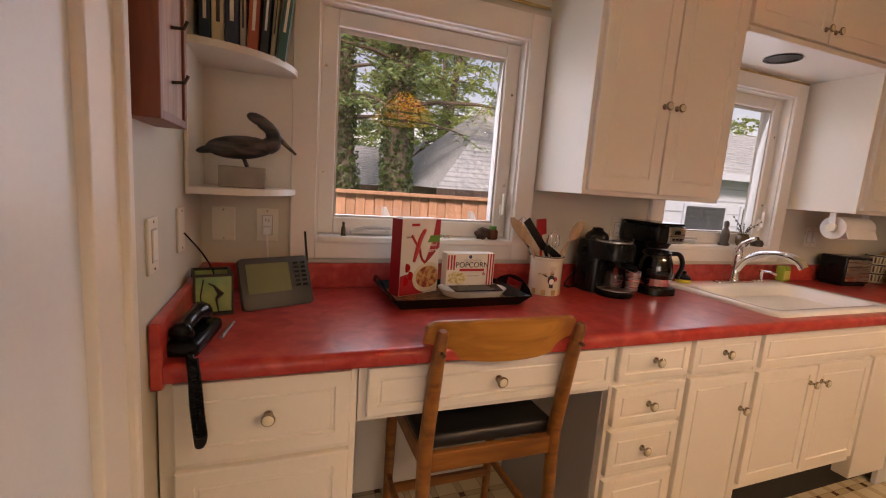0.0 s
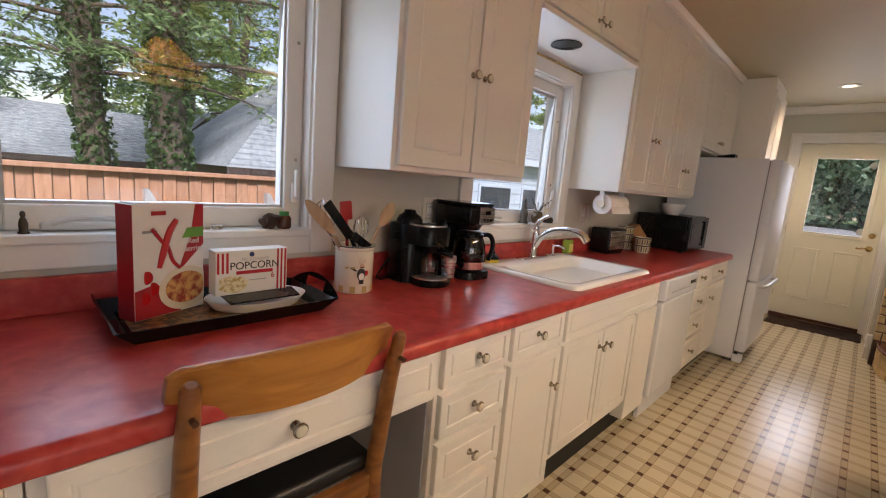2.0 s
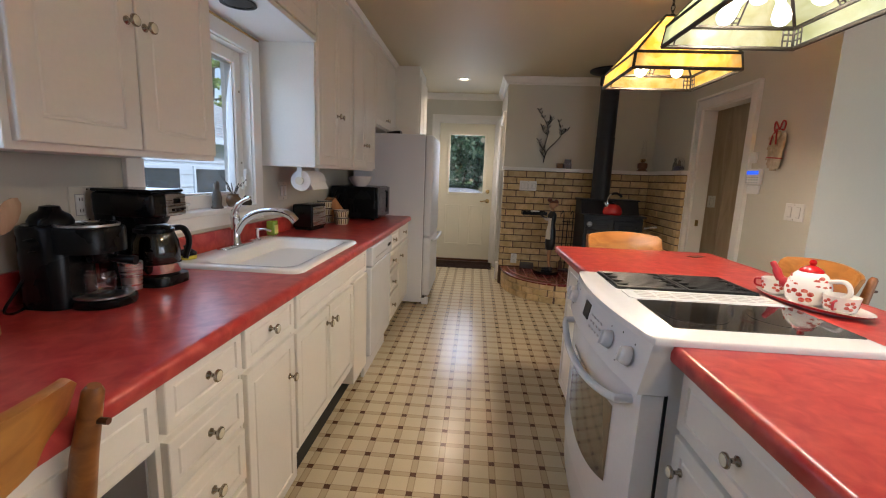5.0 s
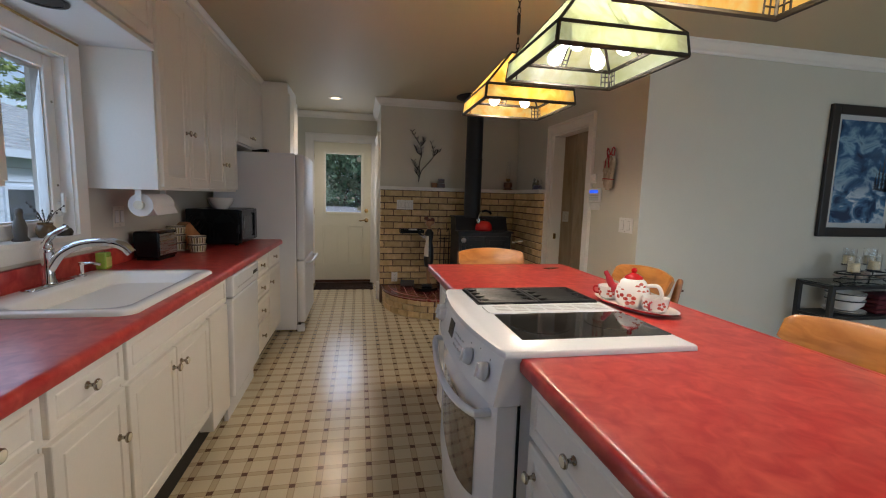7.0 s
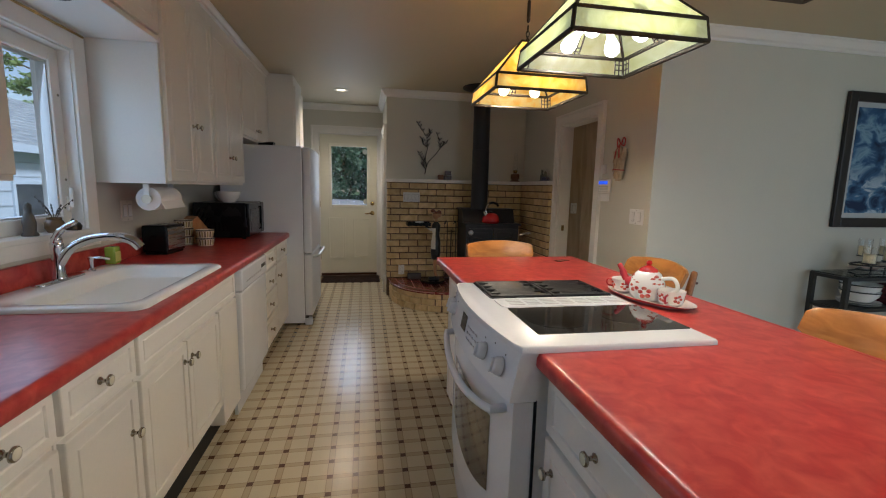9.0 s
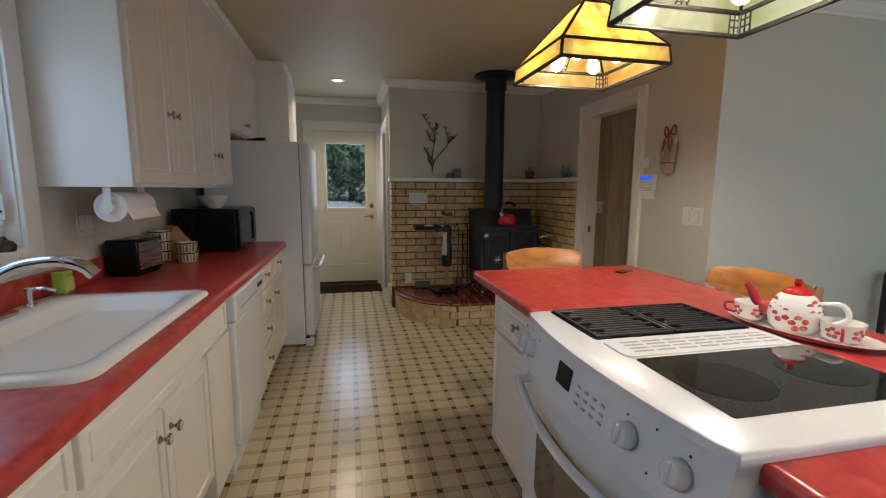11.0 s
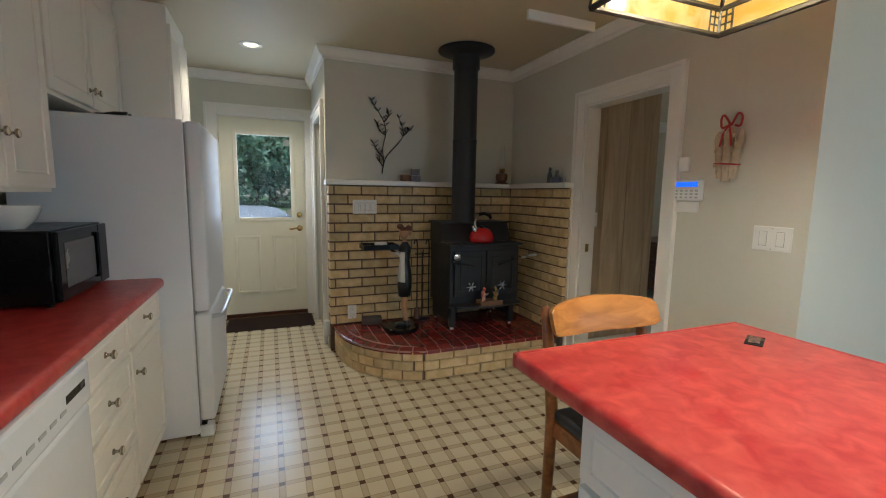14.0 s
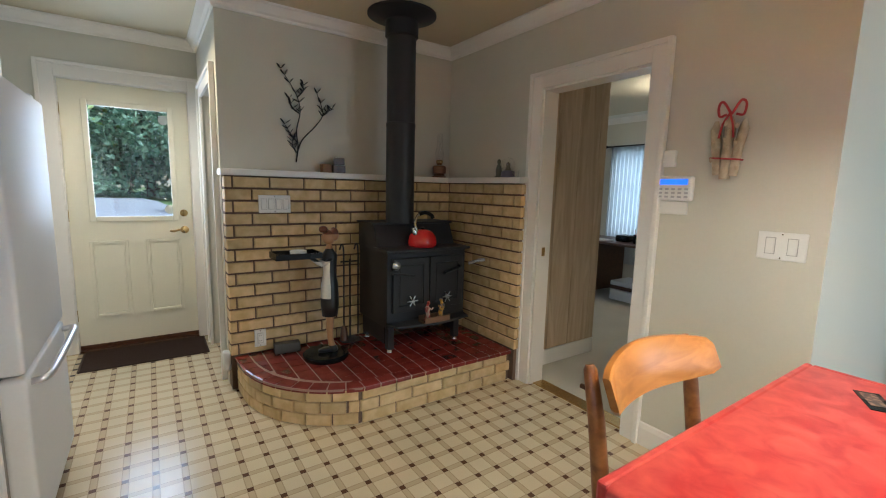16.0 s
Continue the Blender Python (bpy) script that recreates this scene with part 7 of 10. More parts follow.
# ---- tray with boxes ----
tr = thing("serving_tray", (0.48, 1.57, 0.916), "black serving tray with flared sides and cut-out handles", "tray")
tp = [(0.255, 1.440), (0.715, 1.455), (0.715, 1.700), (0.255, 1.690)]
tq = [(0.215, 1.415), (0.755, 1.430), (0.755, 1.725), (0.215, 1.715)]
b = bmesh.new()
lo = [b.verts.new((*p_, 0.917)) for p_ in tp]; li = [b.verts.new((p_[0], p_[1], 0.923)) for p_ in tp]
hi = [b.verts.new((*p_, 0.955)) for p_ in tq]; hj = [b.verts.new((p_[0] + (0.006 if p_[0] < 0.5 else -0.006), p_[1] + (0.006 if p_[1] < 1.5 else -0.006), 0.955)) for p_ in tq]
b.faces.new(lo[::-1]); b.faces.new(li)
for i in range(4):
    j = (i + 1) % 4
    b.faces.new([lo[i], lo[j], hi[j], hi[i]]); b.faces.new([li[i], li[j], hj[j], hj[i]]); b.faces.new([hi[i], hi[j], hj[j], hj[i]])
part("tray_body", b, M_BLKGLOSS, tr)
part("liner", box(0.262, 1.462, 0.9235, 0.708, 1.688, 0.925), blend_mat("dried_leaf_print", rgb(0.03, 0.02, 0.012), rgb(0.34, 0.16, 0.06), 0.4, 40, 0.4, 0.6, 4, 1.5), tr, "brown leaf patterned tray bottom")
for x, s in ((0.755, 1), (0.215, -1)):
    prof = [(1.43 + 0.29 * i / 16, 0.955 + 0.045 * math.sin(math.pi * i / 16) ** 0.8) for i in range(17)]
    hole = [(1.575 + 0.048 * math.cos(math.pi * i / 8), 0.966 + 0.014 * math.sin(math.pi * i / 8)) for i in range(9)]
    bmh = bmesh.new()
    out_ = [bmh.verts.new((x + s * 0.012 * (p_[1] - 0.955) / 0.045, p_[0], p_[1])) for p_ in prof]
    low_ = [bmh.verts.new((x, p_[0], 0.953)) for p_ in prof]
    for i in range(16):
        if 5 <= i <= 10:
            continue
        bmh.faces.new([low_[i], low_[i + 1], out_[i + 1], out_[i]])
    mid_ = [bmh.verts.new((x + s * 0.008, prof[i][0], 0.984)) for i in range(5, 12)]
    for k in range(6):
        bmh.faces.new([mid_[k], mid_[k + 1], out_[6 + k], out_[5 + k]])
    bmesh.ops.solidify(bmh, geom=bmh.faces[:], thickness=0.006)
    part("handle", bmh, M_BLKGLOSS, tr, "raised end with a hand hole")


def text_obj(name, body, size, m, material, parent, extrude=0.0004, align="CENTER"):
    c = bpy.data.curves.new(name, "FONT")
    c.body, c.size, c.extrude, c.align_x, c.align_y = body, size, extrude, align, "CENTER"
    c.materials.append(material)
    ob = place(name, c, parent, "", m)
    return ob


UP = Matrix.Rotation(radians(90), 4, "X")     # lettering stands up and faces -y
cer = thing("cereal_box", (0.35, 1.62, 0.925), "red and white cereal box standing in the tray", "box")
cm_ = Matrix.Translation((0.278, 1.565, 0.926)) @ Matrix.Rotation(radians(24), 4, "Z")
CW, CHh, CD = 0.19, 0.285, 0.058
part("carton", box(0, 0, 0, CW, CD, CHh, 0.0015, m=cm_), M_PAPER, cer)
part("side_panel", box(-0.0008, 0.001, 0.001, 0.0006, CD - 0.001, CHh - 0.001, m=cm_), M_CRIM, cer, "crimson side panel")
def flatp(name, poly, mat_, par, m, y=-0.0008, lab=""):
    return part(name, prism(poly, 0, 0.0010, m=m @ Matrix.Translation((0, y + 0.0010, 0)) @ XZ), mat_, par, lab)
flatp("red_swoosh", [(0.112, 0.105), (CW - 0.001, 0.175), (CW - 0.001, CHh - 0.002), (0.165, CHh - 0.002), (0.150, 0.20)], M_CRIM, cer, cm_)
flatp("red_foot", [(0.001, 0.002), (0.001, 0.075), (0.05, 0.085), (0.10, 0.06), (0.12, 0.002)], M_CRIM, cer, cm_)
flatp("green_flash", [(0.125, 0.196), (CW - 0.002, 0.196), (CW - 0.002, 0.222), (0.140, 0.222)], mk("green_print", rgb(0.10, 0.30, 0.05), 0.4), cer, cm_, -0.0018)
M_BIGRED = mk("red_letter_print", rgb(0.50, 0.02, 0.03), 0.35)
part("red_emblem", tube([cm_ @ Vector(p) for p in spline([(0.062, -0.001, 0.125), (0.075, -0.001, 0.17), (0.090, -0.001, 0.215), (0.110, -0.001, 0.245)], 4)], [0.006, 0.007, 0.008, 0.009, 0.009, 0.009, 0.009, 0.009, 0.009, 0.009, 0.008, 0.008, 0.006], 6), M_BIGRED, cer, "tall curved red emblem")
part("red_emblem_arm", tube([cm_ @ Vector(p) for p in spline([(0.045, -0.001, 0.225), (0.072, -0.001, 0.19), (0.085, -0.001, 0.178), (0.098, -0.001, 0.14), (0.118, -0.001, 0.118)], 4)], 0.005, 6), M_BIGRED, cer)
bowl = [(0.135 + 0.075 * math.cos(2 * math.pi * i / 28), 0.062 + 0.058 * math.sin(2 * math.pi * i / 28)) for i in range(28)]
bowl = [(min(CW - 0.001, x), max(0.002, z)) for x, z in bowl]
flatp("bowl_picture", bowl, M_CREAM, cer, cm_, -0.0018)
flatp("flakes_picture", [(0.135 + 0.058 * math.cos(2 * math.pi * i / 24) * (1 if math.cos(2 * math.pi * i / 24) < 0.9 else 0.9), 0.064 + 0.042 * math.sin(2 * math.pi * i / 24)) for i in range(24)], blend_mat("flakes_print", rgb(0.30, 0.03, 0.02), rgb(0.65, 0.36, 0.13), 0.4, 60, 0.35, 0.6, 3), cer, cm_, -0.0028)
for bx, bz in ((0.030, 0.105), (0.045, 0.075), (0.022, 0.055)):
    part("berry_picture", blob(cm_ @ Vector((bx, -0.0012, bz)), (0.014, 0.0016, 0.017), 2), M_SCAR, cer)
text_obj("lettering", "Red\nBerries", 0.021, cm_ @ Matrix.Translation((0.157, -0.0026, 0.176)) @ UP, M_PAPER, cer)
part("small_print", box(0.022, -0.0012, 0.215, 0.058, 0.0004, 0.221, m=cm_), mk("grey_lettering", rgb(0.3), 0.5), cer, "bar of small print")
part("brand_mark", box(0.045, -0.0012, 0.258, 0.082, 0.0004, 0.268, m=cm_), M_BIGRED, cer, "red mark")
part("top_flap", box(0.004, 0.006, CHh, CW - 0.01, CD - 0.004, CHh + 0.004, 0.001, m=cm_ @ Matrix.Rotation(radians(0.8), 4, "Y")), M_PAPER, cer)

pl = thing("oval_dish", (0.585, 1.55, 0.925), "white oval serving dish lying in the tray", "dish")
pp = bmesh.new()
for (r0, z0_), (r1, z1_) in zip([(0.0, 0.928), (0.62, 0.928), (0.80, 0.934), (0.98, 0.956), (1.0, 0.956), (0.86, 0.930), (0.7, 0.9255)], [(0.62, 0.928), (0.80, 0.934), (0.98, 0.956), (1.0, 0.956), (0.86, 0.930), (0.7, 0.9255), (0.0, 0.9255)]):
    ringa = [(0.575 + 0.140 * r0 * math.cos(a_), 1.575 + 0.098 * r0 * math.sin(a_), z0_) for a_ in [2 * math.pi * k / 40 for k in range(40)]]
    ringb = [(0.575 + 0.140 * r1 * math.cos(a_), 1.575 + 0.098 * r1 * math.sin(a_), z1_) for a_ in [2 * math.pi * k / 40 for k in range(40)]]
    va, vb2 = ([pp.verts.new(ringa[0])] if r0 == 0 else [pp.verts.new(q) for q in ringa]), ([pp.verts.new(ringb[0])] if r1 == 0 else [pp.verts.new(q) for q in ringb])
    for k in range(40):
        q = [va[k % len(va)], va[(k + 1) % len(va)], vb2[(k + 1) % len(vb2)], vb2[k % len(vb2)]]
        q = [v_ for n_, v_ in enumerate(q) if v_ not in q[:n_]]
        if len(q) > 2:
            pp.faces.new(q)
bmesh.ops.remove_doubles(pp, verts=pp.verts, dist=1e-5)
part("dish_body", pp, M_PORC, pl, smooth=True)
tagged(part("black_folder", prism([(0.475, 1.50), (0.67, 1.505), (0.69, 1.60), (0.48, 1.60)], 0.9575, 0.9615, m=Matrix.Identity(4), bevel=0.001), M_BLACK), "flat black folder lying on the oval dish", "folder")
pop = thing("popcorn_box", (0.55, 1.6, 0.96), "white and red striped popcorn box standing on the dish", "box")
qm = Matrix.Translation((0.462, 1.578, 0.962)) @ Matrix.Rotation(radians(2), 4, "Z")
PW, PHh, PD = 0.205, 0.125, 0.05
part("carton", box(0, 0, 0, PW, PD, PHh, 0.0015, m=qm), M_PAPER, pop)
for i in range(3):
    part("stripe", box(PW - 0.032 + 0.0115 * i, -0.0008, 0.001, PW - 0.0265 + 0.0115 * i, 0.0004, PHh - 0.001, m=qm), M_BIGRED, pop, "red stripe")
    part("stripe", box(0.004 + 0.012 * i, -0.0008, 0.062, 0.010 + 0.012 * i, 0.0004, PHh - 0.006, m=qm), M_BIGRED, pop, "red stripe")
text_obj("lettering", "POPCORN", 0.030, qm @ Matrix.Translation((0.108, -0.0012, 0.080)) @ UP, M_INK, pop, 0.0006)
text_obj("lettering", "MICROWAVE", 0.013, qm @ Matrix.Translation((0.108, -0.0012, 0.098)) @ UP, mk("pale_grey_lettering", rgb(0.5), 0.5), pop, 0.0006)
part("red_ribbon", box(0.055, -0.0009, 0.056, 0.160, 0.0004, 0.066, m=qm), M_BIGRED, pop)
text_obj("lettering", "6", 0.024, qm @ Matrix.Translation((0.160, -0.0012, 0.046)) @ UP, M_BIGRED, pop, 0.0006)
part("small_print", box(0.090, -0.0009, 0.036, 0.140, 0.0004, 0.039, m=qm), mk("faint_print", rgb(0.45), 0.5), pop)
part("blue_mark", cyl(qm @ Vector((0.098, 0.0004, 0.112)), qm @ Vector((0.098, -0.0009, 0.112)), 0.007, 20), mk("navy_print", rgb(0.02, 0.04, 0.16), 0.4), pop, "small round blue mark")
flatp("popcorn_picture", [(0.048 + 0.042 * math.cos(2 * math.pi * i / 22) * (1 + 0.12 * math.sin(5 * i)), 0.030 + 0.024 * math.sin(2 * math.pi * i / 22) * (1 + 0.1 * math.cos(7 * i))) for i in range(22)], blend_mat("popcorn_print", rgb(0.50, 0.36, 0.10), rgb(0.80, 0.74, 0.50), 0.5, 90, 0.35, 0.6, 3), pop, qm)

# ---- utensil crock ----
cr = thing("utensil_crock", (0.932, 1.618, 0.916), "cream ceramic utensil crock with a small chef picture", "crock")
C0 = (0.932, 1.618, 0.916)
part("pot", lathe([(0, 0.0), (0.064, 0.0), (0.067, 0.004), (0.067, 0.148), (0.071, 0.152), (0.071, 0.163), (0.066, 0.165), (0.061, 0.160), (0.061, 0.012), (0, 0.012)], 40, C0), M_CREAM, cr, smooth=True)
part("black_line", lathe([(0.0712, 0.1605), (0.0716, 0.1625), (0.0712, 0.1645)], 40, C0), M_INK, cr)
for i in range(20):
    a = 2 * math.pi * i / 20
    if i % 2 == 0:
        part("check", box(-0.009, -0.0012, 0.004, 0.009, 0.0006, 0.026, m=Matrix.Translation(C0) @ Matrix.Rotation(a, 4, "Z") @ Matrix.Translation((0, -0.067, 0))), mk("ochre_check", rgb(0.48, 0.33, 0.12), 0.4) if i == 0 else bpy.data.materials["ochre_check"], cr, "ochre check")
fm = Matrix.Translation(C0) @ Matrix.Rotation(radians(-18), 4, "Z")
chef = bmesh.new()
blob(fm @ Vector((0.008, -0.0665, 0.070)), (0.019, 0.003, 0.022), 2, bm=chef)
tube([fm @ Vector((-0.010, -0.067, 0.082)), fm @ Vector((-0.03, -0.062, 0.092))], 0.003, 6, bm=chef)
part("chef_figure", chef, M_INK, cr, "small painted figure")
part("chef_apron", blob(fm @ Vector((0.008, -0.0685, 0.063)), (0.012, 0.002, 0.013), 2), M_PAPER, cr)
part("chef_head", blob(fm @ Vector((0.009, -0.0672, 0.098)), (0.010, 0.002, 0.010), 2), mk("tan_print", rgb(0.55, 0.36, 0.24), 0.4), cr)
part("chef_hat", blob(fm @ Vector((0.010, -0.0675, 0.116)), (0.015, 0.002, 0.010), 2), mk("hat_print", rgb(0.6, 0.52, 0.4), 0.4), cr)
part("chef_moustache", box(0.002, -0.0705, 0.0935, 0.016, -0.0685, 0.0965, m=fm), M_INK, cr)
part("chef_legs", box(0.0, -0.0690, 0.036, 0.016, -0.0660, 0.050, m=fm), M_INK, cr)
part("red_scarf", blob(fm @ Vector((0.027, -0.0625, 0.073)), (0.007, 0.003, 0.010), 2), M_BIGRED, cr)
for a_ in (-52, -34):
    dm_ = Matrix.Translation(C0) @ Matrix.Rotation(radians(a_), 4, "Z")
    part("dish_picture", blob(dm_ @ Vector((0, -0.0675, 0.092)), (0.011, 0.002, 0.004), 2), bpy.data.materials["ochre_check"], cr, "small painted dish")
def utensil(label, mat_, shape):
    return tagged(part(label.split()[-1], shape, mat_, smooth=True), label + " standing in the crock", "utensil", "cooking utensils")
M_SPOON = blend_mat("worn_spoon_wood", rgb(0.34, 0.22, 0.13), rgb(0.52, 0.37, 0.24), 0.6, 6, 0.3, 0.7, 4, stretch=(6, 6, 1))
cx, cy, cz = C0
def stick(p, q, r, bm=None):
    return tube([p, q], r, 8, bm=bm)
ut = stick((cx - 0.01, cy, cz + 0.02), (cx + 0.092, cy - 0.01, cz + 0.225), 0.0065)
blob((cx + 0.125, cy - 0.012, cz + 0.272), (0.027, 0.008, 0.052), 2, bm=ut, m=Matrix.Rotation(radians(34), 4, "Y"))
utensil("worn wooden spoon", M_SPOON, ut)
ut = stick((cx + 0.02, cy + 0.01, cz + 0.02), (cx - 0.095, cy - 0.012, cz + 0.205), 0.0075)
blob((cx - 0.150, cy - 0.02, cz + 0.262), (0.022, 0.007, 0.078), 2, bm=ut, m=Matrix.Rotation(radians(-46), 4, "Y"))
utensil("greyed wooden spoon", M_SPOON, ut)
ut = stick((cx + 0.035, cy - 0.03, cz + 0.05), (cx - 0.045, cy - 0.03, cz + 0.205), 0.007)
box(-0.017, -0.003, 0, 0.017, 0.003, 0.15, 0.003, bm=ut, m=Matrix.Translation((cx - 0.040, cy - 0.03, cz + 0.195)) @ Matrix.Rotation(radians(-40), 4, "Y"))
utensil("long black spatula", M_BLACK, ut)
ut = stick((cx + 0.0, cy + 0.03, cz + 0.02), (cx - 0.022, cy + 0.03, cz + 0.25), 0.0055)
box(-0.024, -0.005, 0, 0.024, 0.005, 0.068, 0.010, bm=ut, m=Matrix.Translation((cx - 0.020, cy + 0.03, cz + 0.245)) @ Matrix.Rotation(radians(-7), 4, "Y"))
utensil("red silicone scraper", mk("red_silicone", rgb(0.42, 0.012, 0.015), 0.4), ut)
for wx, wy, wz, wr, nm in ((0.012, -0.008, 0.165, 1.3, "steel wire whisk"), (-0.085, 0.03, 0.20, 1.5, "large steel wire whisk")):
    top_ = Vector((cx + wx, cy + wy, cz + wz))
    ut = stick((cx + 0.01, cy + 0.01, cz + 0.02), top_, 0.005)
    for k in range(6):
        a = math.pi * k / 6
        tube([(top_.x + wx * 0.35 * z_ / 0.078 + wr * r_ * math.cos(a), top_.y + wr * r_ * math.sin(a), top_.z + z_ * wr) for r_, z_ in ((0.003, 0.0), (0.020, 0.035), (0.018, 0.065), (0, 0.078), (-0.018, 0.065), (-0.020, 0.035), (-0.003, 0.0))], 0.0012, 4, bm=ut)
    utensil(nm, M_CHROME, ut)
ut = stick((cx - 0.01, cy - 0.03, cz + 0.02), (cx + 0.0, cy - 0.052, cz + 0.172), 0.007)
box(-0.03, -0.004, -0.03, 0.055, 0.004, 0.0, 0.004, bm=ut, m=Matrix.Translation((cx - 0.012, cy - 0.052, cz + 0.20)) @ Matrix.Rotation(radians(34), 4, "Y"))
utensil("black plastic turner", M_BLACK, ut)

# ---- coffee machines ----
es = thing("espresso_machine", (1.24, 1.62, 0.916), "black espresso machine with a small glass jug", "coffee maker")
ex, ey = 1.235, 1.60
part("drip_base", lathe([(0, 0), (0.078, 0), (0.082, 0.006), (0.082, 0.022), (0.076, 0.027), (0, 0.027)], 36, (ex + 0.015, ey - 0.045, 0.916)), M_BLACK, es, smooth=True)
part("drip_plate", lathe([(0.0, 0.0), (0.074, 0.0), (0.074, 0.004), (0, 0.004)], 36, (ex + 0.015, ey - 0.045, 0.943)), M_STEEL, es, "steel drip plate", smooth=True)
part("tower", prism(rounded(ex - 0.085, ey - 0.01, ex + 0.06, ey + 0.13, 0.045, 6), 0.917, 1.15, bevel=0.012), M_BLACK, es, smooth=True)
part("head", prism(rounded(ex - 0.075, ey - 0.105, ex + 0.085, ey + 0.06, 0.06, 6), 1.075, 1.148, bevel=0.012), M_BLACK, es, smooth=True)
part("boiler_cap", lathe([(0.052, 0), (0.052, 0.012), (0.044, 0.028), (0.026, 0.040), (0.022, 0.052), (0, 0.056)], 28, (ex - 0.02, ey + 0.06, 1.148)), M_BLACK, es, "round black boiler cap", smooth=True)
part("rim", lathe([(0.073, 0), (0.077, 0.002), (0.077, 0.008), (0.072, 0.008)], 36, (ex + 0.006, ey - 0.022, 1.146)), M_STEEL, es, "thin steel rim", smooth=True)
part("filter_holder", lathe([(0, 0), (0.030, 0), (0.034, 0.010), (0.034, 0.035), (0, 0.035)], 24, (ex + 0.01, ey - 0.05, 1.042)), M_BLACK, es, smooth=True)
part("filter_handle", tube([(ex + 0.01, ey - 0.08, 1.055), (ex + 0.02, ey - 0.15, 1.050)], [0.010, 0.014], 10), M_BLACK, es, smooth=True)
part("knob", lathe([(0, 0), (0.018, 0), (0.016, 0.022), (0, 0.024)], 16, (ex - 0.085, ey + 0.05, 1.10), m=Matrix.Rotation(radians(-90), 4, "Y")), M_BLACK, es, smooth=True)
part("jug", lathe([(0.0, 0.001), (0.034, 0.001), (0.038, 0.010), (0.040, 0.055), (0.036, 0.07), (0.034, 0.07), (0.037, 0.054), (0.035, 0.012), (0.0, 0.006)], 28, (ex - 0.005, ey - 0.055, 0.947)), M_LAMPGLASS, es, "small glass jug", smooth=True)
part("steel_cup", lathe([(0, 0), (0.026, 0), (0.032, 0.085), (0.030, 0.085), (0.024, 0.004), (0, 0.004)], 24, (ex + 0.075, ey - 0.085, 0.946)), M_STEEL, es, "ribbed steel frothing cup", smooth=True)
part("cord", tube(spline([(ex - 0.08, ey + 0.10, 1.0), (ex - 0.13, ey + 0.06, 0.99), (ex - 0.16, ey + 0.07, 0.94), (ex - 0.12, ey + 0.09, 0.919), (ex - 0.05, ey + 0.12, 0.919)], 6), 0.004, 6), M_BLACK, es, "black cord", smooth=True)
cf = thing("drip_coffee_maker", (1.49, 1.64, 0.916), "black and steel drip coffee maker with a glass pot", "coffee maker")
fx, fy = 1.505, 1.625
part("hot_plate", prism(rounded(fx - 0.085, fy - 0.125, fx + 0.085, fy + 0.11, 0.055, 6), 0.916, 0.948, bevel=0.006), M_BLACK, cf, smooth=True)
part("column", box(fx - 0.080, fy + 0.035, 0.93, fx + 0.080, fy + 0.11, 1.20, 0.012, 3), M_BLACK, cf, smooth=True)
part("head", box(fx - 0.082, fy - 0.105, 1.150, fx + 0.082, fy + 0.112, 1.232, 0.014, 3), M_BLACK, cf, smooth=True)
part("lid", box(fx - 0.080, fy - 0.10, 1.232, fx + 0.080, fy + 0.11, 1.243, 0.004), M_BLKGLOSS, cf)
fp = part("steel_panel", box(fx - 0.020, fy - 0.109, 1.154, fx + 0.078, fy - 0.098, 1.228, 0.005), M_STEEL, cf, "brushed steel front panel")
part("clock", box(fx + 0.012, fy - 0.1115, 1.194, fx + 0.046, fy - 0.108, 1.212, 0.002), M_BLKGLOSS, fp)
for k in range(3):
    part("key", box(fx + 0.002 + 0.022 * k, fy - 0.1115, 1.168, fx + 0.017 + 0.022 * k, fy - 0.108, 1.178, 0.002), M_BLACK, fp)
part("filter_cone", lathe([(0.045, 0), (0.055, 0.02), (0.055, 0.026), (0, 0.026)], 28, (fx, fy - 0.035, 1.126)), M_BLACK, cf, smooth=True)
pot = part("pot", lathe([(0, 0.002), (0.062, 0.002), (0.070, 0.012), (0.077, 0.065), (0.072, 0.115), (0.056, 0.155), (0.054, 0.155), (0.070, 0.114), (0.074, 0.065), (0.067, 0.014), (0, 0.006)], 36, (fx, fy - 0.04, 0.949)), glass_mat("smoky_pot_glass", rgb(0.30, 0.27, 0.26), 0.0, 0.09), cf, "dark tinted glass pot", smooth=True)
part("steel_band", lathe([(0.0700, 0), (0.0745, 0.002), (0.0775, 0.034), (0.074, 0.036)], 36, (fx, fy - 0.04, 0.955)), M_CHROME, pot, "bright steel band", smooth=True)
part("pot_collar", lathe([(0.052, 0), (0.062, 0.002), (0.062, 0.014), (0.052, 0.016)], 32, (fx, fy - 0.04, 1.094)), M_BLACK, pot, smooth=True)
part("pot_lid", lathe([(0, 0.012), (0.050, 0.010), (0.056, 0.0), (0, 0.0)], 28, (fx, fy - 0.04, 1.108)), M_BLACK, pot, smooth=True)
part("pot_handle", tube(spline([(fx + 0.058, fy - 0.055, 1.100), (fx + 0.100, fy - 0.075, 1.098), (fx + 0.116, fy - 0.085, 1.05), (fx + 0.098, fy - 0.078, 0.985)], 5), 0.011, 8), M_BLACK, pot, "black curved handle", smooth=True)

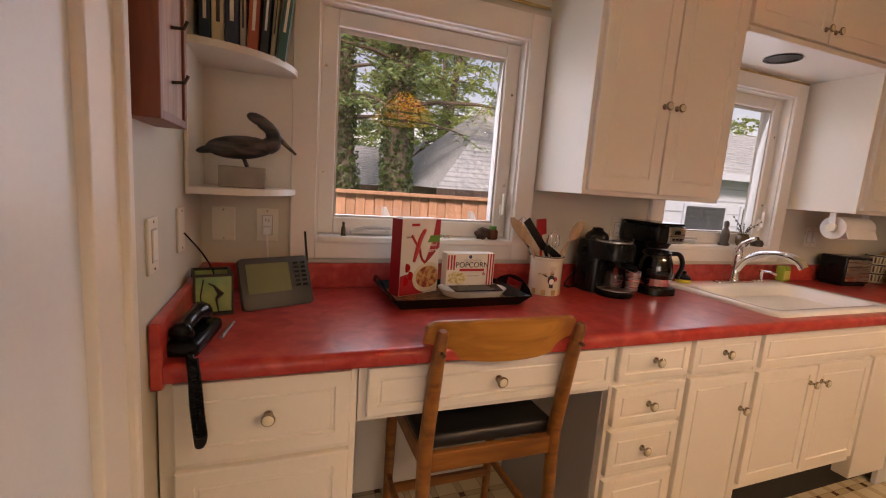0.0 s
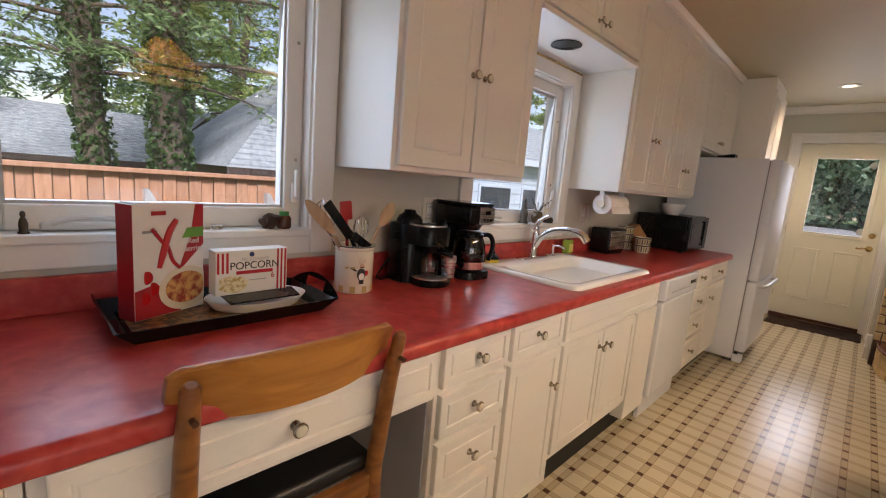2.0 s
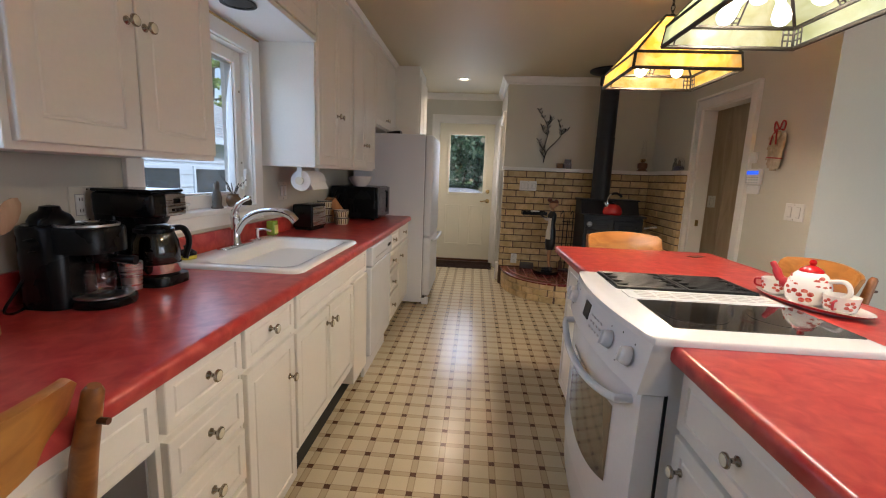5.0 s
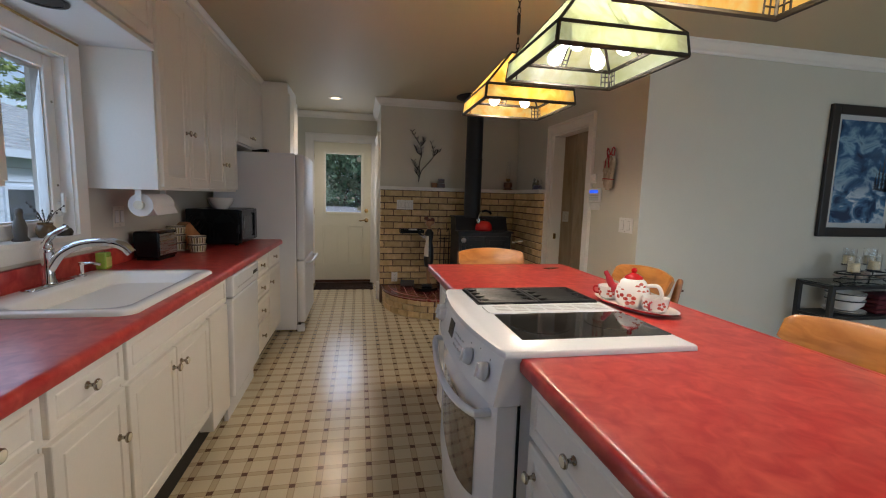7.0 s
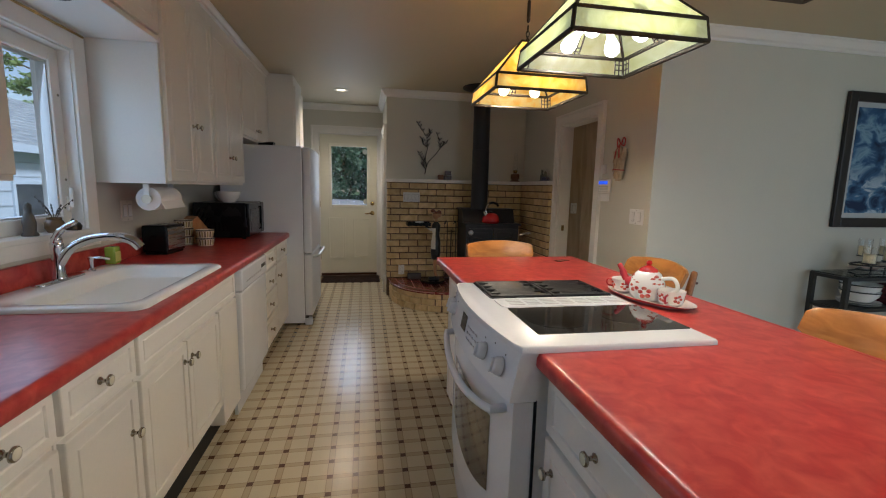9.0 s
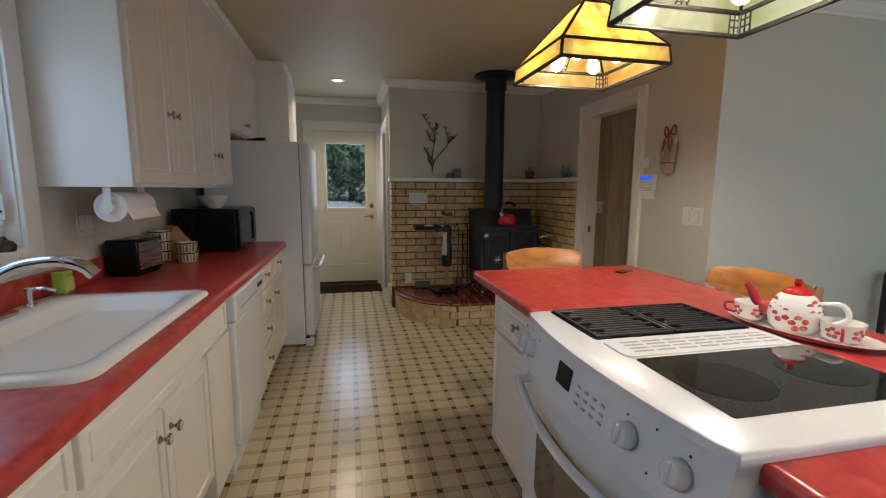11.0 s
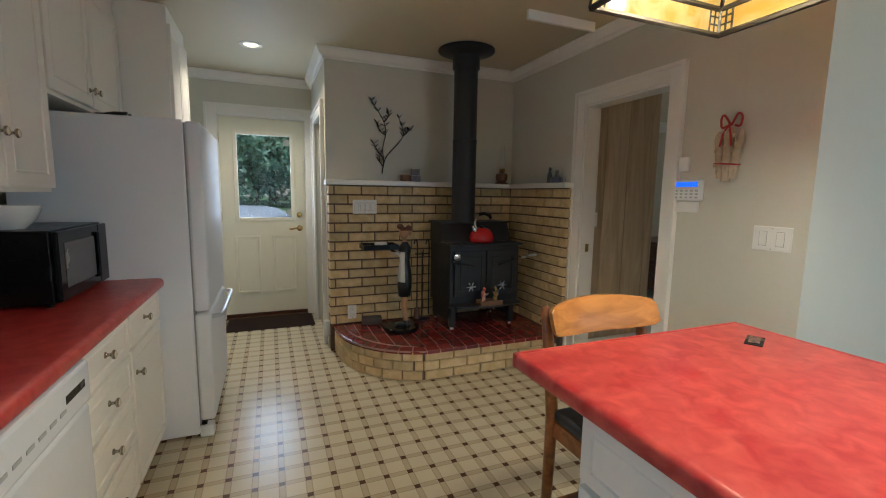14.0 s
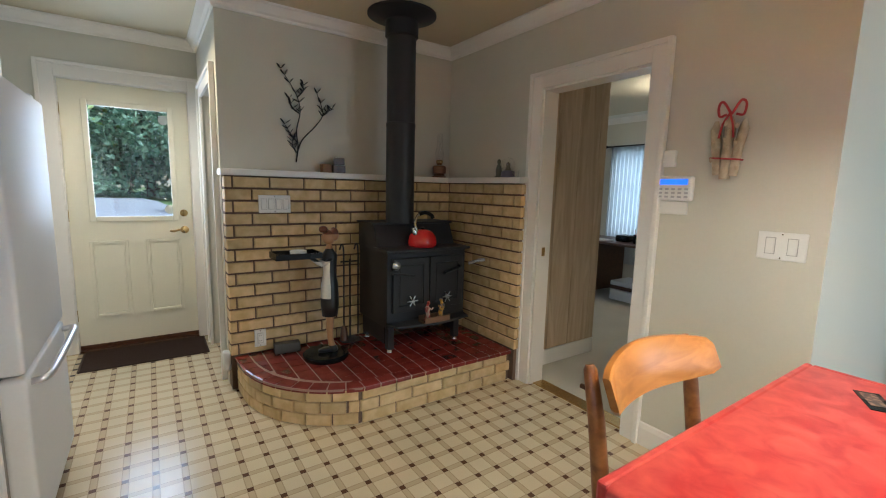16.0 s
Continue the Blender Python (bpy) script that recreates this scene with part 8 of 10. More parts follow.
# ---- by the sink ----
sp = thing("dish_brush", (1.835, 1.715, 0.932), "round dish brush with a yellow sponge ring beside the sink", "brush")
part("brush_ring", lathe([(0, 0), (0.034, 0), (0.036, 0.012), (0.030, 0.018), (0, 0.018)], 24, (1.835, 1.70, 0.932)), mk("yellow_sponge", rgb(0.62, 0.55, 0.06), 0.7), sp, "yellow ring", smooth=True)
part("brush_cap", lathe([(0.036, 0), (0.036, 0.010), (0.022, 0.022), (0.012, 0.026), (0.014, 0.040), (0, 0.045)], 24, (1.835, 1.70, 0.949)), M_BLACK, sp, smooth=True)
tagged(part("drain_stopper", lathe([(0, 0), (0.022, 0), (0.024, 0.003), (0.02, 0.006), (0, 0.006)], 24, (1.80, 1.752, 0.955), m=Matrix.Rotation(radians(75), 4, "X")), M_PORC, smooth=True), "white round stopper leaning on the upstand", "stopper")
so = thing("soap_bottle", (2.60, 1.69, 0.932), "clear square bottle of yellow green dish soap", "bottle")
part("bottle", box(2.572, 1.665, 0.932, 2.628, 1.715, 1.02, 0.008, 3), mk("green_soap", rgb(0.30, 0.42, 0.06), 0.12), so, smooth=True)
part("label", box(2.576, 1.6635, 0.945, 2.624, 1.6655, 0.995), mk("yellow_label", rgb(0.55, 0.55, 0.14), 0.5), so, "yellow label")
part("neck", cyl((2.60, 1.69, 1.02), (2.60, 1.69, 1.034), 0.012, 14), M_LAMPGLASS, so)


def figurine(x, y, z, h, mat_, label, cat="figurine"):
    """A small carved figure as one plain shape."""
    b = lathe([(0, 0), (h * 0.20, 0), (h * 0.21, h * 0.04), (h * 0.15, h * 0.12), (h * 0.17, h * 0.40), (h * 0.12, h * 0.62), (h * 0.07, h * 0.70), (h * 0.10, h * 0.80), (h * 0.09, h * 0.93), (0, h)], 14, (x, y, z))
    return tagged(part("figurine", b, mat_, smooth="all"), label, cat)


SILL = 1.1195
M_BRONZE = mk("dark_bronze", rgb(0.06, 0.045, 0.03), 0.4, 0.5, var=0.3)
figurine(0.10, 1.77, SILL, 0.055, M_BRONZE, "tiny dark bronze figure on the window sill")
jr = thing("small_jar", (0.735, 1.77, SILL), "small brown glass jar with a green lid on the sill", "jar")
part("jar_body", lathe([(0, 0), (0.020, 0), (0.024, 0.006), (0.024, 0.036), (0.018, 0.044), (0, 0.044)], 20, (0.742, 1.77, SILL)), mk("brown_glass", rgb(0.10, 0.03, 0.012), 0.1), jr, smooth=True)
part("lid", cyl((0.742, 1.77, SILL + 0.044), (0.742, 1.77, SILL + 0.058), 0.016, 16), mk("green_lid", rgb(0.04, 0.20, 0.03), 0.4), jr)
tagged(part("pine_cone", blob((0.695, 1.772, SILL + 0.024), (0.030, 0.022, 0.026), 3, rough=0.5), mk("cone_brown", rgb(0.07, 0.035, 0.02), 0.7, bump=0.6)), "small brown pine cone on the window sill", "pine cone")
sh_ = bmesh.new()
for k in range(6):
    blob((0.45 + 0.018 * k, 1.772 + 0.006 * (k % 2), SILL + 0.008), (0.011, 0.009, 0.008), 1, bm=sh_)
tagged(part("shells", sh_, mk("speckled_shell", rgb(0.40, 0.34, 0.26), 0.5, var=0.6, scale=80), smooth=True), "little row of speckled shells on the sill", "shells", "", "stuff")
figurine(2.19, 1.775, SILL, 0.14, mk("weathered_grey_carving", rgb(0.10, 0.085, 0.07), 0.7, var=0.4), "small grey carved fisherman figure on the sill")
vs = thing("twig_vase", (2.33, 1.77, SILL), "small brown pottery vase with bare budding twigs", "vase")
part("vase_body", lathe([(0, 0), (0.026, 0), (0.036, 0.02), (0.036, 0.045), (0.026, 0.058), (0.028, 0.068), (0.024, 0.068), (0.022, 0.056), (0, 0.05)], 24, (2.33, 1.77, SILL)), mk("brown_glaze", rgb(0.13, 0.075, 0.035), 0.25, var=0.3), vs, smooth=True)
for k in range(7):
    a = k * 0.9 + 0.3
    q = Vector((2.33 + 0.10 * math.cos(a) * (0.6 + 0.12 * k), 1.77 + 0.025 * math.sin(a), SILL + 0.10 + 0.02 * (k % 4)))
    tw = tube([(2.33, 1.77, SILL + 0.05), Vector((2.33, 1.77, SILL + 0.06)).lerp(q, 0.5) + Vector((0, 0, 0.012)), q], [0.0022, 0.0018, 0.001], 5)
    for u in (0.6, 0.8, 1.0):
        blob(Vector((2.33, 1.77, SILL + 0.06)).lerp(q, u), (0.004, 0.004, 0.006), 1, bm=tw)
    part("twig", tw, M_BRONZE, vs)
tagged(part("small_pot", lathe([(0, 0), (0.030, 0), (0.034, 0.018), (0.026, 0.034), (0.012, 0.040), (0.006, 0.052), (0, 0.054)], 20, (2.455, 1.77, SILL)), M_BRONZE, smooth=True), "small dark covered pot on the sill", "pot")

# paper towel under the cabinet
pt = thing("paper_towel_holder", (2.86, 1.56, 1.34), "white paper towel roll on a holder under the wall cabinet", "paper towel")
TZ = 1.262
part("roll", lathe([(0.018, 0), (0.062, 0), (0.062, 0.275), (0.018, 0.275)], 40, (2.725, 1.56, TZ), m=Matrix.Rotation(radians(90), 4, "Y"), close=False), mk("paper_towel", rgb(0.80, 0.78, 0.76), 0.9, bump=0.5, bscale=160), pt, "white paper roll", smooth=True)
part("hanging_sheet", box(2.727, 1.503, 1.205, 2.998, 1.506, 1.262, m=Matrix.Translation((0, 1.5, 1.262)) @ Matrix.Rotation(radians(-24), 4, "X") @ Matrix.Translation((0, -1.5, -1.262))), bpy.data.materials["paper_towel"], pt, "loose paper end")
for x in (2.708, 3.008):
    part("bracket", box(x - 0.006, 1.545, TZ - 0.01, x + 0.006, 1.575, 1.3445, 0.003), M_PLATEW, pt)
    part("end_disc", cyl((x - 0.010, 1.56, TZ), (x + 0.010, 1.56, TZ), 0.024, 24), M_CREAM, pt, smooth=True)

# toaster
to = thing("toaster", (3.15, 1.66, 0.916), "black toaster with a steel side on the worktop", "toaster")
tm = Matrix.Translation((3.10, 1.652, 0.916)) @ Matrix.Rotation(radians(-6), 4, "Z") @ Matrix.Diagonal((0.80, 0.95, 1, 1))
part("shell", box(-0.135, -0.078, 0.012, 0.135, 0.078, 0.178, 0.014, 3, m=tm), M_BLKGLOSS, to, smooth=True)
part("steel_side", box(0.1325, -0.066, 0.026, 0.1375, 0.066, 0.168, 0.003, m=tm), M_BLACK, to)
part("steel_panel", box(-0.118, -0.0805, 0.03, 0.118, -0.0765, 0.162, 0.003, m=tm), M_STEEL, to, "brushed steel side panel")
for dy in (-0.028, 0.028):
    part("slot", box(-0.10, dy - 0.012, 0.1775, 0.10, dy + 0.012, 0.1795, m=tm), M_STEEL, to, "steel rimmed bread slot")
part("foot_plate", box(-0.12, -0.066, 0.0, 0.12, 0.066, 0.014, m=tm), M_BLACK, to)
part("lever", box(-0.146, -0.016, 0.11, -0.134, 0.016, 0.124, 0.003, m=tm), M_BLACK, to)
M_STRIPE = [mk("brown_glaze_stripe", rgb(0.13, 0.09, 0.045), 0.3), mk("olive_glaze_stripe", rgb(0.36, 0.30, 0.13), 0.3)]


def ramekin(x, y, z, label):
    t = thing("ramekin", (x, y, z), label, "bowl", "striped ramekins")
    part("bowl", lathe([(0, 0), (0.046, 0), (0.050, 0.004), (0.058, 0.052), (0.060, 0.056), (0.056, 0.056), (0.048, 0.008), (0, 0.006)], 32, (x, y, z)), M_CREAM, t, smooth=True)
    for k in range(20):
        a = 2 * math.pi * k / 20
        part("stripe", box(-0.0045, -0.0008, 0, 0.0045, 0.0008, 0.040, m=Matrix.Translation((x, y, z + 0.006)) @ Matrix.Rotation(a, 4, "Z") @ Matrix.Translation((0, -0.0515, 0)) @ Matrix.Rotation(radians(9), 4, "X")), M_STRIPE[k % 2], t)
    part("rim_line", lathe([(0.0598, 0.049), (0.0606, 0.053), (0.0600, 0.0565)], 32, (x, y, z)), M_INK, t, "dark rim")


for k in range(3):
    ramekin(3.475, 1.675, 0.924 + 0.057 * k, "striped cream ramekin in a stack of three")
for k in range(2):
    ramekin(3.43, 1.525, 0.9165 + 0.057 * k, "striped cream ramekin in a stack of two")
tagged(part("saucer", lathe([(0, 0), (0.05, 0), (0.072, 0.007), (0.070, 0.008), (0, 0.004)], 32, (3.475, 1.675, 0.916)), M_CREAM, smooth=True), "cream saucer under the ramekins", "saucer")
kn = thing("knife_block", (3.62, 1.66, 0.916), "wooden knife block with black handled knives", "knife block")
km = Matrix.Translation((3.60, 1.64, 0.916)) @ Matrix.Rotation(radians(-25), 4, "Z")
M_BLOCK = blend_mat("beech_block", rgb(0.30, 0.13, 0.045), rgb(0.42, 0.21, 0.085), 0.45, 5, 0.3, 0.7, 4, stretch=(8, 8, 1))
part("block", prism([(-0.09, 0), (0.075, 0), (0.075, 0.09), (-0.03, 0.20), (-0.09, 0.16)], -0.045, 0.045, m=km @ XZ), M_BLOCK, kn)
for k in range(7):
    u, v_ = (k % 3) / 2, k // 3
    p_ = km @ Vector((0.055 - 0.085 * u * 0.8, -0.028 + 0.028 * v_, 0.105 + 0.085 * u * 0.85))
    part("knife_handle", tube([p_, p_ + (km.to_3x3() @ Vector((0.055, 0, 0.075)))], 0.0085, 8), M_BLACK, kn, smooth=True)

mw = thing("microwave", (4.07, 1.55, 0.916), "black countertop microwave oven facing the room", "microwave")
part("case", box(3.815, 1.345, 0.928, 4.335, 1.735, 1.205, 0.006), M_BLACK, mw)
dr = part("door", box(3.82, 1.322, 0.934, 4.225, 1.344, 1.20, 0.006), M_BLKGLOSS, mw)
part("window", box(3.87, 1.3195, 0.98, 4.17, 1.3225, 1.155, 0.002), mk("microwave_screen", rgb(0.08, 0.085, 0.09), 0.25), dr, "grey door window")
part("handle", box(4.185, 1.308, 0.965, 4.205, 1.322, 1.17, 0.005), M_BLACK, dr)
part("keypad", box(4.228, 1.322, 0.934, 4.332, 1.344, 1.20, 0.004), M_BLKGLOSS, mw)
for x in (3.84, 4.31):
    for y in (1.37, 1.70):
        part("foot", cyl((x, y, 0.9155), (x, y, 0.929), 0.014, 12), M_BLACK, mw)
for k in range(6):
    part("vent_slot", box(3.8138, 1.42 + 0.03 * k, 0.98, 3.8155, 1.434 + 0.03 * k, 1.05), M_BLKGLOSS, mw)
for (x, y, r, h, nn) in ((3.93, 1.50, 0.095, 0.075, 2), (4.10, 1.58, 0.085, 0.065, 2)):
    for k in range(nn):
        tagged(part("mixing_bowl", lathe([(0, 0.0), (r * 0.45, 0.0), (r * 0.8, h * 0.45), (r, h), (r * 0.97, h), (r * 0.76, h * 0.47), (r * 0.42, 0.006), (0, 0.006)], 36, (x, y, 1.2055 + 0.014 * k)), M_PORC, smooth=True), "white mixing bowl stacked on the microwave", "bowl", "bowls on the microwave")
bn = thing("binoculars", (4.66, 1.34, 1.716), "black binoculars lying on top of the refrigerator", "binoculars")
for dx in (0, 0.062):
    part("barrel", tube([(4.63 + dx, 1.275, 1.742), (4.63 + dx, 1.33, 1.742), (4.63 + dx, 1.375, 1.738), (4.63 + dx, 1.415, 1.737)], [0.026, 0.024, 0.019, 0.017], 16), M_BLACK, bn, smooth=True)
    part("lens", cyl((4.63 + dx, 1.2725, 1.742), (4.63 + dx, 1.2745, 1.742), 0.021, 20), bpy.data.materials.get("lens_glass") or mk("lens_glass", rgb(0.25, 0.28, 0.32), 0.05, 0.6), bn)
part("bridge", box(4.63, 1.32, 1.735, 4.692, 1.375, 1.748, 0.004), M_BLACK, bn)
part("strap", tube(spline([(4.60, 1.33, 1.722), (4.55, 1.28, 1.7215), (4.53, 1.36, 1.7215), (4.58, 1.42, 1.7215), (4.66, 1.43, 1.7215)], 6), 0.005, 6), M_BLACK, bn, "loose black strap", smooth=True)


# ---- island top ----
ts = thing("tea_tray", (1.68, -0.735, 0.916), "white oval tea tray with a red rim on the island", "tray")
def oval(cx, cy, a, b_, prof, rot=0, seg=40, bm=None):
    m = Matrix.Translation((cx, cy, 0)) @ Matrix.Rotation(radians(rot), 4, "Z") @ Matrix.Diagonal((a, b_, 1, 1))
    b = lathe(prof, seg)
    b.transform(m)
    return b
part("plate", oval(1.685, -0.735, 0.205, 0.098, [(0, 0.916), (0.75, 0.916), (0.98, 0.934), (1.0, 0.937), (0.96, 0.937), (0.72, 0.921), (0, 0.921)], 12), M_PORC, ts, smooth=True)
part("red_rim", oval(1.685, -0.735, 0.206, 0.099, [(0.90, 0.9265), (1.0, 0.9345), (1.004, 0.936), (0.90, 0.9275)], 12), M_BIGRED, ts, smooth=True)
tpot = thing("teapot", (1.70, -0.735, 0.922), "white teapot with red flower petals and a red lid", "teapot")
TX, TY, TZ0 = 1.70, -0.735, 0.9215
part("pot_body", lathe([(0, 0), (0.050, 0), (0.064, 0.016), (0.070, 0.045), (0.062, 0.082), (0.048, 0.106), (0.036, 0.116), (0, 0.118)], 40, (TX, TY, TZ0)), M_PORC, tpot, smooth=True)
part("lid", lathe([(0.038, 0), (0.034, 0.010), (0.018, 0.020), (0.008, 0.024), (0.012, 0.034), (0.008, 0.044), (0, 0.046)], 28, (TX, TY, TZ0 + 0.114)), M_SCAR, tpot, "red lid", smooth=True)
part("spout", tube(spline([(TX + 0.045, TY + 0.02, TZ0 + 0.045), (TX + 0.085, TY + 0.04, TZ0 + 0.065), (TX + 0.105, TY + 0.052, TZ0 + 0.105), (TX + 0.118, TY + 0.058, TZ0 + 0.125)], 4), [0.020] * 4 + [0.015] * 4 + [0.011] * 4 + [0.009], 12), M_CRIM, tpot, "red spout", smooth=True)
part("handle", tube(spline([(TX - 0.052, TY - 0.025, TZ0 + 0.092), (TX - 0.095, TY - 0.045, TZ0 + 0.098), (TX - 0.108, TY - 0.052, TZ0 + 0.060), (TX - 0.066, TY - 0.030, TZ0 + 0.026)], 5), 0.008, 10), M_PORC, tpot, smooth=True)


M_PETAL = blend_mat("coral_petal_glaze", rgb(0.46, 0.035, 0.03), rgb(0.66, 0.22, 0.16), 0.15, 60, 0.35, 0.65, 2)


def petals(parent, cx, cy, cz, r, zs, n, size, face):
    for k in range(n):
        a = face + 2 * math.pi * k / n
        z = zs[k % len(zs)]
        for j in range(5):
            b_ = 2 * math.pi * j / 5 + k
            rr = r(z)
            aa = a + size * 0.9 * math.cos(b_) / rr
            zz = z + size * 0.9 * math.sin(b_)
            rr2 = r(zz)
            q = Vector((cx + rr2 * math.cos(aa), cy + rr2 * math.sin(aa), cz + zz))
            m = (Vector((math.cos(aa), math.sin(aa), 0))).to_track_quat("Z", "Y").to_matrix().to_4x4()
            part("petal", blob(q, (size * 0.62, size * 0.50, 0.0018), 1, m=m), M_PETAL, parent)


petals(tpot, TX, TY, TZ0, lambda z: 0.069 if z < 0.05 else 0.069 - (z - 0.05) * 0.32, (0.036, 0.082, 0.058), 9, 0.0185, 0.3)
for cx, cy, an in ((1.585, -0.758, 2.2), (1.818, -0.705, 0.6)):
    cup = thing("tea_cup", (cx, cy, 0.925), "white tea cup with red petals on the tea tray", "cup", "tea cups")
    part("cup_body", lathe([(0, 0), (0.030, 0), (0.043, 0.010), (0.051, 0.058), (0.049, 0.058), (0.040, 0.012), (0, 0.006)], 32, (cx, cy, 0.9235)), M_PORC, cup, smooth=True)
    part("handle", tube(spline([(cx + 0.047 * math.cos(an), cy + 0.047 * math.sin(an), 0.970), (cx + 0.073 * math.cos(an), cy + 0.073 * math.sin(an), 0.966), (cx + 0.071 * math.cos(an), cy + 0.071 * math.sin(an), 0.944), (cx + 0.043 * math.cos(an), cy + 0.043 * math.sin(an), 0.940)], 4), 0.004, 8), M_CRIM, cup, "red handle", smooth=True)
    petals(cup, cx, cy, 0.9235, lambda z: 0.0425 + z * 0.15, (0.032,), 5, 0.013, an + 0.8)
card = thing("postcard", (2.68, -0.825, 0.915), "small dark printed card lying on the island", "card")
part("sheet", box(-0.055, -0.024, 0, 0.055, 0.024, 0.0015, m=Matrix.Translation((2.675, -0.825, 0.9152)) @ Matrix.Rotation(radians(-62), 4, "Z")), M_BLACK, card)
part("picture", box(-0.03, -0.014, 0.0014, 0.045, 0.016, 0.0021, m=Matrix.Translation((2.675, -0.825, 0.9152)) @ Matrix.Rotation(radians(-62), 4, "Z")), blend_mat("card_print", rgb(0.03, 0.02, 0.02), rgb(0.35, 0.22, 0.14), 0.3, 60, 0.45, 0.65, 3), card, "small coloured picture")

# ---- hearth things ----
wall_plate((XB - 0.001, -0.163, 1.245), "x-", 0.205, 0.118, 4, "white four rocker switch plate on the brick wall", M_PLATEW)
wall_plate((XB - 0.001, -0.045, 0.335), "x-", 0.075, 0.12, 1, "white outlet low on the brick wall", M_PLATEW, "outlet")
tagged(part("stone_slab", box(-0.085, -0.035, 0, 0.085, 0.035, 0.072, 0.012, 2, m=Matrix.Translation((5.415, -0.20, ZH)) @ Matrix.Rotation(radians(84), 4, "Z")), mk("dark_stone", rgb(0.07, 0.066, 0.06), 0.7, var=0.3, bump=0.5), smooth=True), "dark grey stone block lying on the hearth tiles", "stone")
wb_x, wb_y = 5.20, -0.40
tagged(part("round_plinth", lathe([(0, 0), (0.145, 0), (0.15, 0.006), (0.15, 0.026), (0.142, 0.034), (0, 0.034)], 44, (wb_x, wb_y, ZH)), M_BLKGLOSS, smooth=True), "round glossy black base of the waitress figure", "base")
fg = bmesh.new()
Fz = ZH + 0.034
def limb(p, q, r0, r1, bm_=None):
    tube([(wb_x + a_, wb_y + b_, Fz + c_) for a_, b_, c_ in (p, q)], [r0, r1], 10, bm=bm_ or fg)
tube(spline([(wb_x, wb_y - 0.055, Fz), (wb_x, wb_y - 0.03, Fz + 0.10), (wb_x, wb_y - 0.03, Fz + 0.27)], 4), [0.030, 0.028, 0.022, 0.020, 0.020, 0.022, 0.025, 0.027, 0.028], 10, bm=fg)
lathe([(0.0, 0.25), (0.050, 0.25), (0.060, 0.33), (0.056, 0.46), (0.040, 0.55), (0.050, 0.62), (0.052, 0.66), (0.024, 0.70), (0.016, 0.73), (0, 0.73)], 18, (wb_x, wb_y - 0.03, Fz), bm=fg)
blob((wb_x, wb_y - 0.025, Fz + 0.775), (0.040, 0.044, 0.052), 2, bm=fg)
blob((wb_x, wb_y - 0.062, Fz + 0.795), (0.038, 0.032, 0.048), 2, bm=fg)
blob((wb_x - 0.01, wb_y + 0.012, Fz + 0.83), (0.030, 0.030, 0.024), 2, bm=fg)
limb((0.04, -0.03, 0.64), (0.04, 0.03, 0.60), 0.015, 0.013)
limb((0.04, 0.03, 0.60), (0.0, 0.10, 0.655), 0.013, 0.011)
limb((-0.04, -0.03, 0.64), (-0.04, 0.03, 0.60), 0.015, 0.013)
limb((-0.04, 0.03, 0.60), (0.0, 0.10, 0.655), 0.013, 0.011)
blob((wb_x, wb_y - 0.0, Fz + 0.015), (0.022, 0.055, 0.020), 2, bm=fg)


def waitress_paint():
    """Tan skin, black dress with a white apron strip, red brown hair, by height on the figure."""
    m = bpy.data.materials.new("painted_figure")
    m.use_nodes = True
    nt = m.node_tree
    p = nt.nodes["Principled BSDF"]
    tc, sp_, r = nt.nodes.new("ShaderNodeTexCoord"), nt.nodes.new("ShaderNodeSeparateXYZ"), nt.nodes.new("ShaderNodeValToRGB")
    nt.links.new(tc.outputs["Object"], sp_.inputs[0])
    mr = nt.nodes.new("ShaderNodeMapRange")
    mr.inputs[1].default_value, mr.inputs[2].default_value = Fz, Fz + 0.9
    nt.links.new(sp_.outputs[2], mr.inputs[0]); nt.links.new(mr.outputs[0], r.inputs[0])
    cr_ = r.color_ramp
    cr_.interpolation = "CONSTANT"
    cr_.elements[0].color = rgb(0.012)
    cr_.elements[1].position, cr_.elements[1].color = 0.045, rgb(0.42, 0.22, 0.10)
    for pos, col in ((0.275, rgb(0.012)), (0.78, rgb(0.42, 0.22, 0.11)), (0.885, rgb(0.16, 0.05, 0.025))):
        e = cr_.elements.new(pos)
        e.color = col
    ap, lt, mx = nt.nodes.new("ShaderNodeMath"), nt.nodes.new("ShaderNodeMath"), nt.nodes.new("ShaderNodeMix")
    ap.operation, ap.inputs[1].default_value = "GREATER_THAN", wb_y - 0.018
    nt.links.new(sp_.outputs[1], ap.inputs[0])
    band, mul = nt.nodes.new("ShaderNodeMath"), nt.nodes.new("ShaderNodeMath")
    band.operation, band.inputs[1].default_value, band.inputs[2].default_value = "COMPARE", Fz + 0.50, 0.125
    nt.links.new(sp_.outputs[2], band.inputs[0])
    mul.operation = "MULTIPLY"
    nt.links.new(ap.outputs[0], mul.inputs[0]); nt.links.new(band.outputs[0], mul.inputs[1])
    mx.data_type = "RGBA"
    mx.inputs[7].default_value = rgb(0.7, 0.67, 0.6)
    nt.links.new(mul.outputs[0], mx.inputs[0]); nt.links.new(r.outputs[0], mx.inputs[6])
    nt.links.new(mx.outputs[2], p.inputs["Base Color"])
    p.inputs["Roughness"].default_value = 0.3
    return m


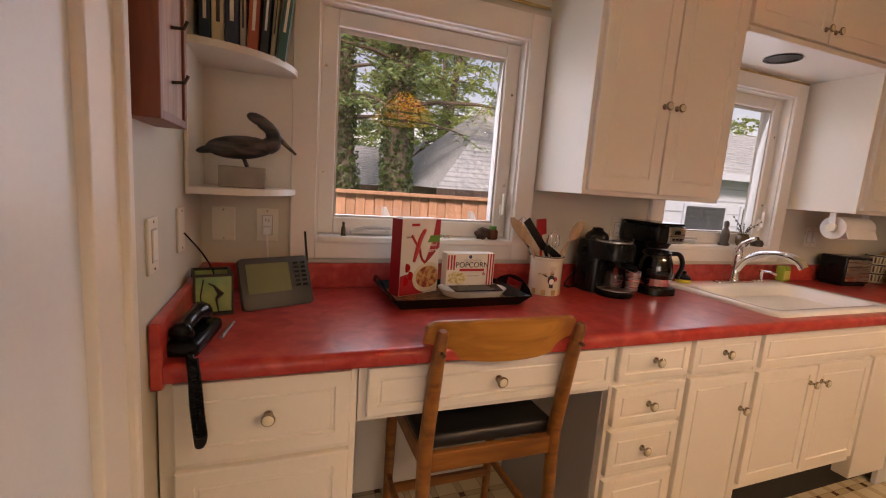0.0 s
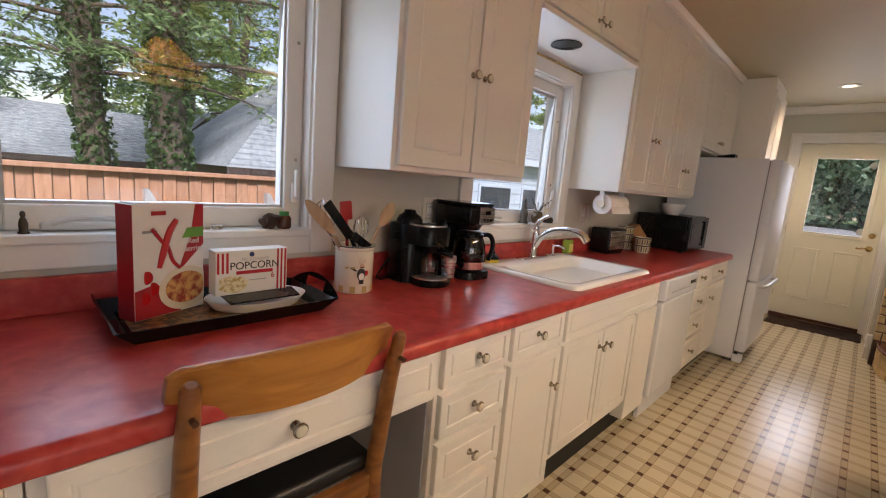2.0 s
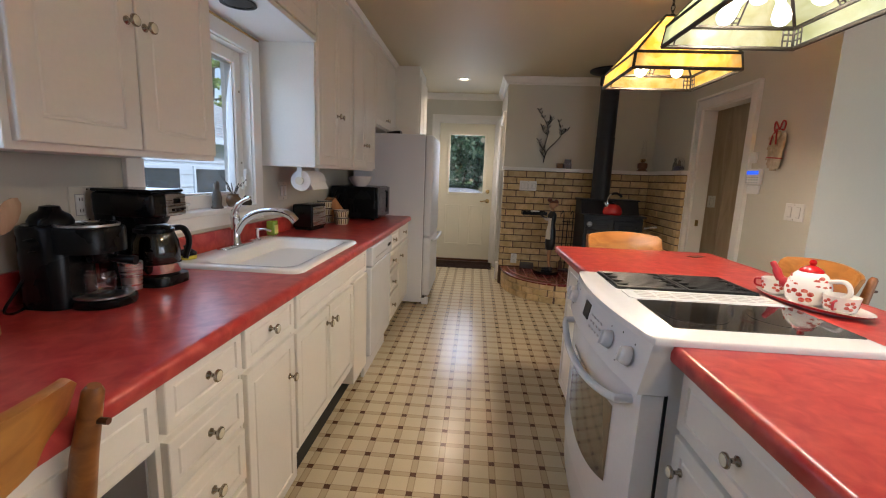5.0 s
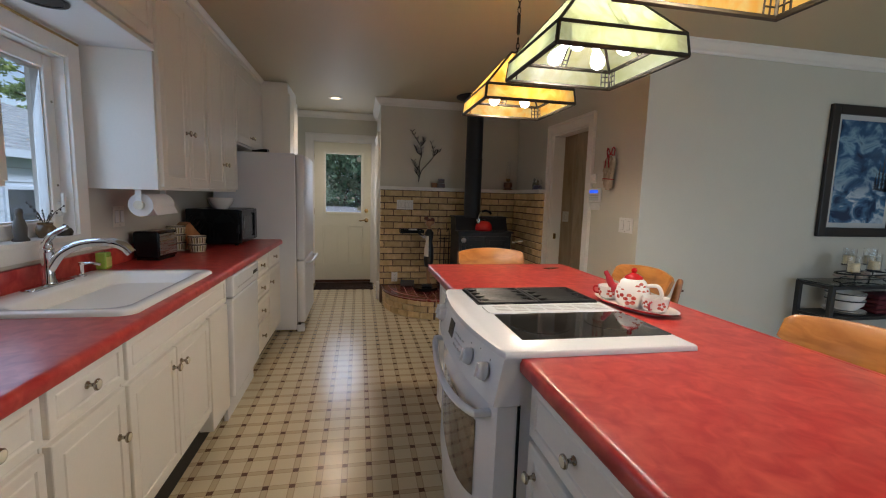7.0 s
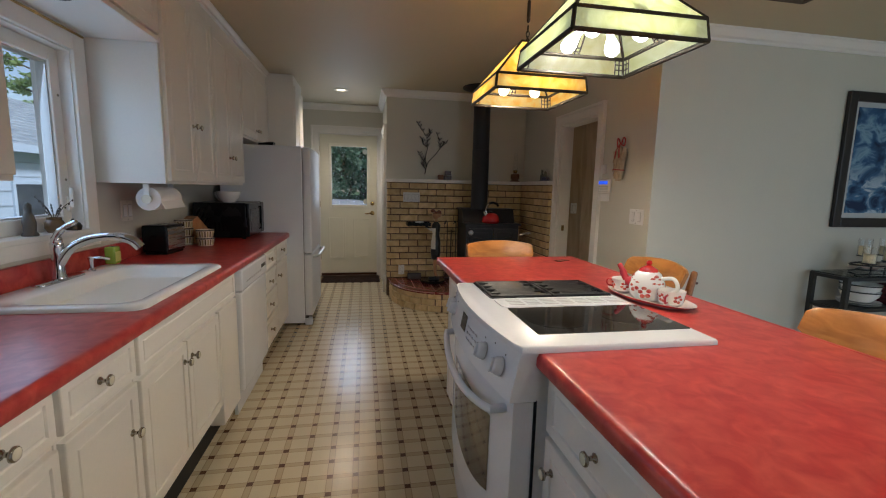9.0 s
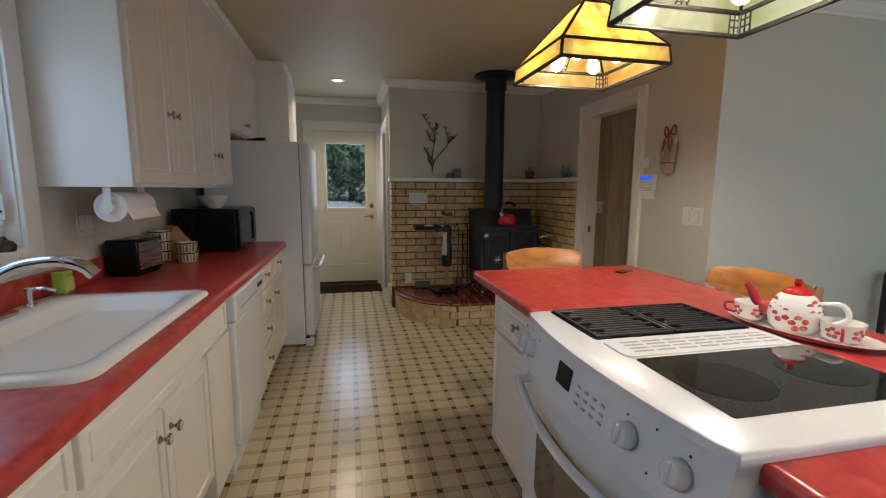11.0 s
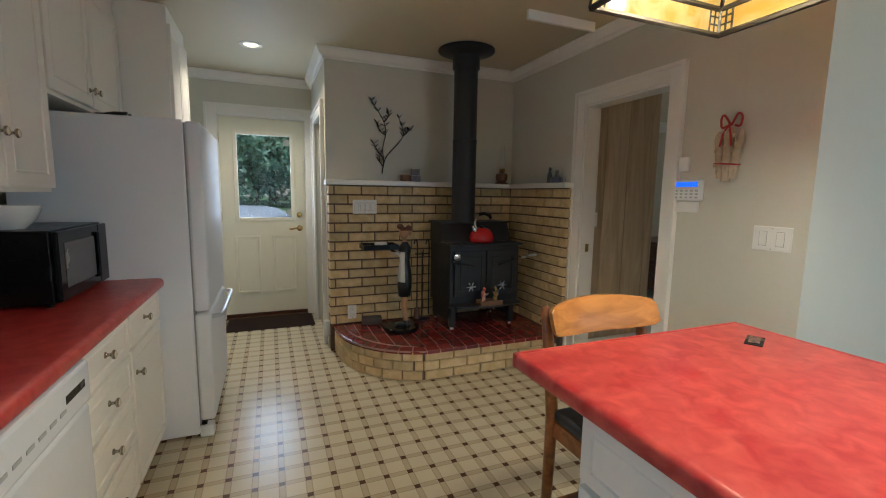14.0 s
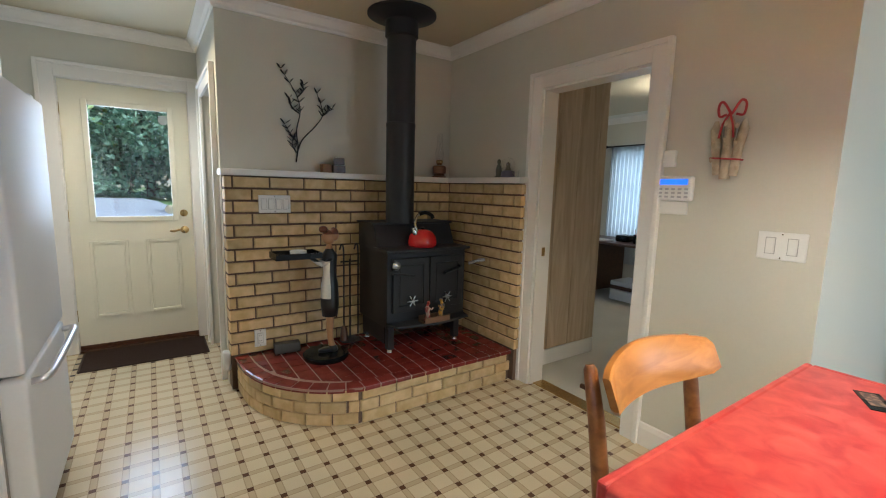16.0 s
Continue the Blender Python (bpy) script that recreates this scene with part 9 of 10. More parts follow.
tagged(part("waitress_figure", fg, waitress_paint(), smooth="all"), "tall painted wooden waitress figure holding out a tray", "statue")
wtray = thing("figure_tray", (wb_x, wb_y + 0.17, Fz + 0.66), "black rectangular tray held by the waitress figure", "tray")
tb_ = box(wb_x - 0.09, wb_y + 0.045, Fz + 0.655, wb_x + 0.09, wb_y + 0.325, Fz + 0.663)
for q in ((-0.09, 0.045, -0.082, 0.325), (0.082, 0.045, 0.09, 0.325), (-0.082, 0.045, 0.082, 0.053), (-0.082, 0.317, 0.082, 0.325)):
    box(wb_x + q[0], wb_y + q[1], Fz + 0.663, wb_x + q[2], wb_y + q[3], Fz + 0.692, bm=tb_)
part("tray_body", tb_, M_BLACK, wtray)
tagged(part("white_dish", lathe([(0, 0), (0.042, 0), (0.05, 0.006), (0.052, 0.036), (0.048, 0.036), (0.045, 0.008), (0, 0.005)], 28, (wb_x, wb_y + 0.17, Fz + 0.664)), M_PORC, smooth=True), "small white dish on the figure's tray", "dish")
pk = thing("fire_tools", (5.42, -0.64, ZH), "black fire tools on a stand beside the stove", "fire tools")
part("stand", lathe([(0, 0), (0.075, 0), (0.075, 0.012), (0.01, 0.02), (0, 0.02)], 24, (5.42, -0.66, ZH)), M_IRON, pk, smooth=True)
part("post", tube([(5.42, -0.66, ZH), (5.42, -0.66, ZH + 0.62)], 0.007, 8), M_IRON, pk)
part("cross_bar", tube([(5.42, -0.73, ZH + 0.60), (5.42, -0.59, ZH + 0.60)], 0.006, 8), M_IRON, pk)
for dy, hh in ((-0.055, 0.05), (0.055, 0.06)):
    part("tool", tube(spline([(5.40, -0.66 + dy, ZH + hh), (5.40, -0.66 + dy, ZH + 0.4), (5.40, -0.66 + dy, ZH + 0.68), (5.40, -0.645 + dy, ZH + 0.73), (5.40, -0.63 + dy, ZH + 0.69)], 5), 0.006, 8), M_IRON, pk, smooth=True)
part("hearth_brush", lathe([(0, 0), (0.03, 0), (0.022, 0.09), (0.008, 0.11), (0, 0.11)], 16, (5.40, -0.605, ZH + 0.02)), M_BROWN, pk, smooth=True)

ket = thing("kettle", (5.07, -1.06, 0.966), "shiny red kettle with a black and steel handle on the stove", "kettle")
KX, KY, KZ = 5.07, -1.065, 0.9655
part("kettle_body", lathe([(0, 0), (0.090, 0), (0.102, 0.012), (0.104, 0.035), (0.096, 0.075), (0.070, 0.108), (0.035, 0.122), (0, 0.125)], 44, (KX, KY, KZ)), M_SCAR, ket, "glossy red enamel body", smooth=True)
part("spout", tube(spline([(KX - 0.02, KY + 0.06, KZ + 0.085), (KX - 0.025, KY + 0.088, KZ + 0.118), (KX - 0.028, KY + 0.10, KZ + 0.14)], 4), [0.020] * 4 + [0.014] * 5, 12), M_CHROME, ket, "bright spout", smooth=True)
part("handle_arm", tube(spline([(KX - 0.02, KY + 0.055, KZ + 0.105), (KX - 0.01, KY + 0.068, KZ + 0.16), (KX, KY + 0.045, KZ + 0.215), (KX, KY + 0.01, KZ + 0.235)], 5), 0.009, 8), M_CHROME, ket, "steel handle arm", smooth=True)
part("grip", tube(spline([(KX, KY + 0.03, KZ + 0.230), (KX, KY - 0.02, KZ + 0.240), (KX, KY - 0.07, KZ + 0.222), (KX, KY - 0.085, KZ + 0.200)], 5), 0.014, 10), M_BLACK, ket, "black grip", smooth=True)
part("lid_knob", lathe([(0, 0), (0.012, 0), (0.016, 0.012), (0, 0.018)], 16, (KX, KY, KZ + 0.123)), M_BLACK, ket, smooth=True)

sg = box(4.845, -1.165, 0.469, 4.925, -0.955, 0.474, 0.001)
box(4.838, -1.16, 0.470, 4.846, -0.96, 0.510, 0.002, bm=sg)
box(4.922, -1.16, 0.470, 4.930, -0.96, 0.510, 0.002, bm=sg)
for k in range(9):
    blob((4.842, -0.972 - 0.022 * k, 0.492 + 0.006 * (k % 2)), (0.004, 0.009, 0.010), 1, bm=sg)
tagged(part("figurine_stand", sg, mk("carved_brown_stand", rgb(0.16, 0.085, 0.04), 0.6, var=0.4, scale=50, bump=0.6)), "small carved brown stand on the stove shelf", "stand")


def clay_figure(y, h, lean, c1, c2, label):
    """A small dancing figure as one plain mesh: bent body, head and one arm."""
    b = tube(spline([(4.885, y, 0.4745), (4.885, y - lean * 0.3, 0.4745 + h * 0.3), (4.88, y + lean * 0.4, 0.4745 + h * 0.62), (4.885, y, 0.4745 + h * 0.80)], 4), [h * 0.16, h * 0.15, h * 0.12, h * 0.11, h * 0.10, h * 0.10, h * 0.11, h * 0.12, h * 0.12, h * 0.11, h * 0.08, h * 0.06, h * 0.05], 12)
    blob((4.88, y - lean * 0.2, 0.4745 + h * 0.88), (h * 0.085, h * 0.085, h * 0.10), 2, bm=b)
    tube([(4.875, y + lean * 0.3, 0.4745 + h * 0.70), (4.865, y - lean * 1.4, 0.4745 + h * 0.56), (4.862, y - lean * 2.2, 0.4745 + h * 0.66)], h * 0.035, 8, bm=b)
    tagged(part("figurine", b, blend_mat("painted_clay", c1, c2, 0.35, 26, 0.45, 0.55, 2, 0.5), smooth="all"), label, "figurine")


clay_figure(-1.005, 0.145, 0.014, rgb(0.45, 0.03, 0.025), rgb(0.55, 0.36, 0.26), "small red and pink clay figure on the stove shelf")
clay_figure(-1.115, 0.155, -0.016, rgb(0.50, 0.26, 0.03), rgb(0.05, 0.06, 0.10), "small ochre and navy clay figure on the stove shelf")

# black metal branch on the wall
br = thing("wall_branch", (XH, -0.36, 1.5), "black metal olive branch hanging on the grey wall", "wall art")
M_BRANCH = mk("black_wrought_metal", rgb(0.012), 0.45)
X0 = XH - 0.012
main = spline([(X0, -0.341, 1.535), (X0, -0.356, 1.64), (X0 - 0.01, -0.345, 1.75), (X0 - 0.01, -0.372, 1.88), (X0, -0.355, 1.985), (X0, -0.295, 2.085), (X0, -0.250, 2.15)], 5)
second = spline([(X0, -0.350, 1.60), (X0, -0.385, 1.69), (X0 - 0.01, -0.471, 1.785), (X0 - 0.01, -0.53, 1.868), (X0, -0.525, 1.94), (X0, -0.485, 2.045)], 5)
for nm, ln, first in (("stem", main, 0.5), ("stem", second, 0.6), ("twig", spline([(X0, -0.352, 1.67), (X0 - 0.01, -0.30, 1.73), (X0, -0.268, 1.79)], 4), 0.3), ("twig", spline([(X0, -0.527, 1.87), (X0 - 0.01, -0.56, 1.90), (X0, -0.60, 1.925)], 4), 0.3), ("twig", spline([(X0, -0.37, 1.87), (X0, -0.325, 1.90), (X0, -0.30, 1.96)], 4), 0.3), ("twig", spline([(X0, -0.36, 1.98), (X0, -0.395, 2.02), (X0, -0.40, 2.06)], 4), 0.3), ("twig", spline([(X0, -0.345, 1.60), (X0, -0.318, 1.65), (X0, -0.322, 1.70)], 4), 0.3)):
    part(nm, tube(ln, [0.0052 - 0.0034 * i / len(ln) for i in range(len(ln))], 7), M_BRANCH, br, smooth=True)
    n_ = len(ln)
    for i in range(int(n_ * first), n_, 3 if nm == "stem" else 2):
        for sd in (-1, 1):
            d = Vector((random.uniform(-0.35, 0.0), sd * random.uniform(0.35, 0.9), random.uniform(0.35, 1))).normalized()
            ln_ = random.uniform(0.020, 0.030)
            part("leaf", blob(ln[i] + d * ln_ * 0.9, (ln_, ln_ * 0.42, 0.003), 1, m=d.to_track_quat("X", "Z").to_matrix().to_4x4()), M_BRANCH, br)

# on the mantel
MZ = 1.4685
mb_ = thing("wooden_box", (5.55, -0.59, MZ), "small carved brown wooden box on the mantel", "box")
part("box_body", box(5.505, -0.665, MZ, 5.585, -0.575, MZ + 0.055, 0.003), M_BROWN, mb_)
part("lid", box(5.51, -0.66, MZ + 0.057, 5.52, -0.58, MZ + 0.11, 0.003), M_BROWN, mb_)
part("side_box", box(5.515, -0.565, MZ, 5.58, -0.50, MZ + 0.06, 0.003), mk("orange_brown_carving", rgb(0.22, 0.09, 0.03), 0.5, var=0.4, bump=0.5), mb_)
ol = thing("oil_lamp", (5.56, -1.52, MZ), "copper oil lamp with a glass chimney on the mantel", "lamp")
OX_, OY_ = 5.555, -1.515
part("font", lathe([(0, 0), (0.062, 0), (0.064, 0.008), (0.046, 0.018), (0.044, 0.030), (0.056, 0.036), (0.058, 0.085), (0.050, 0.098), (0.022, 0.104), (0.022, 0.112), (0, 0.112)], 32, (OX_, OY_, MZ)), mk("aged_copper", rgb(0.20, 0.10, 0.06), 0.3, 0.8, var=0.3), ol, smooth=True)
part("burner", lathe([(0.020, 0), (0.026, 0.006), (0.030, 0.028), (0.024, 0.034), (0, 0.034)], 24, (OX_, OY_, MZ + 0.112)), M_BRASS, ol, smooth=True)
part("chimney", lathe([(0.024, 0), (0.034, 0.035), (0.036, 0.06), (0.024, 0.12), (0.020, 0.22), (0.0185, 0.22), (0.0225, 0.12), (0.034, 0.06), (0.032, 0.035), (0.022, 0)], 32, (OX_, OY_, MZ + 0.142)), M_LAMPGLASS, ol, "clear glass chimney", smooth=True)
figurine(4.905, -1.61, MZ, 0.135, mk("grey_green_figure", rgb(0.10, 0.11, 0.09), 0.45, var=0.4), "small grey green figure on the mantel")
sgl = thing("snow_globe", (4.80, -1.60, MZ), "glass snow globe on a dark base on the mantel", "snow globe")
part("globe_base", lathe([(0, 0), (0.050, 0), (0.048, 0.040), (0.036, 0.048), (0, 0.048)], 28, (4.80, -1.605, MZ)), mk("violet_base", rgb(0.10, 0.10, 0.16), 0.35), sgl, smooth=True)
part("globe", blob((4.80, -1.605, MZ + 0.09), (0.050, 0.050, 0.050), 3), M_LAMPGLASS, sgl, "clear glass ball", smooth="all")
part("scene", lathe([(0, 0), (0.024, 0), (0.014, 0.03), (0.016, 0.05), (0, 0.064)], 12, (4.80, -1.605, MZ + 0.047)), mk("globe_scene", rgb(0.20, 0.17, 0.12), 0.5), sgl, smooth=True)
tagged(part("glass_votive", lathe([(0, 0), (0.020, 0), (0.026, 0.05), (0.024, 0.05), (0.018, 0.004), (0, 0.004)], 24, (4.715, -1.60, MZ)), M_LAMPGLASS, smooth=True), "small clear glass votive on the mantel", "votive")

# ---- on the wall by the office door ----
YW = YS + 0.001
al = thing("alarm_panel", (3.62, YS, 1.37), "white alarm keypad with a lit blue display", "alarm panel")
part("case", box(3.525, YS, 1.345, 3.718, YS + 0.028, 1.468, 0.014, 3), M_PLATEW, al, smooth=True)
part("display", box(3.55, YS + 0.0275, 1.425, 3.69, YS + 0.0292, 1.452, 0.0005), glow("blue_lcd", rgb(0.02, 0.10, 0.85), 1.2), al, "lit blue display")
for i in range(5):
    for j in range(3):
        part("key", box(3.545 + 0.032 * i, YS + 0.0275, 1.360 + 0.019 * j, 3.563 + 0.032 * i, YS + 0.0300, 1.370 + 0.019 * j, 0.001), mk("grey_key", rgb(0.45), 0.5) if i + j == 0 else bpy.data.materials["grey_key"], al)
part("door_flap", box(3.55, YS, 1.278, 3.735, YS + 0.012, 1.342, 0.004, m=Matrix.Translation((0, 0, 0))), M_PLATEW, al, "opened white flap")
tagged(part("thermostat_sensor", box(3.625, YS, 1.512, 3.69, YS + 0.022, 1.595, 0.008, 3), M_PLATEW, smooth=True), "small white sensor box on the wall", "sensor")
wall_plate((3.152, YS, 1.172), "y+", 0.175, 0.118, 2, "white wall plate with two rocker switches", M_PLATEW)
asp = thing("birch_bundle", (3.39, YS + 0.05, 1.6), "bundle of pale birch sticks tied with red ribbon", "wall decoration")
M_STICK = blend_mat("pale_birch_bark", rgb(0.34, 0.26, 0.16), rgb(0.60, 0.50, 0.36), 0.7, 14, 0.3, 0.7, 5, bump=0.6)
for dx, r, z0, z1, tl in ((-0.042, 0.019, 1.465, 1.70, 0.01), (0.0, 0.022, 1.45, 1.715, 0.0), (0.042, 0.020, 1.47, 1.70, -0.012)):
    part("stick", tube([(3.39 + dx + tl, YS + 0.034, z0), (3.39 + dx * 1.05, YS + 0.036, (z0 + z1) / 2), (3.39 + dx * 1.1 - tl, YS + 0.030, z1 - 0.03), (3.39 + dx * 1.1 - tl, YS + 0.028, z1 + 0.01)], [r, r, r * 1.05, r * 0.4], 12), M_STICK, asp, smooth=True)
    for k in range(6):
        zz = z1 - 0.02 - 0.036 * k
        part("scale", blob((3.39 + dx * 1.08 + 0.008 * (-1) ** k, YS + 0.056, zz), (0.009, 0.004, 0.014), 1), M_STICK, asp)
M_RIB = mk("red_ribbon", rgb(0.38, 0.02, 0.025), 0.6)
part("tie", tube([(3.39 + 0.066 * math.cos(a_), YS + 0.036 + 0.030 * math.sin(a_), 1.54 + 0.006 * math.cos(a_)) for a_ in [2 * math.pi * k / 24 for k in range(24)]], 0.004, 6, closed=True), M_RIB, asp, "red cord")
for s in (-1, 1):
    part("bow_loop", tube(spline([(3.39, YS + 0.03, 1.735), (3.39 + s * 0.035, YS + 0.035, 1.79), (3.39 + s * 0.055, YS + 0.03, 1.775), (3.39 + s * 0.048, YS + 0.03, 1.73), (3.39 + s * 0.02, YS + 0.03, 1.735)], 5), 0.0055, 6), M_RIB, asp, "red ribbon loop", smooth=True)
    part("ribbon_tail", tube([(3.39, YS + 0.045, 1.74), (3.39 + s * 0.02, YS + 0.058, 1.69), (3.39 + s * 0.03, YS + 0.06, 1.63)], 0.005, 6), M_RIB, asp, smooth=True)

# ---- dining side ----
pic = thing("framed_painting", (XC, -3.72, 1.1), "dark framed seascape painting in stormy blues", "painting")
def sea():
    m = bpy.data.materials.new("seascape_print")
    m.use_nodes = True
    nt = m.node_tree
    p = nt.nodes["Principled BSDF"]
    tc, mp = nt.nodes.new("ShaderNodeTexCoord"), nt.nodes.new("ShaderNodeMapping")
    mp.inputs["Scale"].default_value = (1, 1.6, 2.4)
    n = nt.nodes.new("ShaderNodeTexNoise")
    n.inputs["Scale"].default_value, n.inputs["Detail"].default_value, n.inputs["Distortion"].default_value = 3.6, 10, 0.7
    nt.links.new(tc.outputs["Object"], mp.inputs[0]); nt.links.new(mp.outputs[0], n.inputs["Vector"])
    sp_ = nt.nodes.new("ShaderNodeSeparateXYZ"); nt.links.new(tc.outputs["Object"], sp_.inputs[0])
    r1, r2 = nt.nodes.new("ShaderNodeValToRGB"), nt.nodes.new("ShaderNodeValToRGB")
    for r, cols in ((r1, ((0.30, rgb(0.008, 0.02, 0.06)), (0.5, rgb(0.03, 0.10, 0.22)), (0.62, rgb(0.20, 0.36, 0.5)), (0.74, rgb(0.02, 0.05, 0.12)))), (r2, ((0.36, rgb(0.01, 0.03, 0.09)), (0.48, rgb(0.06, 0.17, 0.32)), (0.56, rgb(0.5, 0.62, 0.72)), (0.72, rgb(0.05, 0.14, 0.28))))):
        r.color_ramp.elements[0].position, r.color_ramp.elements[0].color = cols[0]
        r.color_ramp.elements[1].position, r.color_ramp.elements[1].color = cols[3]
        for c_ in cols[1:3]:
            e = r.color_ramp.elements.new(c_[0]); e.color = c_[1]
        nt.links.new(n.outputs["Fac"], r.inputs[0])
    mr = nt.nodes.new("ShaderNodeMapRange")
    mr.inputs[1].default_value, mr.inputs[2].default_value = 1.42, 1.60
    nt.links.new(sp_.outputs[2], mr.inputs[0])
    mx = nt.nodes.new("ShaderNodeMix"); mx.data_type = "RGBA"
    nt.links.new(mr.outputs[0], mx.inputs[0]); nt.links.new(r2.outputs[0], mx.inputs[6]); nt.links.new(r1.outputs[0], mx.inputs[7])
    nt.links.new(mx.outputs[2], p.inputs["Base Color"])
    p.inputs["Roughness"].default_value = 0.25
    return m
Y0, Y1, Z0_, Z1_ = -4.07, -3.28, 1.12, 2.175
M_FRAME = mk("dark_picture_frame", rgb(0.018, 0.014, 0.013), 0.35)
for b_ in ((Y0, Z0_, Y0 + 0.075, Z1_), (Y1 - 0.075, Z0_, Y1, Z1_), (Y0 + 0.075, Z0_, Y1 - 0.075, Z0_ + 0.075), (Y0 + 0.075, Z1_ - 0.075, Y1 - 0.075, Z1_)):
    part("frame_rail", box(XC - 0.034, b_[0], b_[1], XC - 0.001, b_[2], b_[3], 0.005), M_FRAME, pic)
part("mat_board", box(XC - 0.014, Y0 + 0.075, Z0_ + 0.075, XC - 0.002, Y1 - 0.075, Z1_ - 0.075), mk("pale_mat_board", rgb(0.5, 0.52, 0.52), 0.7), pic, "pale mat board")
part("picture", box(XC - 0.017, Y0 + 0.115, Z0_ + 0.115, XC - 0.013, Y1 - 0.115, Z1_ - 0.115), sea(), pic, "stormy blue sea with dark firs")
fir = bmesh.new()
for yy, hh in ((-3.92, 0.42), (-3.885, 0.30), (-3.845, 0.22), (-3.935, 0.55), (-3.815, 0.13)):
    for k in range(7):
        w_ = 0.004 + 0.022 * (k / 7)
        zz = 1.52 + hh * (1 - k / 7)
        prism([(yy - w_, zz - hh / 7 * 1.3), (yy + w_, zz - hh / 7 * 1.3), (yy, zz)], XC - 0.0178, XC - 0.0168, bm=fir, m=YZ)
fir_ob = part("fir_silhouette", fir, mk("fir_paint", rgb(0.006, 0.012, 0.03), 0.4), pic)
fir_ob["kind"] = "stuff"
tab = thing("metal_side_table", (2.82, -3.9, 0), "black metal side table with a glass top and lower shelf", "table")
M_TAB = mk("black_table_metal", rgb(0.014), 0.4)
TX0, TX1, TY0, TY1, TZT = 2.67, 2.955, -4.71, -3.10, 0.77
for x in (TX0, TX1 - 0.035):
    for y in (TY0, TY1 - 0.035):
        part("leg", box(x, y, 0, x + 0.035, y + 0.035, TZT, 0.003), M_TAB, tab)
for z in (TZT - 0.03, 0.50):
    for x in (TX0, TX1 - 0.03):
        part("rail", box(x + 0.002, TY0 + 0.035, z, x + 0.028, TY1 - 0.035, z + 0.026, 0.002), M_TAB, tab)
    for y in (TY0, TY1 - 0.03):
        part("rail", box(TX0 + 0.035, y + 0.002, z, TX1 - 0.035, y + 0.028, z + 0.026, 0.002), M_TAB, tab)
gt = part("glass_top", box(TX0 + 0.004, TY0 + 0.004, TZT, TX1 - 0.004, TY1 - 0.004, TZT + 0.008), glass_mat("smoked_glass", rgb(0.55, 0.6, 0.6)), tab, "glass top")
part("shelf_board", box(TX0 + 0.03, TY0 + 0.03, 0.508, TX1 - 0.03, TY1 - 0.03, 0.527), M_TAB, tab)
for k, (r, h, zz) in enumerate(((0.135, 0.014, 0.527), (0.137, 0.016, 0.541), (0.125, 0.085, 0.557), (0.128, 0.085, 0.61))):
    t_ = tagged(part("serving_bowl" if k > 1 else "plate", lathe([(0, 0), (r * 0.6, 0), (r * 0.92, h * 0.5), (r, h), (r * 0.97, h), (r * 0.85, h * 0.5), (r * 0.5, 0.005), (0, 0.005)], 40, (2.81, -3.42, zz)), M_PORC, smooth=True), "white china stacked on the lower table shelf", "dish", "stacked dishes")
    if k > 1:
        part("dark_line", lathe([(r * 1.0, h * 0.86), (r * 1.006, h * 0.92), (r * 1.0, h * 0.98)], 40, (2.81, -3.42, zz)), M_INK, t_)
for k in range(4):
    tagged(part("folded_linen", box(2.71 + 0.006 * k, -4.11, 0.5275 + 0.036 * k, 2.93 - 0.004 * k, -3.61 - 0.012 * k, 0.562 + 0.036 * k, 0.014, 3), mk("maroon_linen", rgb(0.10, 0.012, 0.018), 0.9, bump=0.6, bscale=90) if k == 0 else bpy.data.materials["maroon_linen"], smooth=True), "maroon folded table linen on the lower shelf", "linen", "folded linens")
cd = thing("candle_stand", (2.80, -3.55, 0.778), "black wire candle stand with five glass candle cups", "candle holder")
part("ring", tube([(2.80 + 0.10 * math.cos(a_), -3.55 + 0.25 * math.sin(a_), 0.845) for a_ in [2 * math.pi * k / 40 for k in range(40)]], 0.006, 6, closed=True), M_TAB, cd, smooth=True)
part("ring", tube([(2.80 + 0.07 * math.cos(a_), -3.55 + 0.19 * math.sin(a_), 0.805) for a_ in [2 * math.pi * k / 40 for k in range(40)]], 0.005, 6, closed=True), M_TAB, cd, smooth=True)
for k in range(4):
    a_ = math.pi / 4 + math.pi / 2 * k
    part("foot", tube(spline([(2.80 + 0.098 * math.cos(a_), -3.55 + 0.245 * math.sin(a_), 0.845), (2.80 + 0.07 * math.cos(a_), -3.55 + 0.20 * math.sin(a_), 0.80), (2.80 + 0.105 * math.cos(a_), -3.55 + 0.26 * math.sin(a_), 0.785)], 4), 0.005, 6), M_TAB, cd, smooth=True)
for k, (dx, dy, z) in enumerate(((-0.07, 0.20, 0.86), (0.04, 0.10, 0.905), (-0.06, -0.01, 0.875), (0.05, -0.12, 0.905), (-0.05, -0.22, 0.87))):
    sc_ = part("cup_plate", lathe([(0, 0), (0.045, 0), (0.048, 0.005), (0, 0.005)], 24, (2.80 + dx, -3.55 + dy, z)), M_TAB, cd)
    part("post", tube([(2.80 + dx, -3.55 + dy, 0.84), (2.80 + dx, -3.55 + dy, z)], 0.005, 6), M_TAB, sc_)
    part("glass_cup", lathe([(0.0, 0.0), (0.042, 0.0), (0.043, 0.13), (0.0415, 0.13), (0.0405, 0.004), (0, 0.004)], 28, (2.80 + dx, -3.55 + dy, z + 0.005)), M_LAMPGLASS, sc_, "clear glass cup", smooth=True)
    part("candle", lathe([(0, 0), (0.036, 0), (0.036, 0.062), (0.03, 0.066), (0, 0.063)], 24, (2.80 + dx, -3.55 + dy, z + 0.010)), M_WAX, sc_, "cream candle", smooth=True)
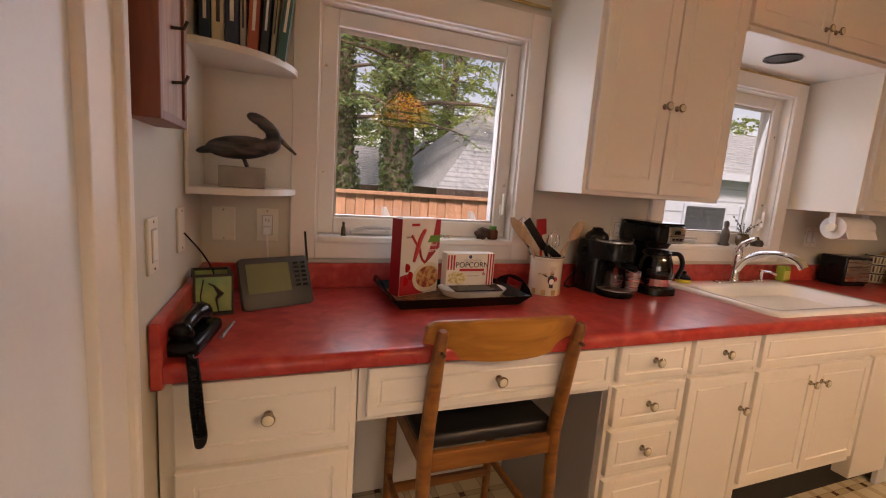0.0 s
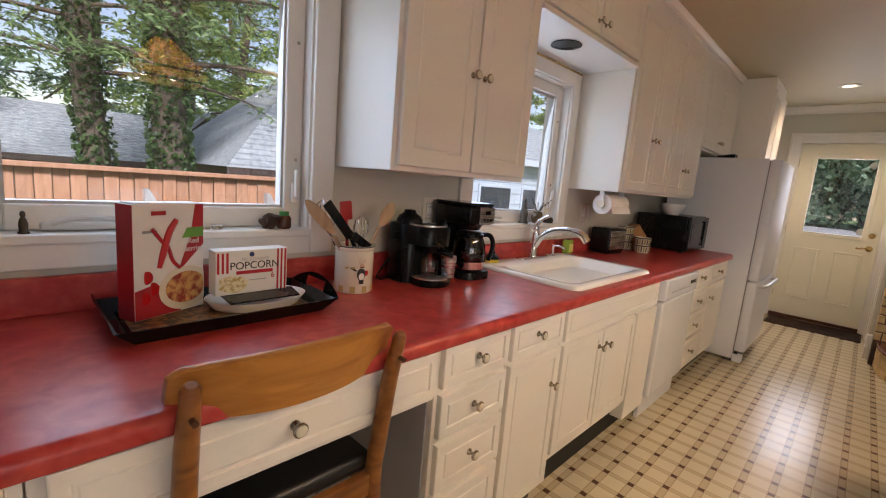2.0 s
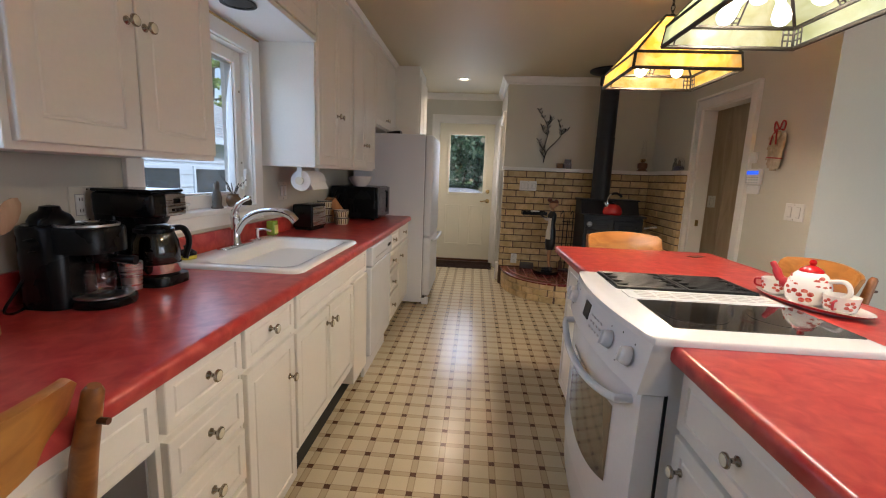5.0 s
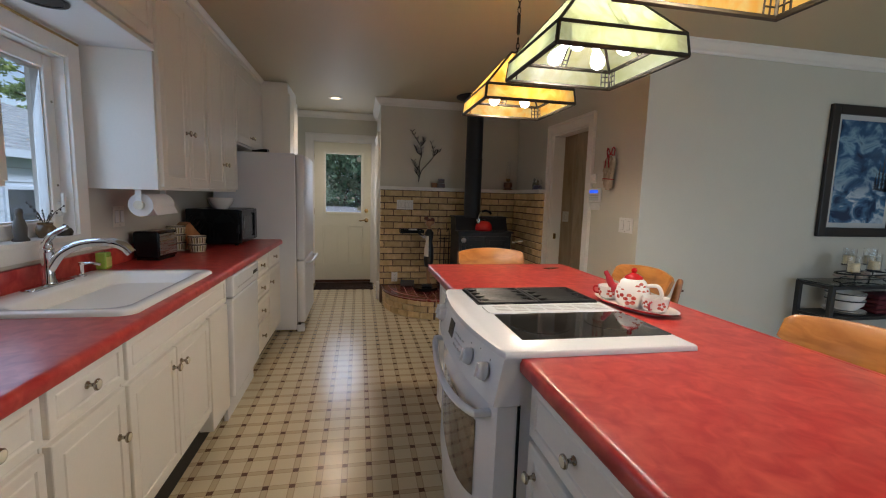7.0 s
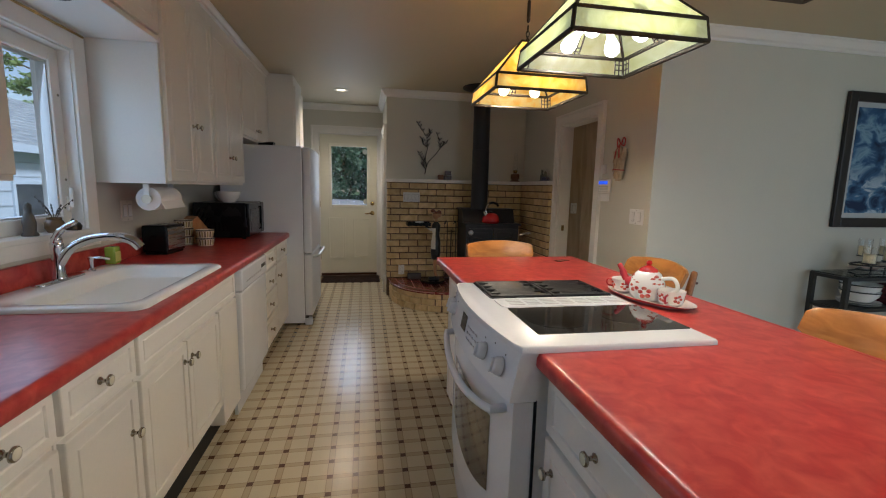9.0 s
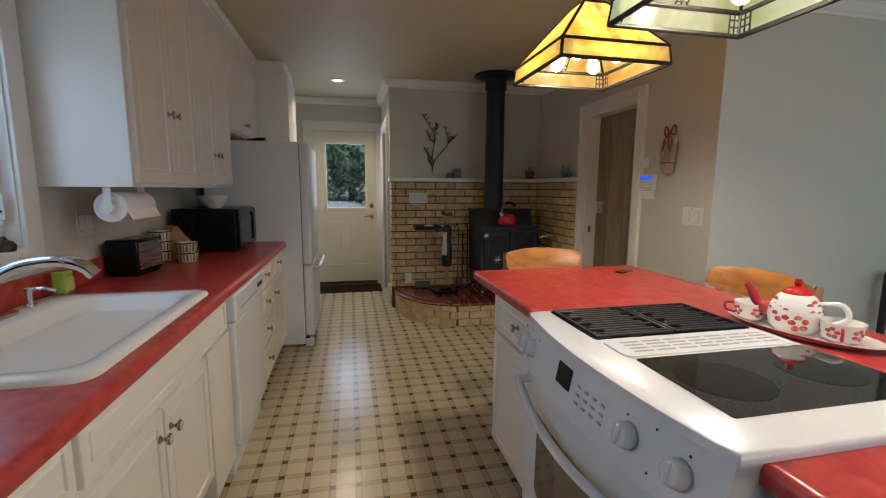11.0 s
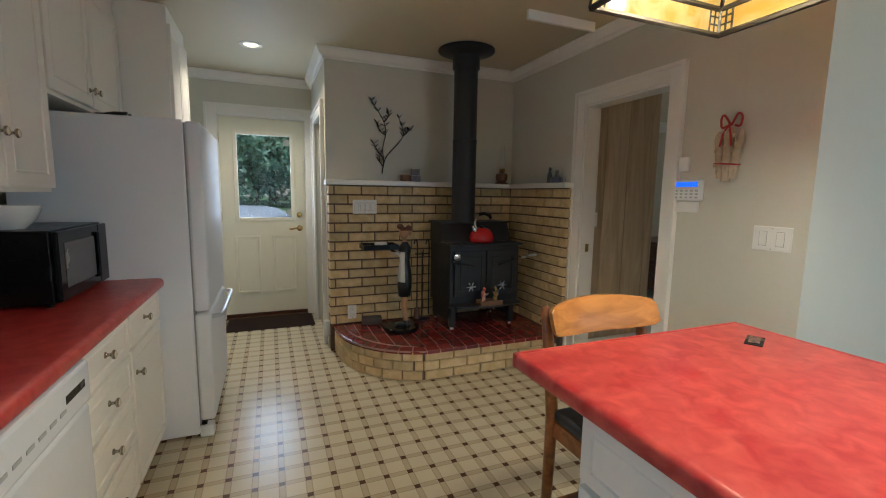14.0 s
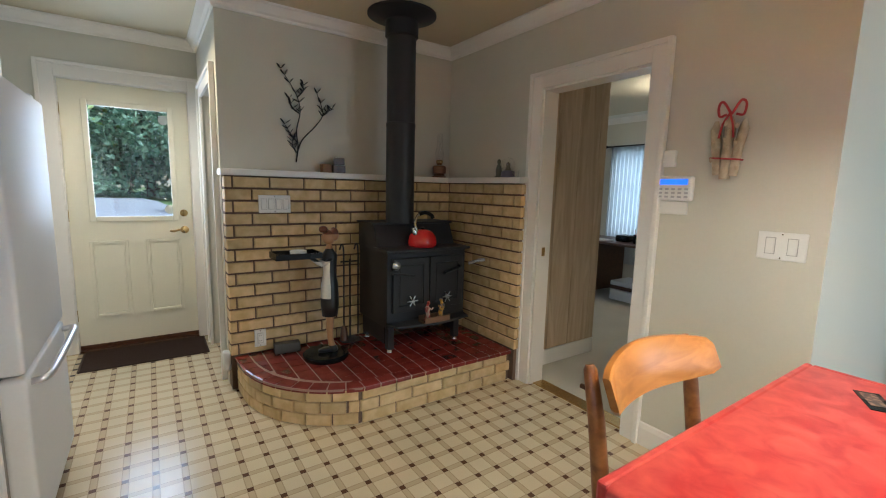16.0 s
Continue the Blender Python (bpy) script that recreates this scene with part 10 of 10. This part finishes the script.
for k in range(9):
    tagged(part("sea_shell", blob((2.80 + 0.06 * math.cos(k * 2.1), -3.55 + 0.17 * math.sin(k * 1.3), 0.822 + 0.012 * (k % 2)), (0.030, 0.022, 0.018), 2, rough=0.6), mk("shell_pink", rgb(0.55, 0.45, 0.38), 0.4, var=0.3) if k == 0 else bpy.data.materials["shell_pink"], smooth=True), "pale sea shell lying in the candle stand", "shell", "shells in the candle stand")
    
# ---- office ----
pw = structure("office_partition", box(4.735, -2.60, 0, 4.86, YS - 0.121, H), M_CAB, "partition faced with washed pine boards", "wall")
for i in range(4):
    y1 = YS - 0.124 - 0.242 * i
    part("board", box(4.717, max(y1 - 0.239, -2.60), 0.131, 4.735, y1, H - 0.01, 0.004), M_PANEL, pw, "washed pine board")
part("base_board", box(4.712, -2.605, 0.006, 4.735, YS - 0.124, 0.13, 0.004), M_WHITE, pw, "white base board")
wall_plate((4.717, -1.93, 1.17), "x-", 0.075, 0.118, 1, "white switch plate on the pine boards", M_PLATEW)
tagged(part("strike_plate", box(OX1 - 0.0175, YS - 0.075, 0.93, OX1 - 0.0155, YS - 0.045, 0.99), M_BRASS), "small brass strike plate on the door jamb", "strike plate")
dk = thing("office_desk", (5.9, -4.55, 0), "dark wooden writing desk with papers on it", "desk")
part("top", box(5.25, -4.95, 0.735, 6.75, -4.2, 0.765, 0.005), M_BROWN, dk)
part("pedestal", box(5.95, -4.88, 0.10, 6.70, -4.24, 0.735, 0.004), M_BROWN, dk)
for z in (0.14, 0.34, 0.54):
    part("drawer", box(5.97, -4.24, z, 6.68, -4.222, z + 0.18, 0.004), M_BROWN, dk)
for x in (5.28, 5.97, 6.64):
    for y in (-4.92, -4.28):
        part("leg", box(x, y, 0.006, x + 0.06, y + 0.05, 0.735, 0.004), M_BROWN, dk)
tagged(part("paper_stack", box(5.85, -4.45, 0.7655, 6.10, -4.24, 0.782, 0.002), M_PAPER), "white papers lying on the office desk", "papers")
tagged(part("desk_phone", box(5.62, -4.62, 0.7655, 5.80, -4.42, 0.85, 0.02, 3), M_BLACK, smooth=True), "black telephone on the office desk", "telephone")
pc = thing("pen_cup", (5.45, -4.45, 0.766), "black pen cup with pens on the desk", "cup")
part("cup_body", lathe([(0, 0), (0.05, 0), (0.055, 0.11), (0.05, 0.11), (0.045, 0.006), (0, 0.006)], 20, (5.50, -4.45, 0.7655)), M_BLACK, pc, smooth=True)
for k in range(5):
    part("pen", tube([(5.50, -4.45, 0.775), (5.50 + 0.05 * math.cos(k * 1.3), -4.45 + 0.05 * math.sin(k * 1.3), 0.93)], 0.005, 6), (M_SCAR, M_PAPER, M_BLACK)[k % 3], pc)
for z, mt, nm in ((0.10, M_PAPER, "white"), (0.17, M_BROWN, "brown"), (0.215, M_PAPER, "pale")):
    tagged(part("storage_box", box(5.40, -4.80, z - 0.09 if z < 0.12 else z - 0.02, 5.80, -4.40, z + 0.04, 0.004), mt), nm + " box stacked under the office desk", "box", "boxes under the desk")
cur = thing("office_curtain", (6.2, -5.5, 0.3), "white sheer curtain on a black rod", "curtain")
for x0, x1 in ((5.35, 6.03), (6.05, 6.72)):
    b = bmesh.new()
    n = 60
    col_ = []
    for i in range(n + 1):
        x = x0 + (x1 - x0) * i / n
        y = -5.53 + 0.022 * math.sin(i * 1.05)
        col_.append((b.verts.new((x, y, 0.30)), b.verts.new((x, y, 2.088))))
    for (a0, a1), (c0, c1) in zip(col_, col_[1:]):
        b.faces.new([a0, c0, c1, a1])
    bmesh.ops.solidify(b, geom=b.faces[:], thickness=0.002)
    cm2 = bpy.data.materials.get("sheer_curtain") or mk("sheer_curtain", rgb(0.52, 0.55, 0.56), 0.9)
    part("panel", b, cm2, cur, smooth=True)
part("rod", tube([(5.25, -5.53, 2.10), (6.82, -5.53, 2.10)], 0.011, 10), M_TAB, cur, "black rod")
for x in (5.25, 6.82):
    part("finial", blob((x, -5.53, 2.10), (0.022, 0.022, 0.022), 2), M_TAB, cur)
structure("window_office", box(5.55, -5.62, 0.70, 6.75, -5.598, 0.76, 0.004), M_WHITE, "white office window sill", "window")
structure("crown_office", sweep(CROWN, [(7.6, YS - 0.13, H), (7.6, -5.6, H), (3.17, -5.6, H)][::-1]), M_WHITE, "white crown moulding in the office", "moulding")
of = thing("office_picture", (7.08, -5.6, 1.4), "framed print with a pale mat on the office wall", "picture")
for b_ in ((6.93, 1.37, 6.96, 2.07), (7.20, 1.37, 7.23, 2.07), (6.96, 1.37, 7.20, 1.40), (6.96, 2.04, 7.20, 2.07)):
    part("frame_rail", box(b_[0], -5.599, b_[1], b_[2], -5.575, b_[3], 0.003), M_FRAME, of)
part("mat_board", box(6.96, -5.598, 1.40, 7.20, -5.588, 2.04), M_PAPER, of, "white mat board")
part("print", box(7.02, -5.589, 1.50, 7.14, -5.585, 1.94), blend_mat("office_print", rgb(0.25, 0.3, 0.25), rgb(0.6, 0.6, 0.55), 0.4, 5, 0.35, 0.65, 5), of)
ofl = thing("office_ceiling_light", (4.99, -4.1, H), "round frosted ceiling light in the office", "lamp")
part("dome", lathe([(0.15, 0), (0.15, -0.02), (0.12, -0.06), (0.06, -0.085), (0, -0.09)], 32, (4.99, -4.1, H)), glow("office_dome", rgb(1.0, 0.88, 0.66), 3.0), ofl, smooth=True)
# hall downlight
dl = thing("recessed_downlight", (5.79, 0.69, H), "small round recessed ceiling downlight, lit", "lamp")
part("trim_ring", lathe([(0.055, -0.001), (0.085, -0.001), (0.088, -0.006), (0.06, -0.010), (0.052, -0.004)], 36, (5.79, 0.69, H)), M_WHITE, dl, smooth=True)
part("bulb_face", lathe([(0, -0.003), (0.054, -0.003), (0.054, -0.001), (0, -0.001)], 32, (5.79, 0.69, H)), glow("downlight_bulb", rgb(1.0, 0.80, 0.48), 5), dl)
# sensor on the back door frame, stickers on its pane, plug in the hall
tagged(part("door_sensor", box(XD - 0.045, 0.33, DH + 0.035, XD - 0.023, 0.43, DH + 0.055, 0.003), M_PLATEW), "small white door sensor on the casing", "sensor")
for yy, zz in ((0.40, 1.88), (0.39, 1.14)):
    part("sticker", cyl((XF + 0.0155, yy, zz), (XF + 0.0178, yy, zz), 0.038, 24), mk("cream_sticker", rgb(0.45, 0.46, 0.40), 0.6), bd, "round pale sticker")
tagged(part("air_freshener", box(5.50, YH + 0.0005, 0.14, 5.56, YH + 0.045, 0.27, 0.012, 3), M_PLATEW, smooth=True), "white plug-in air freshener low on the wall", "air freshener")
